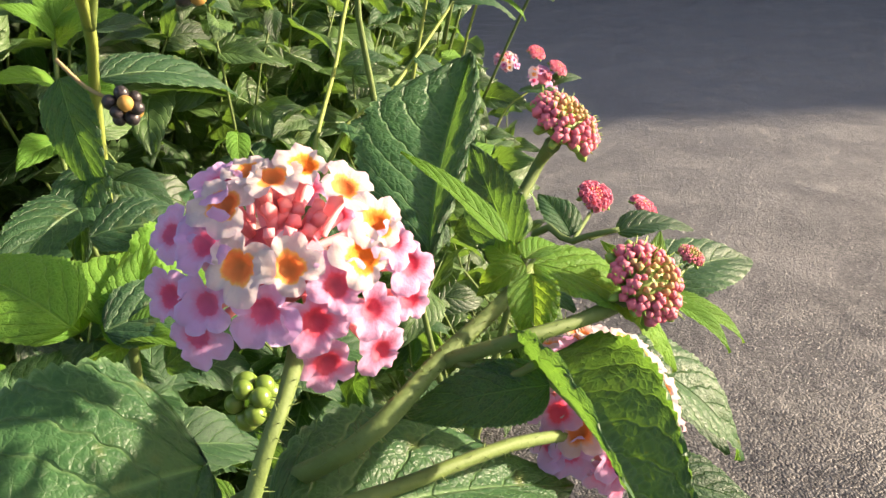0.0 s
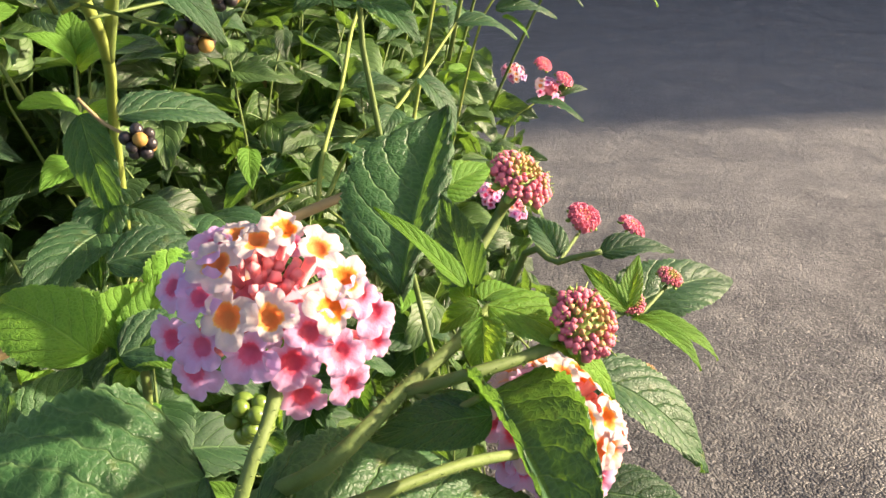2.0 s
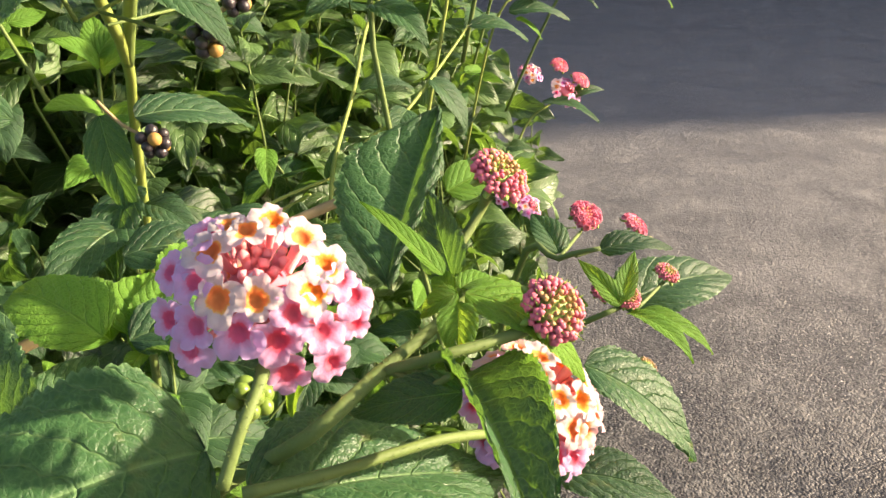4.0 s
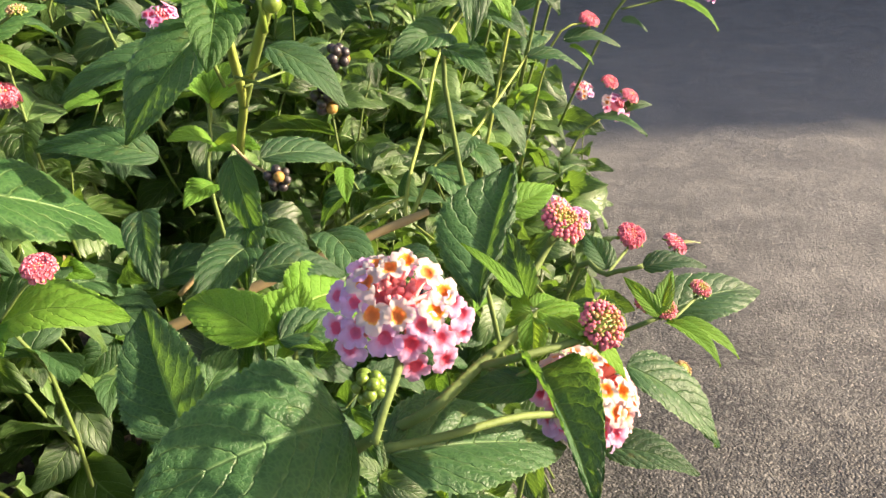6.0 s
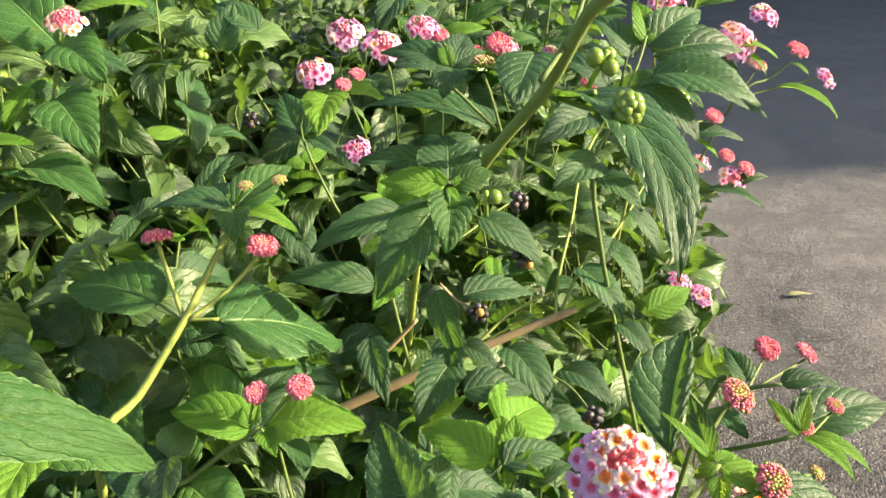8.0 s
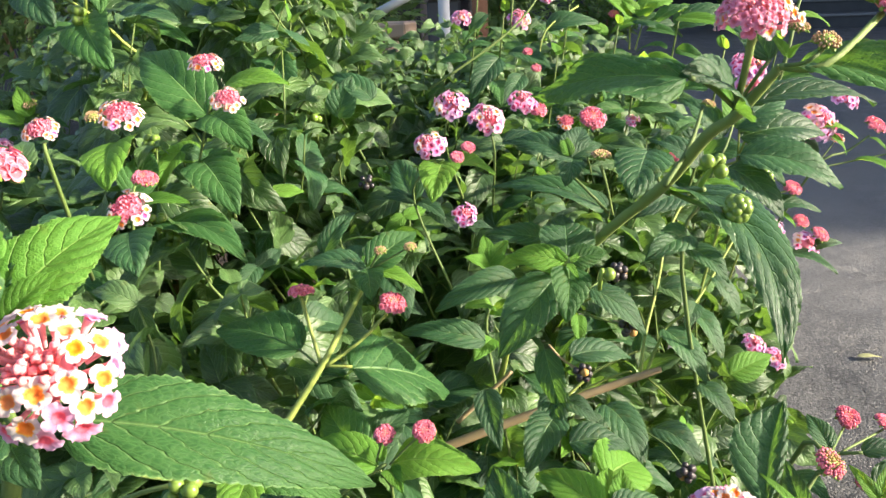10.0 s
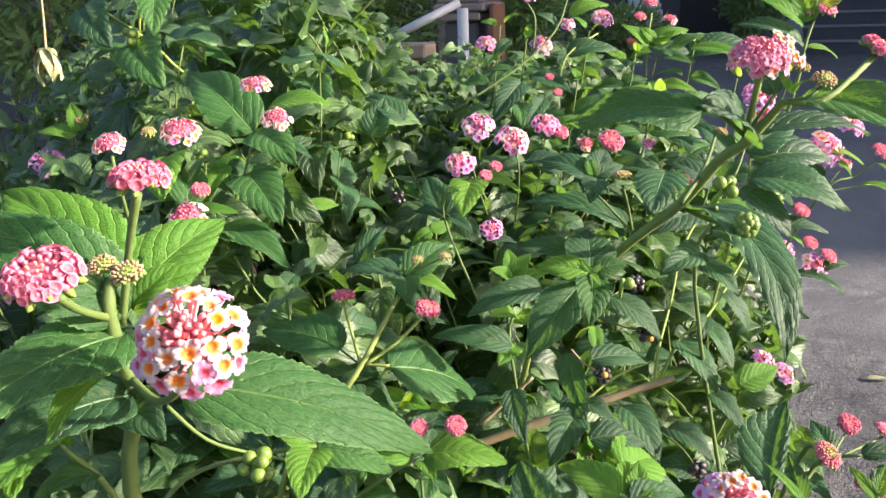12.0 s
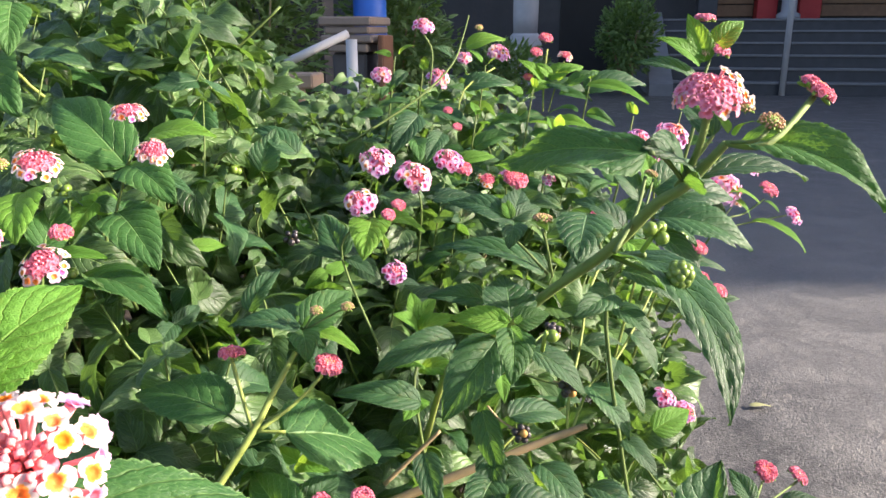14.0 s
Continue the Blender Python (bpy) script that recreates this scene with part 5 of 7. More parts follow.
br = branch((0.02, 0.62, 0.4), "tall far lantana shoot with a coral flower head")
stem(br, [(0, 0.6, 0.48), (0.0343, 0.5815, 0.6527), (0.0435, 0.6014, 0.7035), (0.0497, 0.6101, 0.7237)], [0.0018, 0.0018, 0.00162, 0.00126])
head(br, "coral", (0.0578, 0.6156, 0.7322), (0.33, -0.27, 0.91), 0.0145)
head(br, "coral", (0.0427, 0.6211, 0.761), (0.05, -0.05, 1), 0.0125)
leaf(br, (0.0399, 0.6053, 0.7189), (-0.0026, 0.5991, 0.7432), (0.01, -0.6, 0.8), 0.55, 0.125, 20, young=True)
leaf(br, (0.0448, 0.6077, 0.7213), (0.0264, 0.6161, 0.7653), (-0.03, -0.82, 0.57), 0.605, 0.062, 24, young=True)
leaf(br, (0.0515, 0.6141, 0.7339), (0.0804, 0.6319, 0.7586), (0.39, -0.48, 0.79), 0.66, 0.125, 20, young=True)
leaf(br, (0.0411, 0.5998, 0.701), (-0.0213, 0.5854, 0.7207), (0.17, -0.43, 0.89), 0.495, 0.125, 20)
leaf(br, (0.0438, 0.5998, 0.6984), (0.0726, 0.6058, 0.6873), (0.34, -0.29, 0.89), 0.44, 0.125, 20, young=True)
head(br, "young", (0.0442, 0.6101, 0.729), (0.1, -0.23, 0.97), 0.008, "bud_head")

# ---- near branch at the left ----

br = branch((-0.24, -0.01, 0.4), "near lantana branch with white and coral flower heads")
stem(br, [(-0.235, 0.03, 0.4), (-0.224, -0.0375, 0.5753), (-0.2134, -0.0425, 0.633), (-0.2128, -0.0463, 0.6545), (-0.2126, -0.0468, 0.6696), (-0.2144, -0.0392, 0.6776)], [0.00257, 0.00246, 0.00234, 0.00222, 0.00199, 0.0014], hairs=250)
stem(br, [(-0.2129, -0.0465, 0.6639), (-0.2094, -0.0612, 0.6729), (-0.2077, -0.0692, 0.6803)], [0.00126, 0.00117, 0.00144], hairs=30)
bud_head(br, "coral", (-0.208, -0.0725, 0.6875), (0.2, -0.36, 0.91), 0.0125, label="coral pink flower head in bud")
stem(br, [(-0.2116, -0.0437, 0.661), (-0.2039, -0.0436, 0.687), (-0.1958, -0.0463, 0.7041)], [0.00117, 0.00108, 0.00135], hairs=30)
bud_head(br, "coral", (-0.1933, -0.0472, 0.7088), (0.06, -0.1, 0.99), 0.0105, label="coral pink flower head in bud")
head(br, "young", (-0.2039, -0.0554, 0.6848), (0.13, -0.31, 0.94), 0.0052, "bud_head")
head(br, "young", (-0.195, -0.0561, 0.6835), (0.13, -0.31, 0.94), 0.0058, "bud_head")
stem(br, [(-0.2113, -0.0443, 0.6422), (-0.1929, -0.0547, 0.6425), (-0.1771, -0.0621, 0.654), (-0.1717, -0.0627, 0.6634)], [0.00126, 0.00117, 0.00117, 0.00135], hairs=30)
near_head(br, (-0.1692, -0.0654, 0.6695), (0.35, -0.63, 0.69))
leaf(br, (-0.2106, -0.0445, 0.6577), (-0.2245, -0.1013, 0.6504), (0.11, -0.58, 0.81), 0.55, 0.1, 10, label="broad leaf", mid=True)
leaf(br, (-0.2102, -0.0422, 0.6643), (-0.2563, -0.0525, 0.6967), (0.11, -0.58, 0.81), 0.55, 0.125, 17, mid=True)
leaf(br, (-0.2155, -0.0382, 0.665), (-0.2418, -0.0083, 0.6818), (-0.06, -0.72, 0.69), 0.77, 0.075, 24)
leaf(br, (-0.212, -0.0387, 0.6665), (-0.1979, -0.0038, 0.6842), (0.32, -0.6, 0.73), 0.682, 0.125, 17, young=True)
leaf(br, (-0.2093, -0.0406, 0.6647), (-0.1987, -0.0286, 0.6771), (0.3, -0.51, 0.8), 0.66, 0.125, 17, young=True)
leaf(br, (-0.2156, -0.0417, 0.6711), (-0.253, -0.0322, 0.6877), (0.01, -0.6, 0.8), 0.55, 0.125, 20, young=True)
leaf(br, (-0.1931, -0.0437, 0.6424), (-0.1258, -0.0037, 0.6049), (0.15, -0.44, 0.89), 0.36, 0.1, 10, label="long broad leaf", mid=True)
stem(br, [(-0.2094, -0.0448, 0.6388), (-0.1931, -0.0437, 0.6424)], 0.00117)
leaf(br, (-0.211, -0.0459, 0.6371), (-0.2307, -0.0869, 0.6335), (0.09, -0.52, 0.85), 0.605, 0.125, 17)
leaf(br, (-0.2142, -0.0428, 0.633), (-0.1906, -0.0575, 0.6314), (0.32, -0.6, 0.73), 0.66, 0.125, 17)
leaf(br, (-0.2089, -0.052, 0.6501), (-0.2044, -0.0851, 0.6456), (0.01, -0.6, 0.8), 0.44, 0.125, 24, young=True)
leaf(br, (-0.216, -0.0358, 0.6726), (-0.2624, -0.0321, 0.6977), (0.2, -0.55, 0.81), 0.605, 0.125, 20, young=True)
leaf(br, (-0.2187, -0.0312, 0.6727), (-0.2609, -0.0258, 0.6815), (0.3, -0.51, 0.8), 0.55, 0.125, 20, young=True)
leaf(br, (-0.2522, -0.0421, 0.6168), (-0.2587, -0.0466, 0.6233), (0.15, -0.6, 0.79), 0.55, 0.125, 24, young=True)
leaf(br, (-0.2522, -0.0421, 0.6168), (-0.2536, -0.0435, 0.6273), (0.19, -0.59, 0.79), 0.495, 0.125, 24, young=True)
leaf(br, (-0.2522, -0.0421, 0.6168), (-0.2472, -0.0418, 0.626), (0.23, -0.57, 0.79), 0.55, 0.125, 24, young=True)
leaf(br, (-0.2522, -0.0421, 0.6168), (-0.2406, -0.0411, 0.6215), (0.27, -0.56, 0.78), 0.55, 0.125, 24, young=True)
leaf(br, (-0.2522, -0.0421, 0.6168), (-0.2409, -0.0441, 0.6128), (0.26, -0.56, 0.78), 0.66, 0.125, 24, young=True)
leaf(br, (-0.2522, -0.0421, 0.6168), (-0.2562, -0.049, 0.6133), (0.16, -0.6, 0.79), 0.66, 0.125, 24, young=True)
leaf(br, (-0.2453, -0.0537, 0.6148), (-0.2413, -0.08, 0.6147), (0.09, -0.52, 0.85), 0.682, 0.125, 20, young=True)
leaf(br, (-0.2425, -0.0367, 0.5967), (-0.2469, -0.0592, 0.5999), (0.07, -0.46, 0.88), 0.66, 0.125, 20, mid=True)
stem(br, [(-0.2455, -0.018, 0.5558), (-0.244, -0.0332, 0.5918), (-0.2487, -0.0408, 0.6073), (-0.2521, -0.0422, 0.6164)], [0.00126, 0.00108, 0.0009, 0.00081])
stem(br, [(-0.2321, -0.007, 0.6089), (-0.2228, 0.0012, 0.5909), (-0.216, 0.02, 0.574), (-0.1954, 0.0343, 0.5631)], [0.00081, 0.00072, 0.00072, 0.00063])
leaf(br, (-0.196, 0.0368, 0.5712), (-0.2205, 0.0428, 0.5806), (-0.02, -0.49, 0.87), 0.605, 0.125, 20, young=True)
leaf(br, (-0.1948, 0.0372, 0.5711), (-0.1991, 0.0501, 0.5812), (0.23, -0.63, 0.74), 0.605, 0.1, 24, young=True)
leaf(br, (-0.1936, 0.0372, 0.5699), (-0.1628, 0.0438, 0.5586), (0.33, -0.27, 0.91), 0.66, 0.125, 17, mid=True)
leaf(br, (-0.1958, 0.0361, 0.5688), (-0.1865, 0.0053, 0.5666), (0.17, -0.43, 0.89), 0.66, 0.125, 17, young=True)
leaf(br, (-0.2506, -0.0454, 0.612), (-0.2376, -0.0741, 0.6123), (-0.02, -0.49, 0.87), 0.66, 0.125, 17, young=True)
berries(br, (-0.2134, 0.0191, 0.5688), (0.3, -0.51, 0.8), "green", 0.0036, 7, 31)
stem(br, [(-0.2715, 0.0088, 0.5297), (-0.2512, 0.0188, 0.5559), (-0.2211, 0.0271, 0.5673), (-0.1948, 0.037, 0.5707)], [0.00126, 0.00108, 0.00099, 0.0009])

# ---- low branch over the pavement with small coral buds ----

br = branch((0.03, 0.3, 0.2), "low lantana branch over the pavement with small coral bud heads")
stem(br, [(0, 0.34, 0.2), (0.0313, 0.2872, 0.4385), (0.0494, 0.2676, 0.4614), (0.0654, 0.2627, 0.4684)], [0.0018, 0.00162, 0.00126, 0.0009])
stem(br, [(0.0494, 0.2676, 0.4614), (0.063, 0.3067, 0.457)], 0.00081)
stem(br, [(0.0582, 0.2787, 0.4575), (0.0892, 0.3271, 0.4457), (0.0931, 0.3292, 0.4486)], 0.00072)
head(br, "coral", (0.0654, 0.3102, 0.4638), (0.22, -0.46, 0.86), 0.0095, "bud_head")
head(br, "coral", (0.0924, 0.3301, 0.4511), (0.56, -0.08, 0.82), 0.0088, "bud_head")
stem(br, [(0.0366, 0.2591, 0.4233), (0.06, 0.2325, 0.453), (0.0708, 0.2361, 0.4563)], [0.00126, 0.00108, 0.0009])
head(br, "bud", (0.0729, 0.238, 0.4595), (0.34, -0.5, 0.8), 0.0068, "bud_head")
head(br, "bud", (0.0919, 0.2583, 0.4596), (0.39, -0.21, 0.9), 0.0066, "bud_head")
stem(br, [(0.0764, 0.2365, 0.4548), (0.0906, 0.2566, 0.4565)], 0.00072)
leaf(br, (0.0747, 0.2547, 0.4465), (0.1297, 0.2927, 0.4415), (0.27, -0.14, 0.95), 0.55, 0.1, 17)
leaf(br, (0.0671, 0.272, 0.4634), (0.0982, 0.2774, 0.4619), (0.18, -0.16, 0.97), 0.55, 0.125, 17)
leaf(br, (0.0737, 0.2355, 0.4536), (0.0936, 0.2135, 0.4458), (0.4, -0.31, 0.86), 0.44, 0.15, 24, young=True)
leaf(br, (0.0813, 0.246, 0.449), (0.1071, 0.2344, 0.4368), (0.5, -0.31, 0.81), 0.385, 0.125, 24, young=True)
leaf(br, (0.0506, 0.278, 0.4592), (0.0399, 0.3019, 0.4676), (0.03, -0.49, 0.87), 0.605, 0.125, 17)
leaf(br, (0.0688, 0.2277, 0.4631), (0.0757, 0.2456, 0.4752), (-0.15, -0.74, 0.65), 0.4, 0.05, 20, young=True)
leaf(br, (0.0689, 0.2271, 0.4619), (0.0539, 0.2406, 0.4737), (-0.16, -0.5, 0.85), 0.4, 0.05, 20, young=True)
leaf(br, (0.0276, 0.2751, 0.4381), (0.0489, 0.2478, 0.4423), (0.31, -0.43, 0.85), 0.66, 0.125, 17)
stem(br, [(0.0455, 0.213, 0.4407), (0.0866, 0.2559, 0.4154)], 0.00072)
head(br, "young", (0.0881, 0.2565, 0.4162), (0.59, -0.21, 0.78), 0.006, "bud_head", label="small yellow-green bud head")
leaf(br, (0.0606, 0.224, 0.4339), (0.0932, 0.1999, 0.4156), (0.4, -0.31, 0.86), 0.55, 0.125, 17)
head(br, "coral", (0.0664, 0.2557, 0.4522), (0.41, -0.34, 0.84), 0.006, "bud_head")

# ---- shoots along the edge of the pavement ----

br = branch((0, 0.54, 0.3), "lantana shoot with pink flower heads at the edge of the bush")
stem(br, [(-0.03, 0.53, 0.42), (0, 0.536, 0.582)], [0.0015, 0.0012], STEM_YELLOW)
stem(br, [(0, 0.536, 0.582), (0.0104, 0.5306, 0.6164), (0.0219, 0.5334, 0.6427)], [0.001125, 0.00105, 0.0009], STEM_YELLOW)
stem(br, [(0, 0.536, 0.582), (0.0309, 0.5508, 0.5962), (0.0513, 0.542, 0.6066)], [0.00117, 0.00099, 0.00099])
stem(br, [(0, 0.536, 0.582), (-0.0024, 0.5112, 0.6331), (-0.0014, 0.5075, 0.6508)], [0.0009, 0.00075, 0.00075], STEM_YELLOW)
head(br, "bloom", (0.0636, 0.5479, 0.6123), (0.52, -0.58, 0.63), 0.0185, tint="pkl")
head(br, "bloom", (0.0879, 0.5834, 0.6274), (0.47, -0.34, 0.82), 0.014)
leaf(br, (0.0015, 0.5376, 0.5848), (0.0379, 0.5069, 0.5654), (0.33, -0.22, 0.92), 0.55, 0.125, 17)
leaf(br, (0.006, 0.5397, 0.5867), (0.0749, 0.5269, 0.5604), (0.33, -0.22, 0.92), 0.42, 0.1, 10, label="leaf with toothed edge")
leaf(br, (0.0557, 0.544, 0.6085), (0.0965, 0.5514, 0.5971), (0.33, -0.22, 0.92), 0.44, 0.15, 24, young=True)
leaf(br, (0.0472, 0.5609, 0.6012), (0.0636, 0.5339, 0.5777), (0.49, -0.46, 0.74), 0.55, 0.125, 20)
leaf(br, (0.0694, 0.5459, 0.6033), (0.0879, 0.5439, 0.5847), (0.58, -0.36, 0.73), 0.44, 0.125, 24, young=True)
head(br, "bloom", (0.0065, 0.5293, 0.6437), (0.2, -0.57, 0.8), 0.016)
berries(br, (0.0158, 0.4686, 0.5792), (0.42, -0.57, 0.71), "green", 0.0042, 9, 41)
stem(br, [(0, 0.536, 0.582), (0.0054, 0.4666, 0.5819), (0.0129, 0.4678, 0.5794)], 0.00081)

br = branch((0.1, 0.74, 0.2), "lantana shoot leaning over the pavement with pink flower heads")
stem(br, [(0.04, 0.76, 0.4), (0.0916, 0.7359, 0.5249), (0.126, 0.753, 0.5423), (0.1488, 0.7659, 0.5577)], [0.00144, 0.00135, 0.00117, 0.00099])
stem(br, [(0.0974, 0.7382, 0.5262), (0.138, 0.7528, 0.533), (0.1758, 0.7663, 0.5389)], [0.00108, 0.00099, 0.0009])
head(br, "half", (0.1138, 0.7555, 0.5572), (0.16, -0.37, 0.91), 0.00989)
head(br, "coral", (0.1543, 0.7719, 0.5686), (0.47, -0.34, 0.82), 0.014)
head(br, "bloom", (0.1846, 0.7686, 0.5384), (0.74, -0.33, 0.58), 0.013)
stem(br, [(0.0916, 0.7359, 0.5249), (0.1055, 0.7476, 0.5437), (0.1127, 0.7536, 0.5533)], 0.00081)
leaf(br, (0.1351, 0.752, 0.5332), (0.1909, 0.7239, 0.5061), (0.44, -0.25, 0.87), 0.396, 0.15, 24, young=True)
leaf(br, (0.1489, 0.7648, 0.5549), (0.1644, 0.754, 0.5446), (0.47, -0.34, 0.82), 0.55, 0.125, 24, young=True)
leaf(br, (0.0977, 0.7342, 0.516), (0.1245, 0.7372, 0.5041), (0.47, -0.34, 0.82), 0.55, 0.125, 24)

br = branch((0.04, 0.7, 0.15), "lantana shoot with pale pink flower heads above the pavement edge")
stem(br, [(0, 0.66, 0.38), (0.0267, 0.6108, 0.5125), (0.0573, 0.6266, 0.5296)], [0.0012, 0.00105, 0.00075], STEM_YELLOW)
head(br, "coral", (0.0588, 0.6278, 0.5315), (0.38, -0.38, 0.85), 0.0115)
leaf(br, (0.0369, 0.6156, 0.5169), (0.0867, 0.6267, 0.5085), (0.44, -0.25, 0.87), 0.495, 0.125, 20)
leaf(br, (0.0423, 0.615, 0.5115), (0.0638, 0.6146, 0.495), (0.44, -0.25, 0.87), 0.495, 0.125, 20, young=True)
head(br, "bloom", (0.1099, 0.8478, 0.401), (0.57, -0.39, 0.72), 0.02)
head(br, "coral", (0.1266, 0.8568, 0.4111), (0.55, -0.3, 0.78), 0.015)
head(br, "coral", (0.1021, 0.8564, 0.4279), (0.38, -0.38, 0.85), 0.013)
head(br, "bloom", (0.0681, 0.8439, 0.4216), (0.19, -0.5, 0.85), 0.015)
leaf(br, (0.0829, 0.8359, 0.3909), (0.1451, 0.8139, 0.3745), (0.44, -0.25, 0.87), 0.462, 0.125, 20)
leaf(br, (0.1169, 0.8476, 0.3952), (0.1544, 0.8602, 0.3993), (0.52, -0.18, 0.84), 0.55, 0.125, 20)
stem(br, [(0.03, 0.8, 0.28), (0.0633, 0.8201, 0.3659), (0.0899, 0.8364, 0.3872), (0.1087, 0.8459, 0.3971)], [0.0015, 0.00135, 0.001125, 0.00075], STEM_YELLOW)
head(br, "bloom", (0.0374, 0.625, 0.3577), (0.47, -0.34, 0.82), 0.015)
head(br, "bloom", (0.0581, 0.6071, 0.3536), (0.58, -0.36, 0.73), 0.013)

# ---- taller shoots at the left ----

br = branch((-0.4, 0.31, 0.4), "lantana shoot with two coral flower heads, cream florets opening")
stem(br, [(-0.42, 0.36, 0.53), (-0.4189, 0.3293, 0.5929), (-0.4123, 0.3353, 0.617), (-0.4029, 0.3398, 0.649), (-0.398, 0.3404, 0.6609)], [0.00135, 0.00126, 0.00108, 0.00099, 0.0009])
head(br, "half", (-0.3416, 0.2786, 0.6745), (0.33, -0.45, 0.83), 0.01161, label="coral flower head with cream florets at the rim")
head(br, "half", (-0.3728, 0.3041, 0.6964), (0.15, -0.31, 0.94), 0.01204, label="coral flower head with cream florets at the rim")
leaf(br, (-0.3824, 0.3393, 0.6743), (-0.3298, 0.3441, 0.6757), (0.25, -0.34, 0.91), 0.605, 0.125, 14, young=True)
leaf(br, (-0.3978, 0.3375, 0.6533), (-0.3477, 0.31, 0.632), (0.31, -0.61, 0.73), 0.682, 0.125, 17, mid=True)
leaf(br, (-0.4063, 0.3457, 0.6522), (-0.4876, 0.3842, 0.6959), (-0, -0.54, 0.84), 0.55, 0.125, 20, mid=True)
leaf(br, (-0.4081, 0.3429, 0.6466), (-0.3502, 0.3425, 0.6313), (0.13, -0.25, 0.96), 0.44, 0.125, 17)
leaf(br, (-0.4103, 0.3359, 0.6168), (-0.3595, 0.2989, 0.5854), (0.3, -0.53, 0.8), 0.66, 0.125, 17, mid=True)
leaf(br, (-0.4169, 0.3392, 0.6161), (-0.4677, 0.3581, 0.6166), (0.16, -0.37, 0.91), 0.55, 0.125, 17, young=True)
leaf(br, (-0.4156, 0.3388, 0.6141), (-0.3952, 0.3765, 0.6097), (0.13, -0.25, 0.96), 0.66, 0.125, 17, mid=True)
leaf(br, (-0.419, 0.3622, 0.6747), (-0.4054, 0.3627, 0.666), (0.16, -0.37, 0.91), 0.66, 0.125, 17, young=True)

br = branch((-0.43, 0.21, 0.4), "lantana shoot with a round white and coral flower head")
stem(br, [(-0.44, 0.24, 0.52), (-0.4282, 0.2607, 0.5682), (-0.4234, 0.2621, 0.5958), (-0.4233, 0.2691, 0.6132)], [0.00135, 0.00117, 0.00099, 0.0009])
head(br, "half", (-0.372, 0.1991, 0.6189), (0.27, -0.62, 0.74), 0.01419, label="round coral flower head ringed with white florets")
head(br, "coral", (-0.3663, 0.2107, 0.6361), (0.26, -0.35, 0.9), 0.0078, "bud_head")
leaf(br, (-0.4171, 0.2483, 0.5847), (-0.3825, 0.208, 0.5704), (0.21, -0.59, 0.78), 0.75, 0.1, 10, label="leaf below the flower head")
leaf(br, (-0.4199, 0.2644, 0.599), (-0.3771, 0.2675, 0.6032), (0.24, -0.28, 0.93), 0.462, 0.125, 17, young=True)
leaf(br, (-0.4672, 0.3099, 0.6355), (-0.4341, 0.2548, 0.6132), (0.13, -0.69, 0.71), 0.682, 0.125, 14, young=True)
leaf(br, (-0.4371, 0.2827, 0.6015), (-0.447, 0.3233, 0.6262), (0.4, -0.52, 0.75), 0.66, 0.1, 17, mid=True)
leaf(br, (-0.4386, 0.278, 0.5907), (-0.4349, 0.3064, 0.6032), (0.37, -0.44, 0.82), 0.55, 0.1, 17, mid=True)
head(br, "half", (-0.3973, 0.2392, 0.6712), (0.38, -0.41, 0.83), 0.01376, label="cream and coral florets at the rim of a head")
head(br, "young", (-0.4793, 0.3039, 0.6569), (0.16, -0.37, 0.91), 0.008, "bud_head")
leaf(br, (-0.4762, 0.268, 0.5933), (-0.4507, 0.2131, 0.5772), (0.21, -0.59, 0.78), 0.682, 0.125, 17)
berries(br, (-0.4308, 0.2966, 0.5759), (0.4, -0.5, 0.77), "green", 0.004, 6, 51)
berries(br, (-0.4166, 0.2953, 0.5625), (0.54, -0.59, 0.61), "green", 0.004, 9, 52)
berries(br, (-0.4598, 0.3428, 0.6286), (0.28, -0.47, 0.84), "green", 0.0035, 8, 53)
leaf(br, (-0.433, 0.3047, 0.5698), (-0.3449, 0.28, 0.5554), (0.33, -0.22, 0.92), 0.495, 0.2, 20, mid=True)
leaf(br, (-0.495, 0.2647, 0.5434), (-0.4397, 0.2412, 0.5281), (0.19, -0.5, 0.85), 0.66, 0.125, 17, mid=True)

br = branch((-0.56, 0.37, 0.4), "lantana shoot with lilac and coral flower heads in the shade")
stem(br, [(-0.55, 0.4, 0.54), (-0.6732, 0.3957, 0.5691), (-0.678, 0.4034, 0.5973)], [0.0018, 0.00144, 0.0009])
head(br, "bloom", (-0.6936, 0.4005, 0.6045), (0.41, -0.53, 0.74), 0.018, tint="kll")
head(br, "half", (-0.4274, 0.2012, 0.6679), (0.29, -0.49, 0.82), 0.01118)
stem(br, [(-0.45, 0.24, 0.55), (-0.4215, 0.1961, 0.6465), (-0.425, 0.1992, 0.6594)], [0.00144, 0.00126, 0.00108])
head(br, "coral", (-0.4027, 0.2605, 0.6216), (0.38, -0.45, 0.81), 0.008, "bud_head")
leaf(br, (-0.6744, 0.4008, 0.586), (-0.6576, 0.4364, 0.6096), (0.3, -0.51, 0.8), 0.55, 0.125, 17)
leaf(br, (-0.6663, 0.4183, 0.6306), (-0.7057, 0.4064, 0.6346), (0.07, -0.46, 0.88), 0.55, 0.125, 17, young=True)
leaf(br, (-0.6611, 0.4218, 0.6361), (-0.6743, 0.4268, 0.6645), (0.25, -0.71, 0.66), 0.66, 0.125, 17, young=True)
leaf(br, (-0.6551, 0.4219, 0.6303), (-0.6239, 0.4302, 0.6237), (0.26, -0.4, 0.88), 0.55, 0.125, 17, mid=True)
head(br, "young", (-0.6619, 0.4253, 0.6473), (0.17, -0.43, 0.89), 0.009, "bud_head")

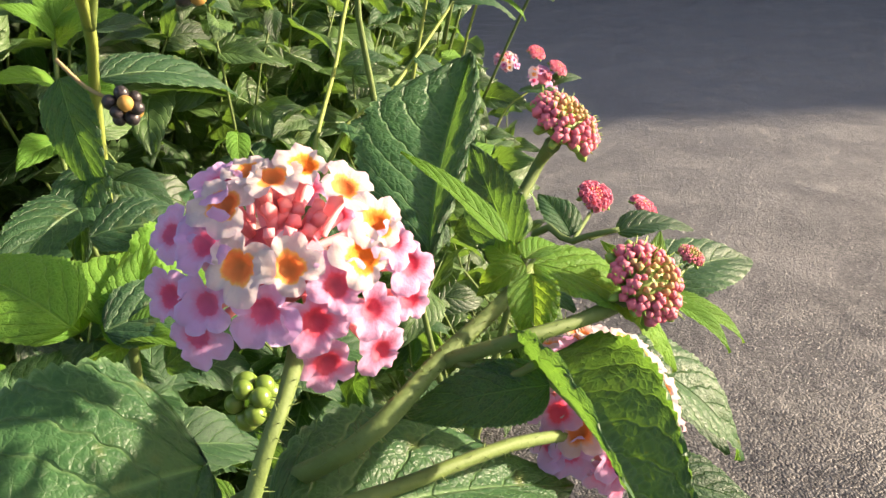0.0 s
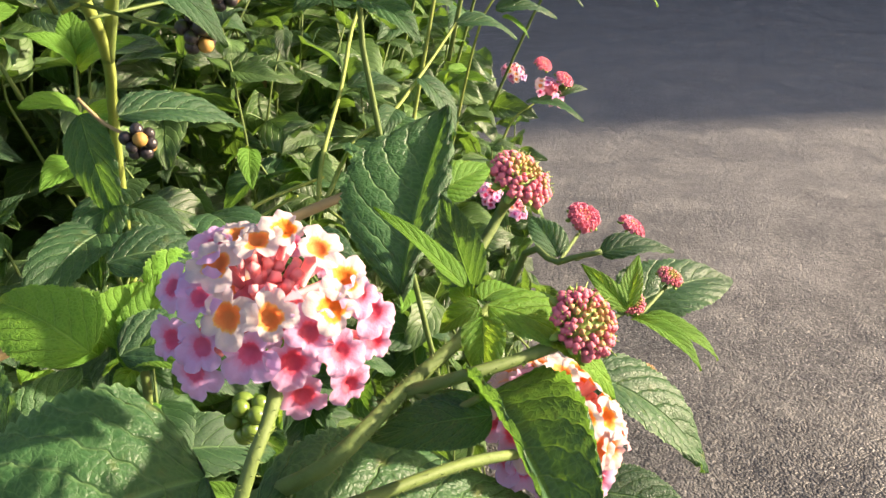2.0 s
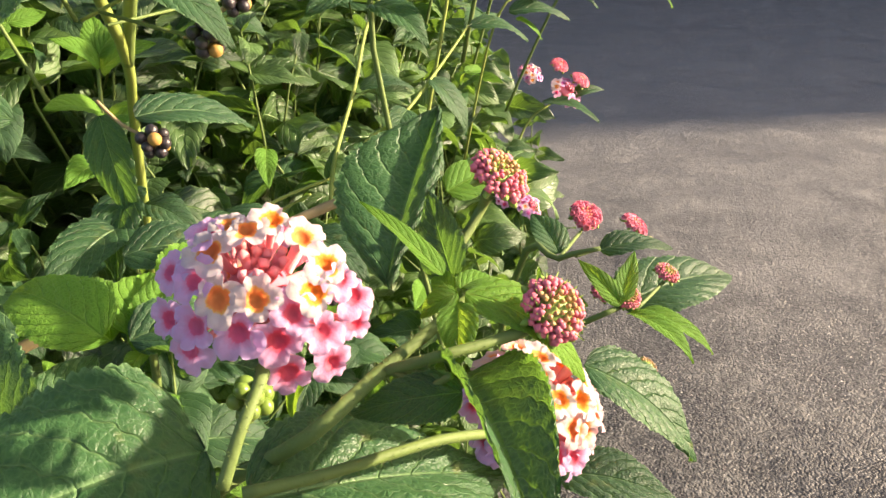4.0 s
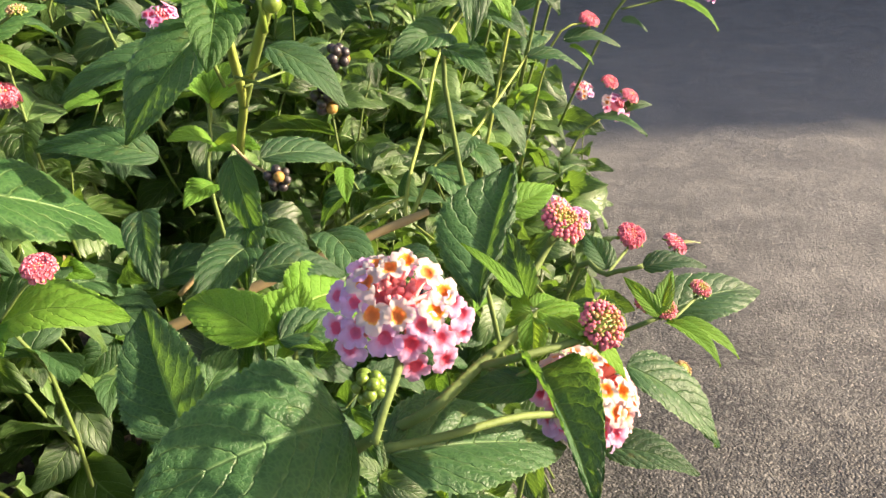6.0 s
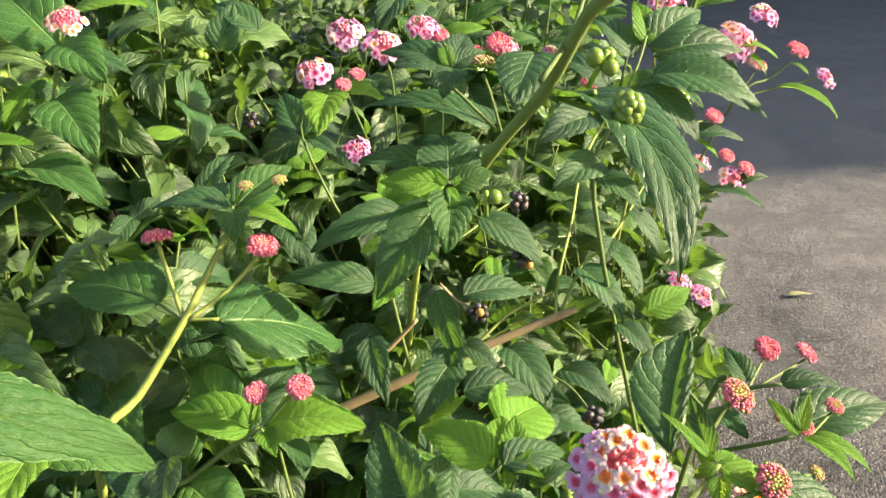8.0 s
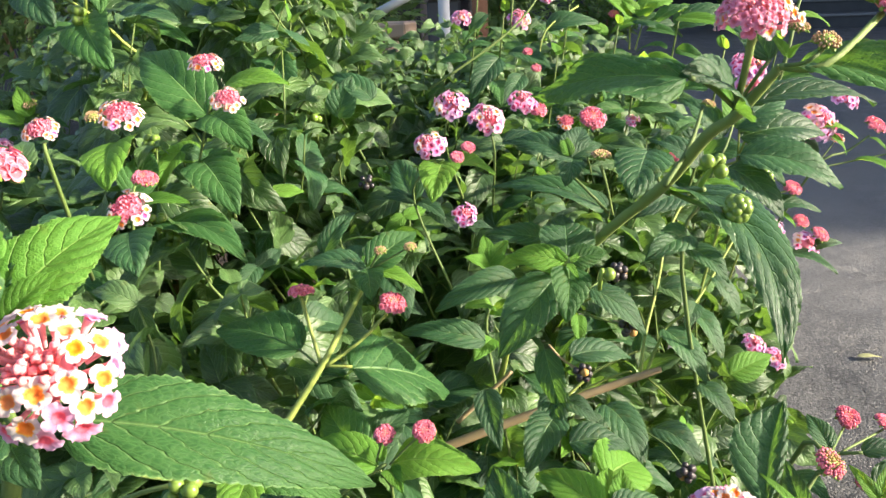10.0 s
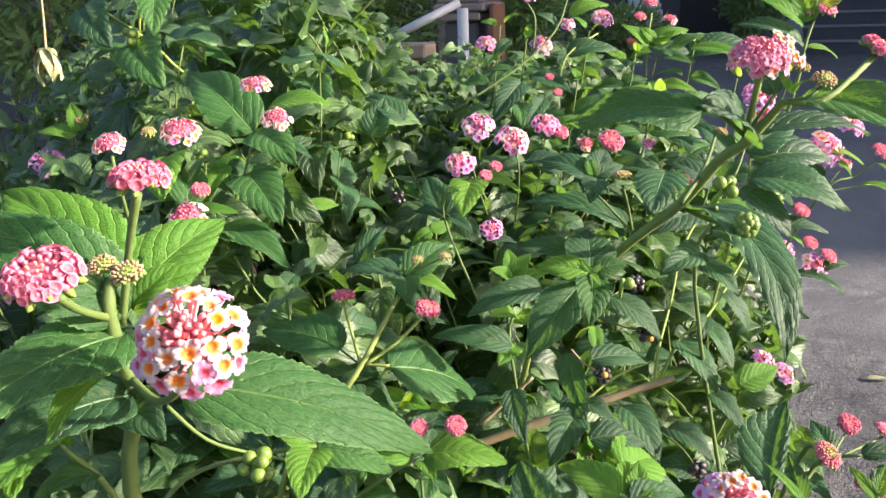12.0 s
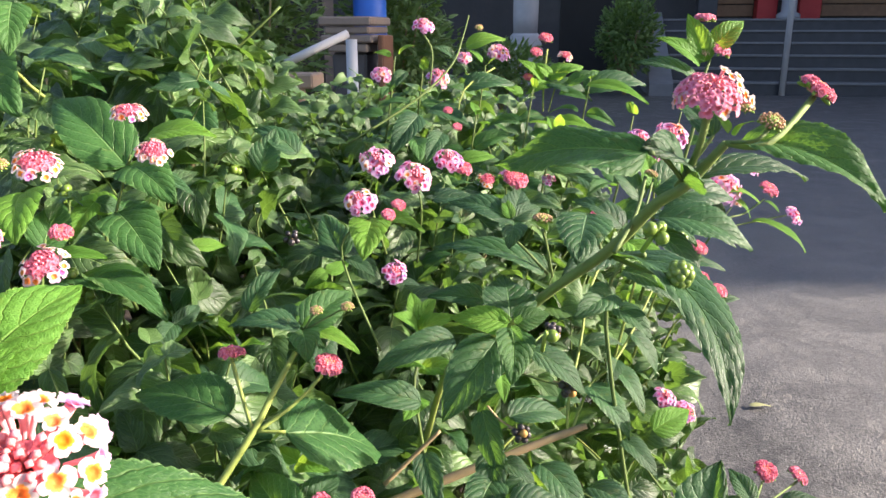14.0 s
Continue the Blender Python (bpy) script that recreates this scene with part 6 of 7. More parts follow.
br = branch((-0.58, 0.44, 0.4), "tall lantana stem with large drooping dark leaves")
stem(br, [(-0.6, 0.44, 0.55), (-0.5513, 0.4678, 0.6636), (-0.5631, 0.4544, 0.7021), (-0.5671, 0.4186, 0.7315), (-0.5968, 0.4149, 0.7505), (-0.6244, 0.4136, 0.7747)], [0.0015, 0.0015, 0.0015, 0.00135, 0.0012, 0.00105], STEM_YELLOW)
stem(br, [(-0.5671, 0.4186, 0.7315), (-0.5555, 0.4189, 0.7876)], 0.001125, STEM_YELLOW)
leaf(br, (-0.5691, 0.4153, 0.7237), (-0.5146, 0.3758, 0.6827), (0.06, -0.76, 0.65), 0.682, 0.125, 17, mid=True)
leaf(br, (-0.6181, 0.4105, 0.7589), (-0.5774, 0.3892, 0.7201), (-0.05, -0.76, 0.65), 0.77, 0.125, 17)
leaf(br, (-0.5854, 0.43, 0.7177), (-0.6141, 0.393, 0.7017), (0.04, -0.37, 0.93), 0.44, 0.175, 17, mid=True)
leaf(br, (-0.5544, 0.4364, 0.7726), (-0.5403, 0.4046, 0.7291), (0.46, -0.69, 0.57), 0.66, 0.125, 17, mid=True)
leaf(br, (-0.5832, 0.4759, 0.7206), (-0.5212, 0.4942, 0.7132), (0.24, -0.3, 0.92), 0.55, 0.2, 17)
leaf(br, (-0.5783, 0.4945, 0.705), (-0.5114, 0.4909, 0.6933), (0.24, -0.3, 0.92), 0.44, 0.2, 17, mid=True)
berries(br, (-0.6081, 0.4107, 0.7493), (0.27, -0.77, 0.59), "black", 0.0045, 6, 61)
berries(br, (-0.5676, 0.4067, 0.7294), (0.27, -0.77, 0.59), "green", 0.005, 4, 62)
stem(br, [(-0.6353, 0.6564, 0.6509), (-0.6114, 0.7443, 0.7253), (-0.5968, 0.8265, 0.7922)], [0.002, 0.0018, 0.0015], WOOD)
stem(br, [(-0.5503, 0.7532, 0.6903), (-0.4959, 0.7514, 0.7302), (-0.4416, 0.7634, 0.7783)], [0.00198, 0.0018, 0.00162])

br = branch((-0.5641, 0.3018, 0.78), "withered lantana twig with a dry brown seed head")
stem(br, [(-0.5700, 0.3120, 0.800), (-0.5655, 0.3050, 0.768), (-0.5630, 0.2990, 0.738), (-0.5620, 0.2960, 0.726)], [0.0010, 0.0008, 0.0008, 0.0011], WOOD)
for k in range(7):
    a = k * 0.9
    tip = Vector((-0.5600 + 0.011 * math.cos(a), 0.2920 + 0.006 * math.sin(a), 0.7040 - 0.004 * (k % 3)))
    v, uv, f = leaf_shape(0.42, 0.16, 20, 3, 12, 0.12, 25 * (-1) ** k, 500 + k)
    base = Vector((-0.5620, 0.2960, 0.7265))
    size = (tip - base).length
    child("dry_leaf", mesh_from("dry_leaf", [Vector(q) * size for q in v], f, DRY, uv), br, frame_of(base, tip - base, (math.cos(a), math.sin(a), 0.2)))

# ---- flower heads in the middle of the bush ----

br = branch((-0.22, 0.48, 0.4), "lantana shoots with clustered pink and white flower heads in the sun")
stem(br, [(-0.25, 0.52, 0.54), (-0.2567, 0.4914, 0.6002), (-0.2516, 0.4933, 0.629)], [0.00108, 0.0009, 0.00081])
stem(br, [(-0.215, 0.5, 0.54), (-0.2005, 0.4529, 0.6025), (-0.2079, 0.4595, 0.6242)], [0.00108, 0.0009, 0.00081])
head(br, "bloom", (-0.25, 0.4934, 0.6361), (0.11, -0.61, 0.79), 0.0160, tint="wkl")
head(br, "bloom", (-0.2079, 0.4605, 0.6285), (0.3, -0.56, 0.77), 0.0164)
head(br, "bloom", (-0.1842, 0.4971, 0.6383), (0.28, -0.47, 0.84), 0.0139, tint="wkl")
head(br, "coral", (-0.1712, 0.4979, 0.6309), (0.28, -0.47, 0.84), 0.0101)
head(br, "bloom", (-0.2316, 0.3727, 0.6252), (0.11, -0.61, 0.79), 0.0126, tint="wkl")
head(br, "coral", (-0.2035, 0.3821, 0.6213), (0.37, -0.44, 0.82), 0.0067, "bud_head")
head(br, "coral", (-0.2062, 0.3602, 0.6186), (0.37, -0.44, 0.82), 0.0067, "bud_head")
stem(br, [(-0.22, 0.38, 0.5), (-0.2503, 0.3825, 0.5748), (-0.2414, 0.3842, 0.6004), (-0.2209, 0.3731, 0.6132)], [0.00108, 0.0009, 0.00081, 0.00072])
leaf(br, (-0.2203, 0.3835, 0.6109), (-0.1842, 0.3892, 0.5989), (0.33, -0.22, 0.92), 0.605, 0.125, 17, young=True)
leaf(br, (-0.2242, 0.3817, 0.6093), (-0.2207, 0.3409, 0.5887), (0.11, -0.61, 0.79), 0.77, 0.125, 17, young=True)
leaf(br, (-0.2504, 0.3833, 0.5768), (-0.2738, 0.4095, 0.6035), (0.03, -0.71, 0.71), 0.66, 0.125, 20)
leaf(br, (-0.2504, 0.3833, 0.5768), (-0.2752, 0.3775, 0.5804), (-0, -0.54, 0.84), 0.66, 0.125, 20)
leaf(br, (-0.2462, 0.3839, 0.5753), (-0.2219, 0.3753, 0.564), (0.37, -0.44, 0.82), 0.55, 0.125, 20)
head(br, "bloom", (-0.2043, 0.3672, 0.5718), (0.3, -0.56, 0.77), 0.0105, tint="kll")
leaf(br, (-0.2166, 0.4049, 0.5504), (-0.1931, 0.4103, 0.5468), (0.33, -0.22, 0.92), 0.55, 0.125, 17)
berries(br, (-0.2998, 0.4028, 0.5849), (0.24, -0.73, 0.64), "black", 0.0034, 6, 71)
berries(br, (-0.408, 0.5296, 0.6176), (0.19, -0.5, 0.85), "green", 0.0042, 8, 72)
head(br, "coral", (-0.1258, 0.5178, 0.6195), (0.3, -0.54, 0.79), 0.0143)
leaf(br, (-0.3092, 0.3314, 0.5461), (-0.2954, 0.3673, 0.5699), (-0, -0.54, 0.84), 0.495, 0.15, 20)
leaf(br, (-0.1785, 0.3904, 0.6254), (-0.1373, 0.3991, 0.617), (0.26, -0.35, 0.9), 0.55, 0.125, 17)
leaf(br, (-0.3204, 0.4787, 0.6426), (-0.3683, 0.4946, 0.6614), (0.06, -0.4, 0.91), 0.55, 0.15, 17)
leaf(br, (-0.3503, 0.4644, 0.6289), (-0.3399, 0.4817, 0.6643), (0.32, -0.64, 0.7), 0.77, 0.1, 17)

br = branch((-0.15, 0.85, 0.45), "far lantana shoots with pink flower heads and bright leaves")
head(br, "bloom", (-0.2613, 0.7611, 0.7555), (0.25, -0.53, 0.81), 0.0133, tint="pkl")
head(br, "bloom", (-0.1804, 0.8545, 0.7221), (0.25, -0.53, 0.81), 0.0148)
head(br, "bloom", (-0.2228, 0.8384, 0.7163), (0.25, -0.53, 0.81), 0.0104)
head(br, "bloom", (-0.2465, 0.7786, 0.6931), (0.25, -0.53, 0.81), 0.0163, tint="pkl")
head(br, "bloom", (-0.3132, 0.758, 0.6986), (0.25, -0.53, 0.81), 0.0133, tint="pkl")
leaf(br, (-0.1076, 0.8409, 0.6828), (-0.1411, 0.8261, 0.6706), (0.01, -0.61, 0.79), 0.5, 0.12, 18, young=True)
leaf(br, (-0.103, 0.8438, 0.6898), (-0.0843, 0.8464, 0.7055), (0.32, -0.63, 0.71), 0.6, 0.12, 18, young=True)
leaf(br, (-0.1103, 0.8435, 0.6933), (-0.1327, 0.8442, 0.7094), (-0.08, -0.7, 0.71), 0.6, 0.12, 18, young=True)
leaf(br, (-0.0983, 0.8344, 0.6727), (-0.0623, 0.8228, 0.6649), (0.3, -0.55, 0.78), 0.55, 0.12, 18, mid=True)
leaf(br, (-0.0877, 0.8134, 0.6848), (-0.0501, 0.8245, 0.6998), (0.2, -0.57, 0.79), 0.5, 0.12, 18, mid=True)
leaf(br, (-0.0635, 0.7763, 0.6876), (0.0079, 0.7621, 0.6672), (0.18, -0.46, 0.87), 0.34, 0.12, 18, young=True)
leaf(br, (-0.1186, 0.8278, 0.6442), (-0.1566, 0.8073, 0.6335), (0.11, -0.6, 0.8), 0.5, 0.12, 18, mid=True)
leaf(br, (-0.1, 0.8189, 0.6384), (-0.0535, 0.8144, 0.6306), (0.2, -0.57, 0.79), 0.5, 0.12, 18, young=True)
leaf(br, (-0.1442, 0.82, 0.6696), (-0.1769, 0.8182, 0.6835), (0.01, -0.61, 0.79), 0.5, 0.12, 18, young=True)
leaf(br, (-0.1306, 0.7992, 0.6258), (-0.0977, 0.7808, 0.6149), (0.22, -0.66, 0.72), 0.55, 0.12, 18, mid=True)
head(br, "coral", (-0.119, 0.8591, 0.7406), (0.25, -0.53, 0.81), 0.0111)
head(br, "half", (-0.0931, 0.8606, 0.7188), (0.25, -0.53, 0.81), 0.0095)
head(br, "coral", (-0.1304, 0.8496, 0.7234), (0.25, -0.53, 0.81), 0.0096)
head(br, "coral", (-0.2008, 0.6469, 0.6496), (0.25, -0.53, 0.81), 0.0067)
head(br, "half", (-0.1615, 0.6, 0.6016), (0.25, -0.53, 0.81), 0.0102)
head(br, "bloom", (-0.1359, 0.6094, 0.6043), (0.25, -0.53, 0.81), 0.0141)
head(br, "bloom", (-0.1031, 0.7025, 0.5849), (0.25, -0.53, 0.81), 0.0089)
head(br, "coral", (-0.1387, 0.8365, 0.6921), (0.25, -0.53, 0.81), 0.0081)
head(br, "bloom", (-0.01, 0.3462, 0.6834), (0.25, -0.53, 0.81), 0.0115, tint="pkl")
head(br, "bloom", (-0.0306, 0.3387, 0.6815), (0.25, -0.53, 0.81), 0.0089, tint="pkl")
head(br, "coral", (-0.2185, 0.6895, 0.6628), (0.25, -0.53, 0.81), 0.0067)
head(br, "young", (-0.2176, 0.9409, 0.7538), (0.25, -0.53, 0.81), 0.0074)
head(br, "coral", (-0.05, 0.501, 0.5903), (0.25, -0.53, 0.81), 0.0089)
stem(br, [(-0.3382, 0.691, 0.6213), (-0.2643, 0.7433, 0.6714), (-0.2287, 0.7792, 0.7103), (-0.2192, 0.8045, 0.7438), (-0.214, 0.8141, 0.7677)], [0.00149, 0.00139, 0.00129, 0.00099, 0.00089])
stem(br, [(-0.2539, 0.762, 0.6838), (-0.2513, 0.7654, 0.7249), (-0.2606, 0.758, 0.7455)], 0.00126)
stem(br, [(-0.22, 0.7572, 0.6352), (-0.213, 0.7742, 0.6792), (-0.1815, 0.826, 0.7039)], 0.00105, STEM_YELLOW)
stem(br, [(-0.1183, 0.8292, 0.6494), (-0.1191, 0.8428, 0.6915), (-0.1167, 0.8552, 0.7265)], 0.0012, STEM_YELLOW)
stem(br, [(-0.1113, 0.8315, 0.6492), (-0.1032, 0.8457, 0.684), (-0.0947, 0.8577, 0.7118)], 0.0009, STEM_YELLOW)
leaf(br, (-0.2148, 0.8014, 0.73), (-0.1675, 0.8202, 0.7389), (0.3, -0.51, 0.8), 0.55, 0.125, 20, young=True)
leaf(br, (-0.2276, 0.7927, 0.7166), (-0.256, 0.788, 0.7312), (0.3, -0.51, 0.8), 0.55, 0.125, 20)
leaf(br, (-0.2799, 0.7483, 0.7022), (-0.2984, 0.7345, 0.6792), (0.3, -0.51, 0.8), 0.55, 0.125, 20)
leaf(br, (-0.2149, 0.7855, 0.6819), (-0.1534, 0.8066, 0.6835), (0.3, -0.51, 0.8), 0.55, 0.125, 20)
leaf(br, (-0.121, 0.8411, 0.6881), (-0.1542, 0.8384, 0.7136), (0.3, -0.51, 0.8), 0.55, 0.125, 20, young=True)
leaf(br, (-0.1142, 0.8444, 0.6914), (-0.0697, 0.8635, 0.704), (0.3, -0.51, 0.8), 0.55, 0.125, 20, young=True)
leaf(br, (-0.1172, 0.8411, 0.6844), (-0.0562, 0.854, 0.6616), (0.3, -0.51, 0.8), 0.55, 0.125, 20)
leaf(br, (-0.2585, 0.7172, 0.6533), (-0.2831, 0.6729, 0.6111), (0.3, -0.51, 0.8), 0.55, 0.125, 20)
leaf(br, (-0.2479, 0.7335, 0.6585), (-0.1968, 0.7223, 0.6395), (0.3, -0.51, 0.8), 0.55, 0.125, 20)
leaf(br, (-0.2231, 0.6797, 0.6377), (-0.2356, 0.6442, 0.6099), (0.3, -0.51, 0.8), 0.55, 0.125, 20)
leaf(br, (-0.1982, 0.6354, 0.6122), (-0.1595, 0.6499, 0.617), (0.3, -0.51, 0.8), 0.55, 0.125, 20, young=True)
leaf(br, (-0.0677, 0.8549, 0.676), (0.0123, 0.8832, 0.6806), (0.3, -0.51, 0.8), 0.55, 0.125, 20)

# ---- shoots that stand up along the far side of the bush ----
rnd = random.Random(77)
for x, y, top in ((-0.27, 0.80, 0.700), (-0.20, 0.88, 0.705), (-0.13, 0.80, 0.680), (-0.06, 0.84, 0.690), (-0.01, 0.74, 0.655), (-0.10, 0.70, 0.640), (-0.19, 0.72, 0.655), (0.05, 0.80, 0.655), (-0.33, 0.90, 0.715)):
    br = branch((x, y, top - 0.24), "upright lantana shoot with paired green leaves behind the flowers")
    foot, tip = Vector((x - 0.05, y + 0.02, top - 0.24)), Vector((x, y, top))
    stem(br, [foot, foot.lerp(tip, 0.5) + Vector((0.006, 0, 0)), tip], [0.0018, 0.0015, 0.0009])
    turn = rnd.uniform(0, 6.28)
    for pair in range(5):
        at = tip.lerp(foot, pair * 0.17)
        size = (0.030, 0.050, 0.062, 0.068, 0.066)[pair] * rnd.uniform(0.85, 1.15)
        for sgn in (0, math.pi):
            a = turn + pair * 1.57 + sgn + rnd.gauss(0, 0.25)
            way = Vector((math.cos(a), math.sin(a), rnd.gauss(0.45 if pair == 0 else -0.15, 0.22))).normalized()
            leaf(br, at + way * 0.006, at + way * size, (rnd.gauss(0.15, 0.2), rnd.gauss(-0.45, 0.25), 0.85), rnd.uniform(0.50, 0.62), rnd.uniform(0.08, 0.18), rnd.uniform(14, 34), young=pair == 0, mid=pair < 3)

# ---- leafy shoot at the edge of the pavement ----

br = branch((0, 0.4, 0.3), "leafy lantana shoot with dark leaves at the edge of the pavement")
stem(br, [(0, 0.4, 0.3), (-0.042, 0.394, 0.5259), (-0.0305, 0.4149, 0.5777), (-0.0151, 0.4425, 0.612), (-0.0093, 0.4614, 0.6298)], [0.0018, 0.00162, 0.00135, 0.00108, 0.0009])
leaf(br, (-0.0044, 0.4335, 0.6074), (0.0673, 0.4281, 0.5854), (0.31, -0.49, 0.82), 0.605, 0.15, 20)
leaf(br, (-0.0125, 0.428, 0.5989), (0.0268, 0.4077, 0.5648), (0.31, -0.49, 0.82), 0.605, 0.15, 20)
leaf(br, (-0.0173, 0.4543, 0.6166), (-0.053, 0.4734, 0.6435), (0.31, -0.49, 0.82), 0.605, 0.15, 20)
leaf(br, (-0.0079, 0.4596, 0.623), (0.0301, 0.5004, 0.6411), (0.31, -0.49, 0.82), 0.605, 0.15, 20)
leaf(br, (-0.034, 0.4012, 0.6065), (-0.0726, 0.4156, 0.6224), (0.31, -0.49, 0.82), 0.605, 0.15, 20)
leaf(br, (-0.0299, 0.3991, 0.5959), (-0.0017, 0.3764, 0.5657), (0.31, -0.49, 0.82), 0.605, 0.15, 20, young=True)
leaf(br, (-0.044, 0.3917, 0.5879), (-0.0776, 0.3551, 0.5781), (0.31, -0.49, 0.82), 0.605, 0.15, 20)
leaf(br, (-0.009, 0.46, 0.6253), (-0.019, 0.4875, 0.6518), (0.31, -0.49, 0.82), 0.605, 0.15, 20, young=True)
leaf(br, (-0.0039, 0.4587, 0.6162), (0.0606, 0.49, 0.6122), (0.31, -0.49, 0.82), 0.605, 0.15, 20)
leaf(br, (-0.0318, 0.3915, 0.5749), (0.0091, 0.3766, 0.5552), (0.31, -0.49, 0.82), 0.605, 0.15, 20)
leaf(br, (-0.0377, 0.384, 0.5583), (-0.0675, 0.349, 0.5493), (0.31, -0.49, 0.82), 0.605, 0.15, 20)
leaf(br, (-0.0392, 0.3807, 0.5499), (-0.0095, 0.3625, 0.5313), (0.31, -0.49, 0.82), 0.605, 0.15, 20)

# ---- sunlit young leaves higher in the bush ----

br = branch((-0.16, 0.36, 0.3), "lantana shoot with bright sunlit young leaves")
stem(br, [(-0.16, 0.36, 0.3), (-0.1861, 0.3601, 0.4597), (-0.1893, 0.3758, 0.4946), (-0.1924, 0.3891, 0.5241)], [0.00144, 0.00126, 0.00108, 0.0009])
leaf(br, (-0.1909, 0.3867, 0.5187), (-0.2076, 0.3719, 0.5353), (0.26, -0.43, 0.86), 0.638, 0.125, 20, young=True)
leaf(br, (-0.19, 0.3855, 0.516), (-0.1601, 0.3923, 0.5294), (0.26, -0.43, 0.86), 0.638, 0.125, 20, young=True)
leaf(br, (-0.1843, 0.3661, 0.4971), (-0.1986, 0.3374, 0.507), (0.26, -0.43, 0.86), 0.638, 0.125, 20, young=True)
leaf(br, (-0.1837, 0.3649, 0.4944), (-0.1486, 0.3553, 0.4957), (0.26, -0.43, 0.86), 0.638, 0.125, 20, young=True)
leaf(br, (-0.1824, 0.3555, 0.4735), (-0.1878, 0.3212, 0.4708), (0.26, -0.43, 0.86), 0.638, 0.125, 20, young=True)
leaf(br, (-0.1919, 0.3892, 0.5241), (-0.2006, 0.4079, 0.5416), (0.26, -0.43, 0.86), 0.638, 0.125, 20, young=True)
leaf(br, (-0.1918, 0.3885, 0.5228), (-0.1795, 0.4071, 0.5388), (0.26, -0.43, 0.86), 0.638, 0.125, 20, young=True)


# ---- the body of the bush ----
bush = thing("lantana_bush", (-0.45, 0.75, 0), "dense green lantana bush beside the pavement", "bush")


def edge_x(y):
    """Where the bush ends towards the pavement."""
    return float(np.interp(y, (-0.3, 0.1, 0.3, 0.5, 0.7, 0.9, 1.2, 1.6, 2.0), (-0.16, -0.10, -0.02, 0.02, 0.09, 0.10, 0.03, -0.12, -0.3)))


def top_z(x, y):
    """The height of the leafy surface of the bush."""
    z = float(np.interp(y, (-0.4, 0.0, 0.15, 0.25, 0.4, 0.55, 0.7, 1.0, 1.4, 1.9), (0.36, 0.36, 0.37, 0.42, 0.53, 0.585, 0.615, 0.65, 0.66, 0.60)))
    left = math.degrees(math.atan2(-x - 0.07, y + 0.18))
    z += 0.19 * min(1.0, max(0.0, (left - 20) / 7)) * min(1.0, max(0.0, (y + 0.05) / 0.25))
    z -= 0.20 * min(1.0, max(0.0, (left - 39) / 6)) * min(1.0, max(0.0, (y - 0.3) / 0.2))
    # a hollow round the woody stem
    z -= 0.085 * math.exp(-((y - 0.40) / 0.09) ** 2) * (1.0 if -0.24 < x < 0.0 else 0.4)
    z -= 0.08 * math.exp(-((x + 0.32) / 0.11) ** 2 - ((y - 0.31) / 0.11) ** 2)
    inside = edge_x(y) - x
    z *= 0.45 + 0.55 * min(1.0, max(0.0, inside / 0.22)) ** 0.7
    return z + 0.035 * noise.noise(Vector((x * 5, y * 5, 3.0)))


def fill_leaves(cols, rows):
    out = []
    for k in range(8):
        rr = random.Random(90 + k)
        v, uv, f = leaf_shape(rr.uniform(0.56, 0.76), rr.uniform(0.05, 0.28), rr.uniform(6, 32), cols, rows, 0.06, rr.uniform(-18, 18), 90 + k, sweep=rr.uniform(-0.06, 0.06))
        out.append((np.array(v), uv, f))
    return out


FILL, FILL_FAR, FILL_NEAR = fill_leaves(3, 12), fill_leaves(2, 6), fill_leaves(5, 45)
FILL_MESH = [mesh_from("leaf", v, f, LEAF, uv) for v, uv, f in FILL_NEAR]
FILL_YOUNG = [mesh_from("leaf", v, f, LEAF_YOUNG, uv) for v, uv, f in FILL_NEAR[:3]]


def leaf_pose(p, rnd, heading, size):
    lift = rnd.gauss(-0.28, 0.42)
    ahead = Vector((math.cos(heading) * math.cos(lift), math.sin(heading) * math.cos(lift), math.sin(lift)))
    up = Vector((rnd.gauss(0.05, 0.55), rnd.gauss(-0.35, 0.5), 0.85))
    return frame_of(p, ahead, up) @ Matrix.Scale(size, 4)


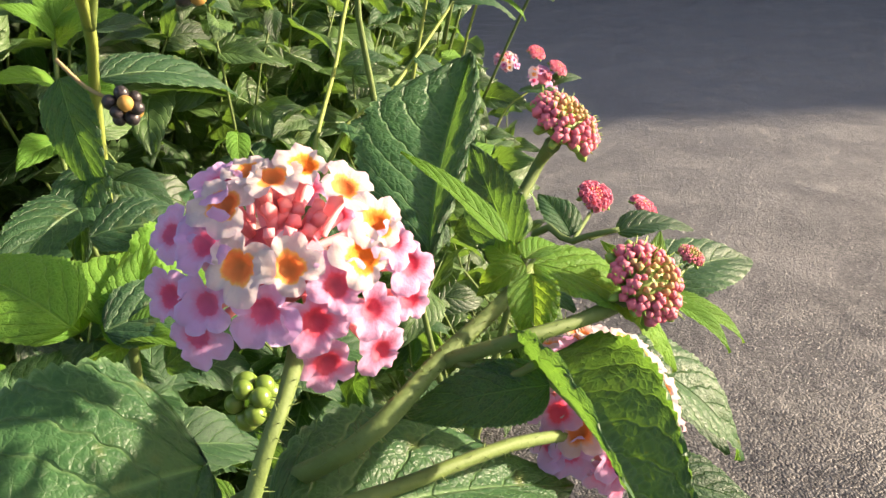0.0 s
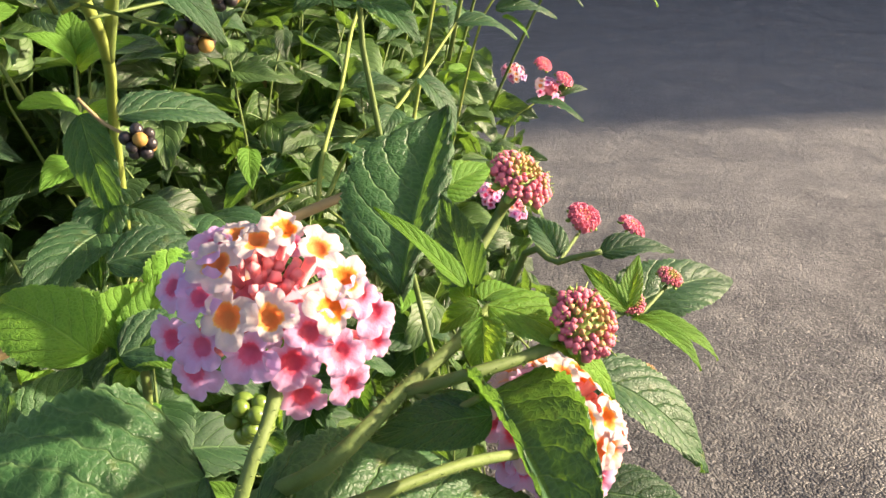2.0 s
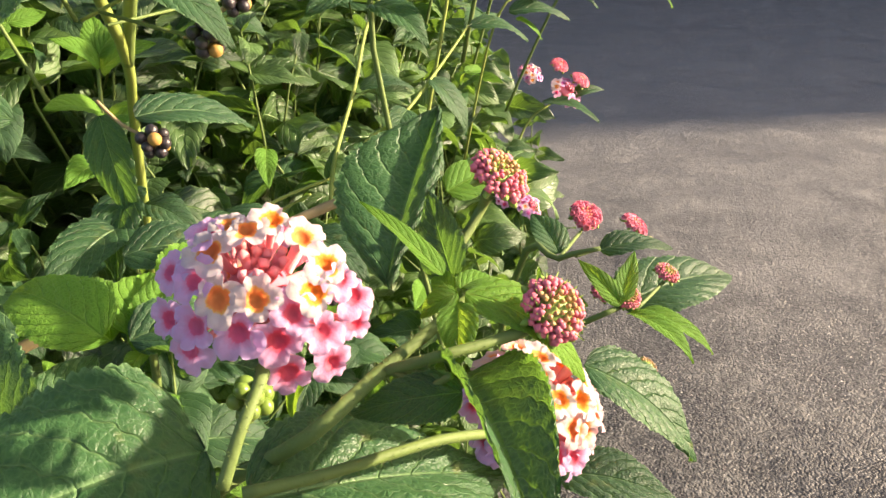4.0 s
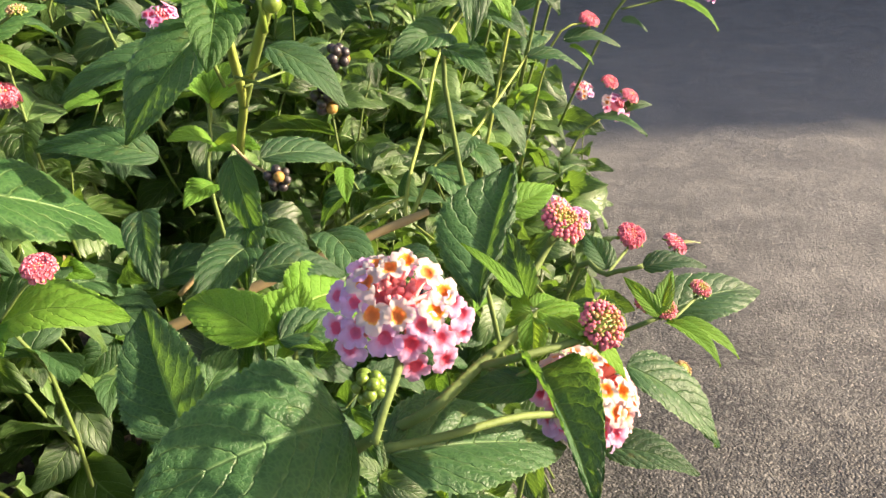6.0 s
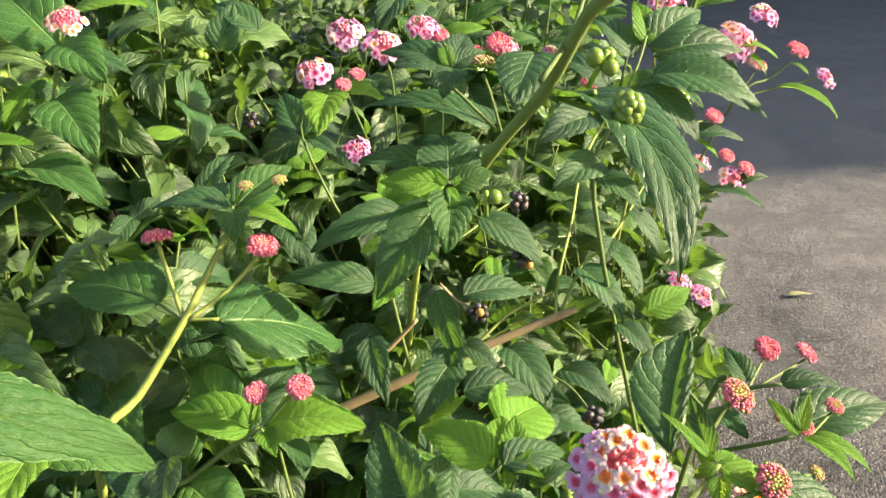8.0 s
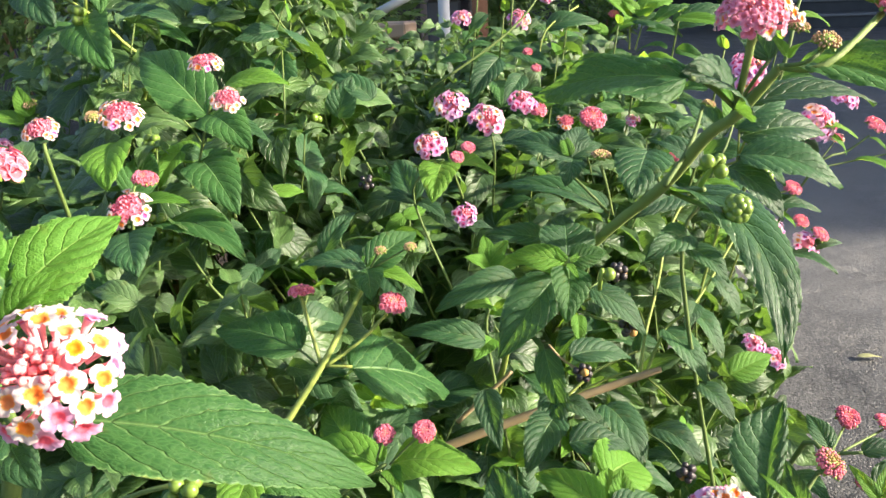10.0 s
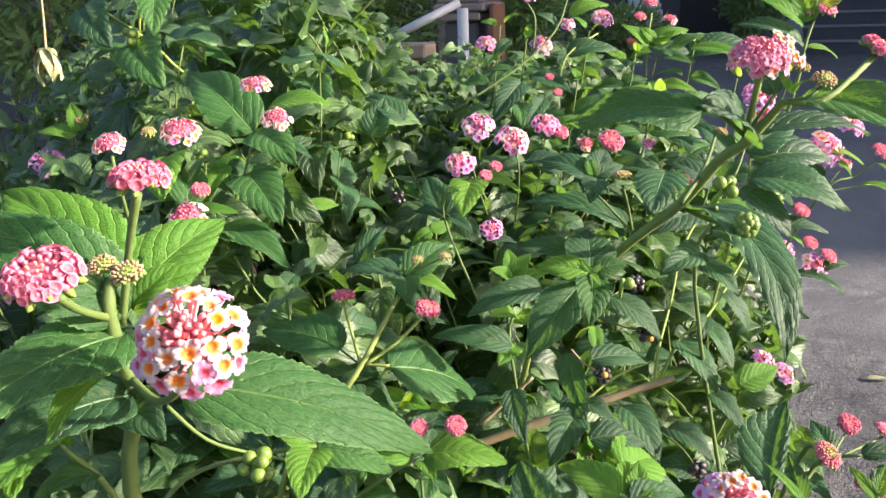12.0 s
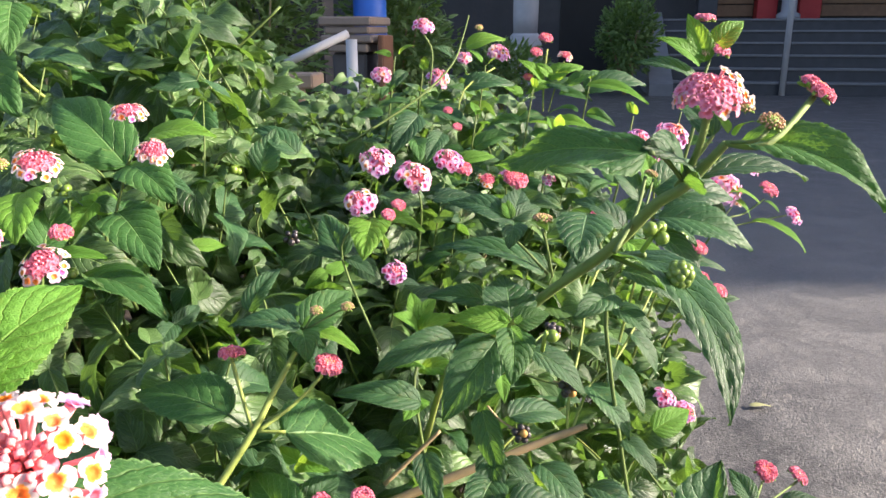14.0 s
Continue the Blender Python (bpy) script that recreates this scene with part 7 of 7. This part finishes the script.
rnd = random.Random(11)
pile_v, pile_f, pile_uv, count_v = [], [], [], 0
stems_v, stems_f = [], []
singles = 0
for n in range(2700):
    x, y = rnd.uniform(-1.5, 0.13), rnd.uniform(-0.35, 1.9)
    if n < 1000:
        x, y = rnd.uniform(-0.75, 0.13), rnd.uniform(0.0, 1.2)
    if x > edge_x(y):
        continue
    deep = rnd.random() ** 1.6 * 0.30
    if n >= 2050:
        # the dark lower storey
        x, y = rnd.uniform(-0.9, 0.02), rnd.uniform(0.1, 1.0)
        deep = rnd.uniform(0.16, 0.42)
    z = top_z(x, y) - deep
    if z < 0.06:
        continue
    # a shoot: a short stem with crossed pairs of leaves
    lean = Vector((rnd.gauss(0, 0.35) + 0.1, rnd.gauss(0, 0.35) - 0.1, 1.0)).normalized()
    tip = Vector((x, y, z))
    long = rnd.uniform(0.05, 0.11)
    foot = tip - lean * long
    v, f = tube([foot - Vector((rnd.gauss(0, 0.03), -0.02, 0.09)), foot, tip], [0.0013, 0.0011, 0.0007], 5, smooth_steps=2)
    k = len(stems_v)
    stems_v += v
    stems_f += [tuple(i + k for i in q) for q in f]
    turn = rnd.uniform(0, 6.28)
    for pair in range(3):
        at = tip.lerp(foot, pair / 2.6)
        for sgn in (0, math.pi):
            size = (0.029, 0.047, 0.058)[pair] * rnd.uniform(0.8, 1.25)
            m = leaf_pose(at, rnd, turn + pair * 1.57 + sgn + rnd.gauss(0, 0.3), size)
            i = rnd.randrange(len(FILL))
            near = -0.45 < x < 0.1 and 0.15 < y < 0.75 and deep < 0.10
            if near and singles < 290:
                singles += 1
                young = pair == 0 and rnd.random() < 0.6
                child("leaf", (FILL_YOUNG if young else FILL_MESH)[i % 3 if young else i], bush, m)
                continue
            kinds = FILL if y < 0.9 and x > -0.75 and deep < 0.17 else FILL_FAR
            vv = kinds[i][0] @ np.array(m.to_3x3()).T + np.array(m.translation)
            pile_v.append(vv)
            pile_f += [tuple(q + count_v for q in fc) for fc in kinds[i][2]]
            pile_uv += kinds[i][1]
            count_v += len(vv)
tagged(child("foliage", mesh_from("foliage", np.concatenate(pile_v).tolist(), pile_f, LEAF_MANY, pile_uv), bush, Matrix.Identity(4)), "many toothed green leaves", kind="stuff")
tagged(child("twig_mass", mesh_from("twig_mass", stems_v, stems_f, STEM), bush, Matrix.Identity(4)), "thin green twigs", kind="stuff")
# main woody stems from the soil
rnd = random.Random(5)
for n in range(26):
    x, y = rnd.uniform(-1.0, 0.0), rnd.uniform(0.1, 1.5)
    if x > edge_x(y) - 0.05:
        continue
    h = top_z(x, y) - 0.14
    a = Vector((x * 0.8 - 0.12, y * 0.9 + 0.08, 0.0))
    b = Vector((x, y, max(0.15, h)))
    stem(bush, [a, a.lerp(b, 0.5) + Vector((rnd.gauss(0, 0.02), rnd.gauss(0, 0.02), 0)), b], [0.006, 0.0045, 0.002], WOOD, name="woody_stem")

soil = mesh_from("soil_bed", [(-2.6, -0.6, 0.006), (-0.2, -0.6, 0.006), (-0.05, 0.5, 0.006), (0.0, 0.9, 0.006), (-0.2, 1.7, 0.006), (-0.6, 2.3, 0.006), (-2.6, 2.3, 0.006)], [(0, 1, 2, 3, 4, 5, 6)], SOIL, smooth=False)
tagged(new("soil_bed", soil), "dark bare soil below the bush", "soil", kind="structure")


# ---- shrub beside the steps, plants and dark doorway behind the bush ----
def clump(name, parent, centre, size, count, leaf_len, material, seed, narrow=0.4):
    """A crown of many small leaves round a centre, thinner towards its outline."""
    rr = random.Random(seed)
    vs, fs, uv, k = [], [], [], 0
    lv, luv, lf = leaf_shape(narrow, 0.1, 12, 1, 4, 0.0, 0.0, seed)
    base = np.array(lv)
    for _ in range(count):
        d = Vector((rr.gauss(0, 1), rr.gauss(0, 1), rr.gauss(0, 1))).normalized()
        bump = 0.75 + 0.35 * noise.noise(d * 2.2 + Vector((seed, 0, 0)))
        q = rr.random() ** 0.35 * bump
        p = Vector(centre) + Vector((d.x * size[0], d.y * size[1], d.z * size[2])) * q
        m = frame_of(p, (d + Vector((rr.gauss(0, 0.5), rr.gauss(0, 0.5), rr.gauss(0.1, 0.5)))), (d.x, d.y, d.z + 0.6)) @ Matrix.Scale(leaf_len * rr.uniform(0.7, 1.3), 4)
        vv = base @ np.array(m.to_3x3()).T + np.array(m.translation)
        vs.append(vv)
        fs += [tuple(i + k for i in q2) for q2 in lf]
        uv += luv
        k += len(vv)
    return tagged(child(name, mesh_from(name, np.concatenate(vs).tolist(), fs, material, uv), parent, Matrix.Identity(4)), kind="stuff")


shrub = thing("shrub", (0.42, 9.55, 0), "rounded dark green shrub beside the steps", "shrub")
for k in range(5):
    a = k * 1.26
    stem(shrub, [(0.42, 9.55, 0), (0.42 + 0.12 * math.cos(a), 9.55 + 0.12 * math.sin(a), 0.35), (0.42 + 0.3 * math.cos(a), 9.55 + 0.3 * math.sin(a), 0.75)], [0.02, 0.014, 0.006], WOOD, name="limb")
clump("crown", shrub, (0.42, 9.55, 0.68), (0.46, 0.42, 0.62), 2600, 0.075, LEAF_GARDEN, 3)

for n, (x, y, w, h) in enumerate(((-1.55, 6.2, 0.7, 0.9), (-2.6, 5.4, 0.8, 1.0), (-0.85, 7.4, 0.55, 0.62), (-3.9, 5.0, 0.9, 1.2), (-1.75, 3.7, 0.42, 1.15), (-2.35, 3.3, 0.5, 1.25), (-1.30, 4.9, 0.45, 1.2), (-3.2, 3.0, 0.6, 1.3))):
    plant = thing("garden_plant", (x, y, 0), "low leafy garden plant in the shade behind the bush", "plant", "garden plants")
    for k in range(4):
        a = k * 1.57 + n
        stem(plant, [(x, y, 0), (x + 0.2 * math.cos(a), y + 0.2 * math.sin(a), h * 0.8)], [0.012, 0.004], WOOD, name="limb")
    clump("crown", plant, (x, y, h * 0.62), (w, w * 0.8, h * 0.55), int(1100 + 900 * h), 0.075, LEAF_GARDEN, 20 + n, 0.35)

# fallen leaf on the pavement
fallen = thing("fallen_leaf", (0.33, 1.34, 0.004), "small dry yellow-green leaf lying on the asphalt", "leaf")
v, uv, f = leaf_shape(0.42, 0.05, 12, 4, 18, 0.03, 8, 400)
child("blade", mesh_from("blade", [Vector(q) * 0.044 for q in v], f, DRY, uv), fallen, frame_of((0.30, 1.345, 0.006), (1, 0.12, 0.0), (0, 0, 1)))
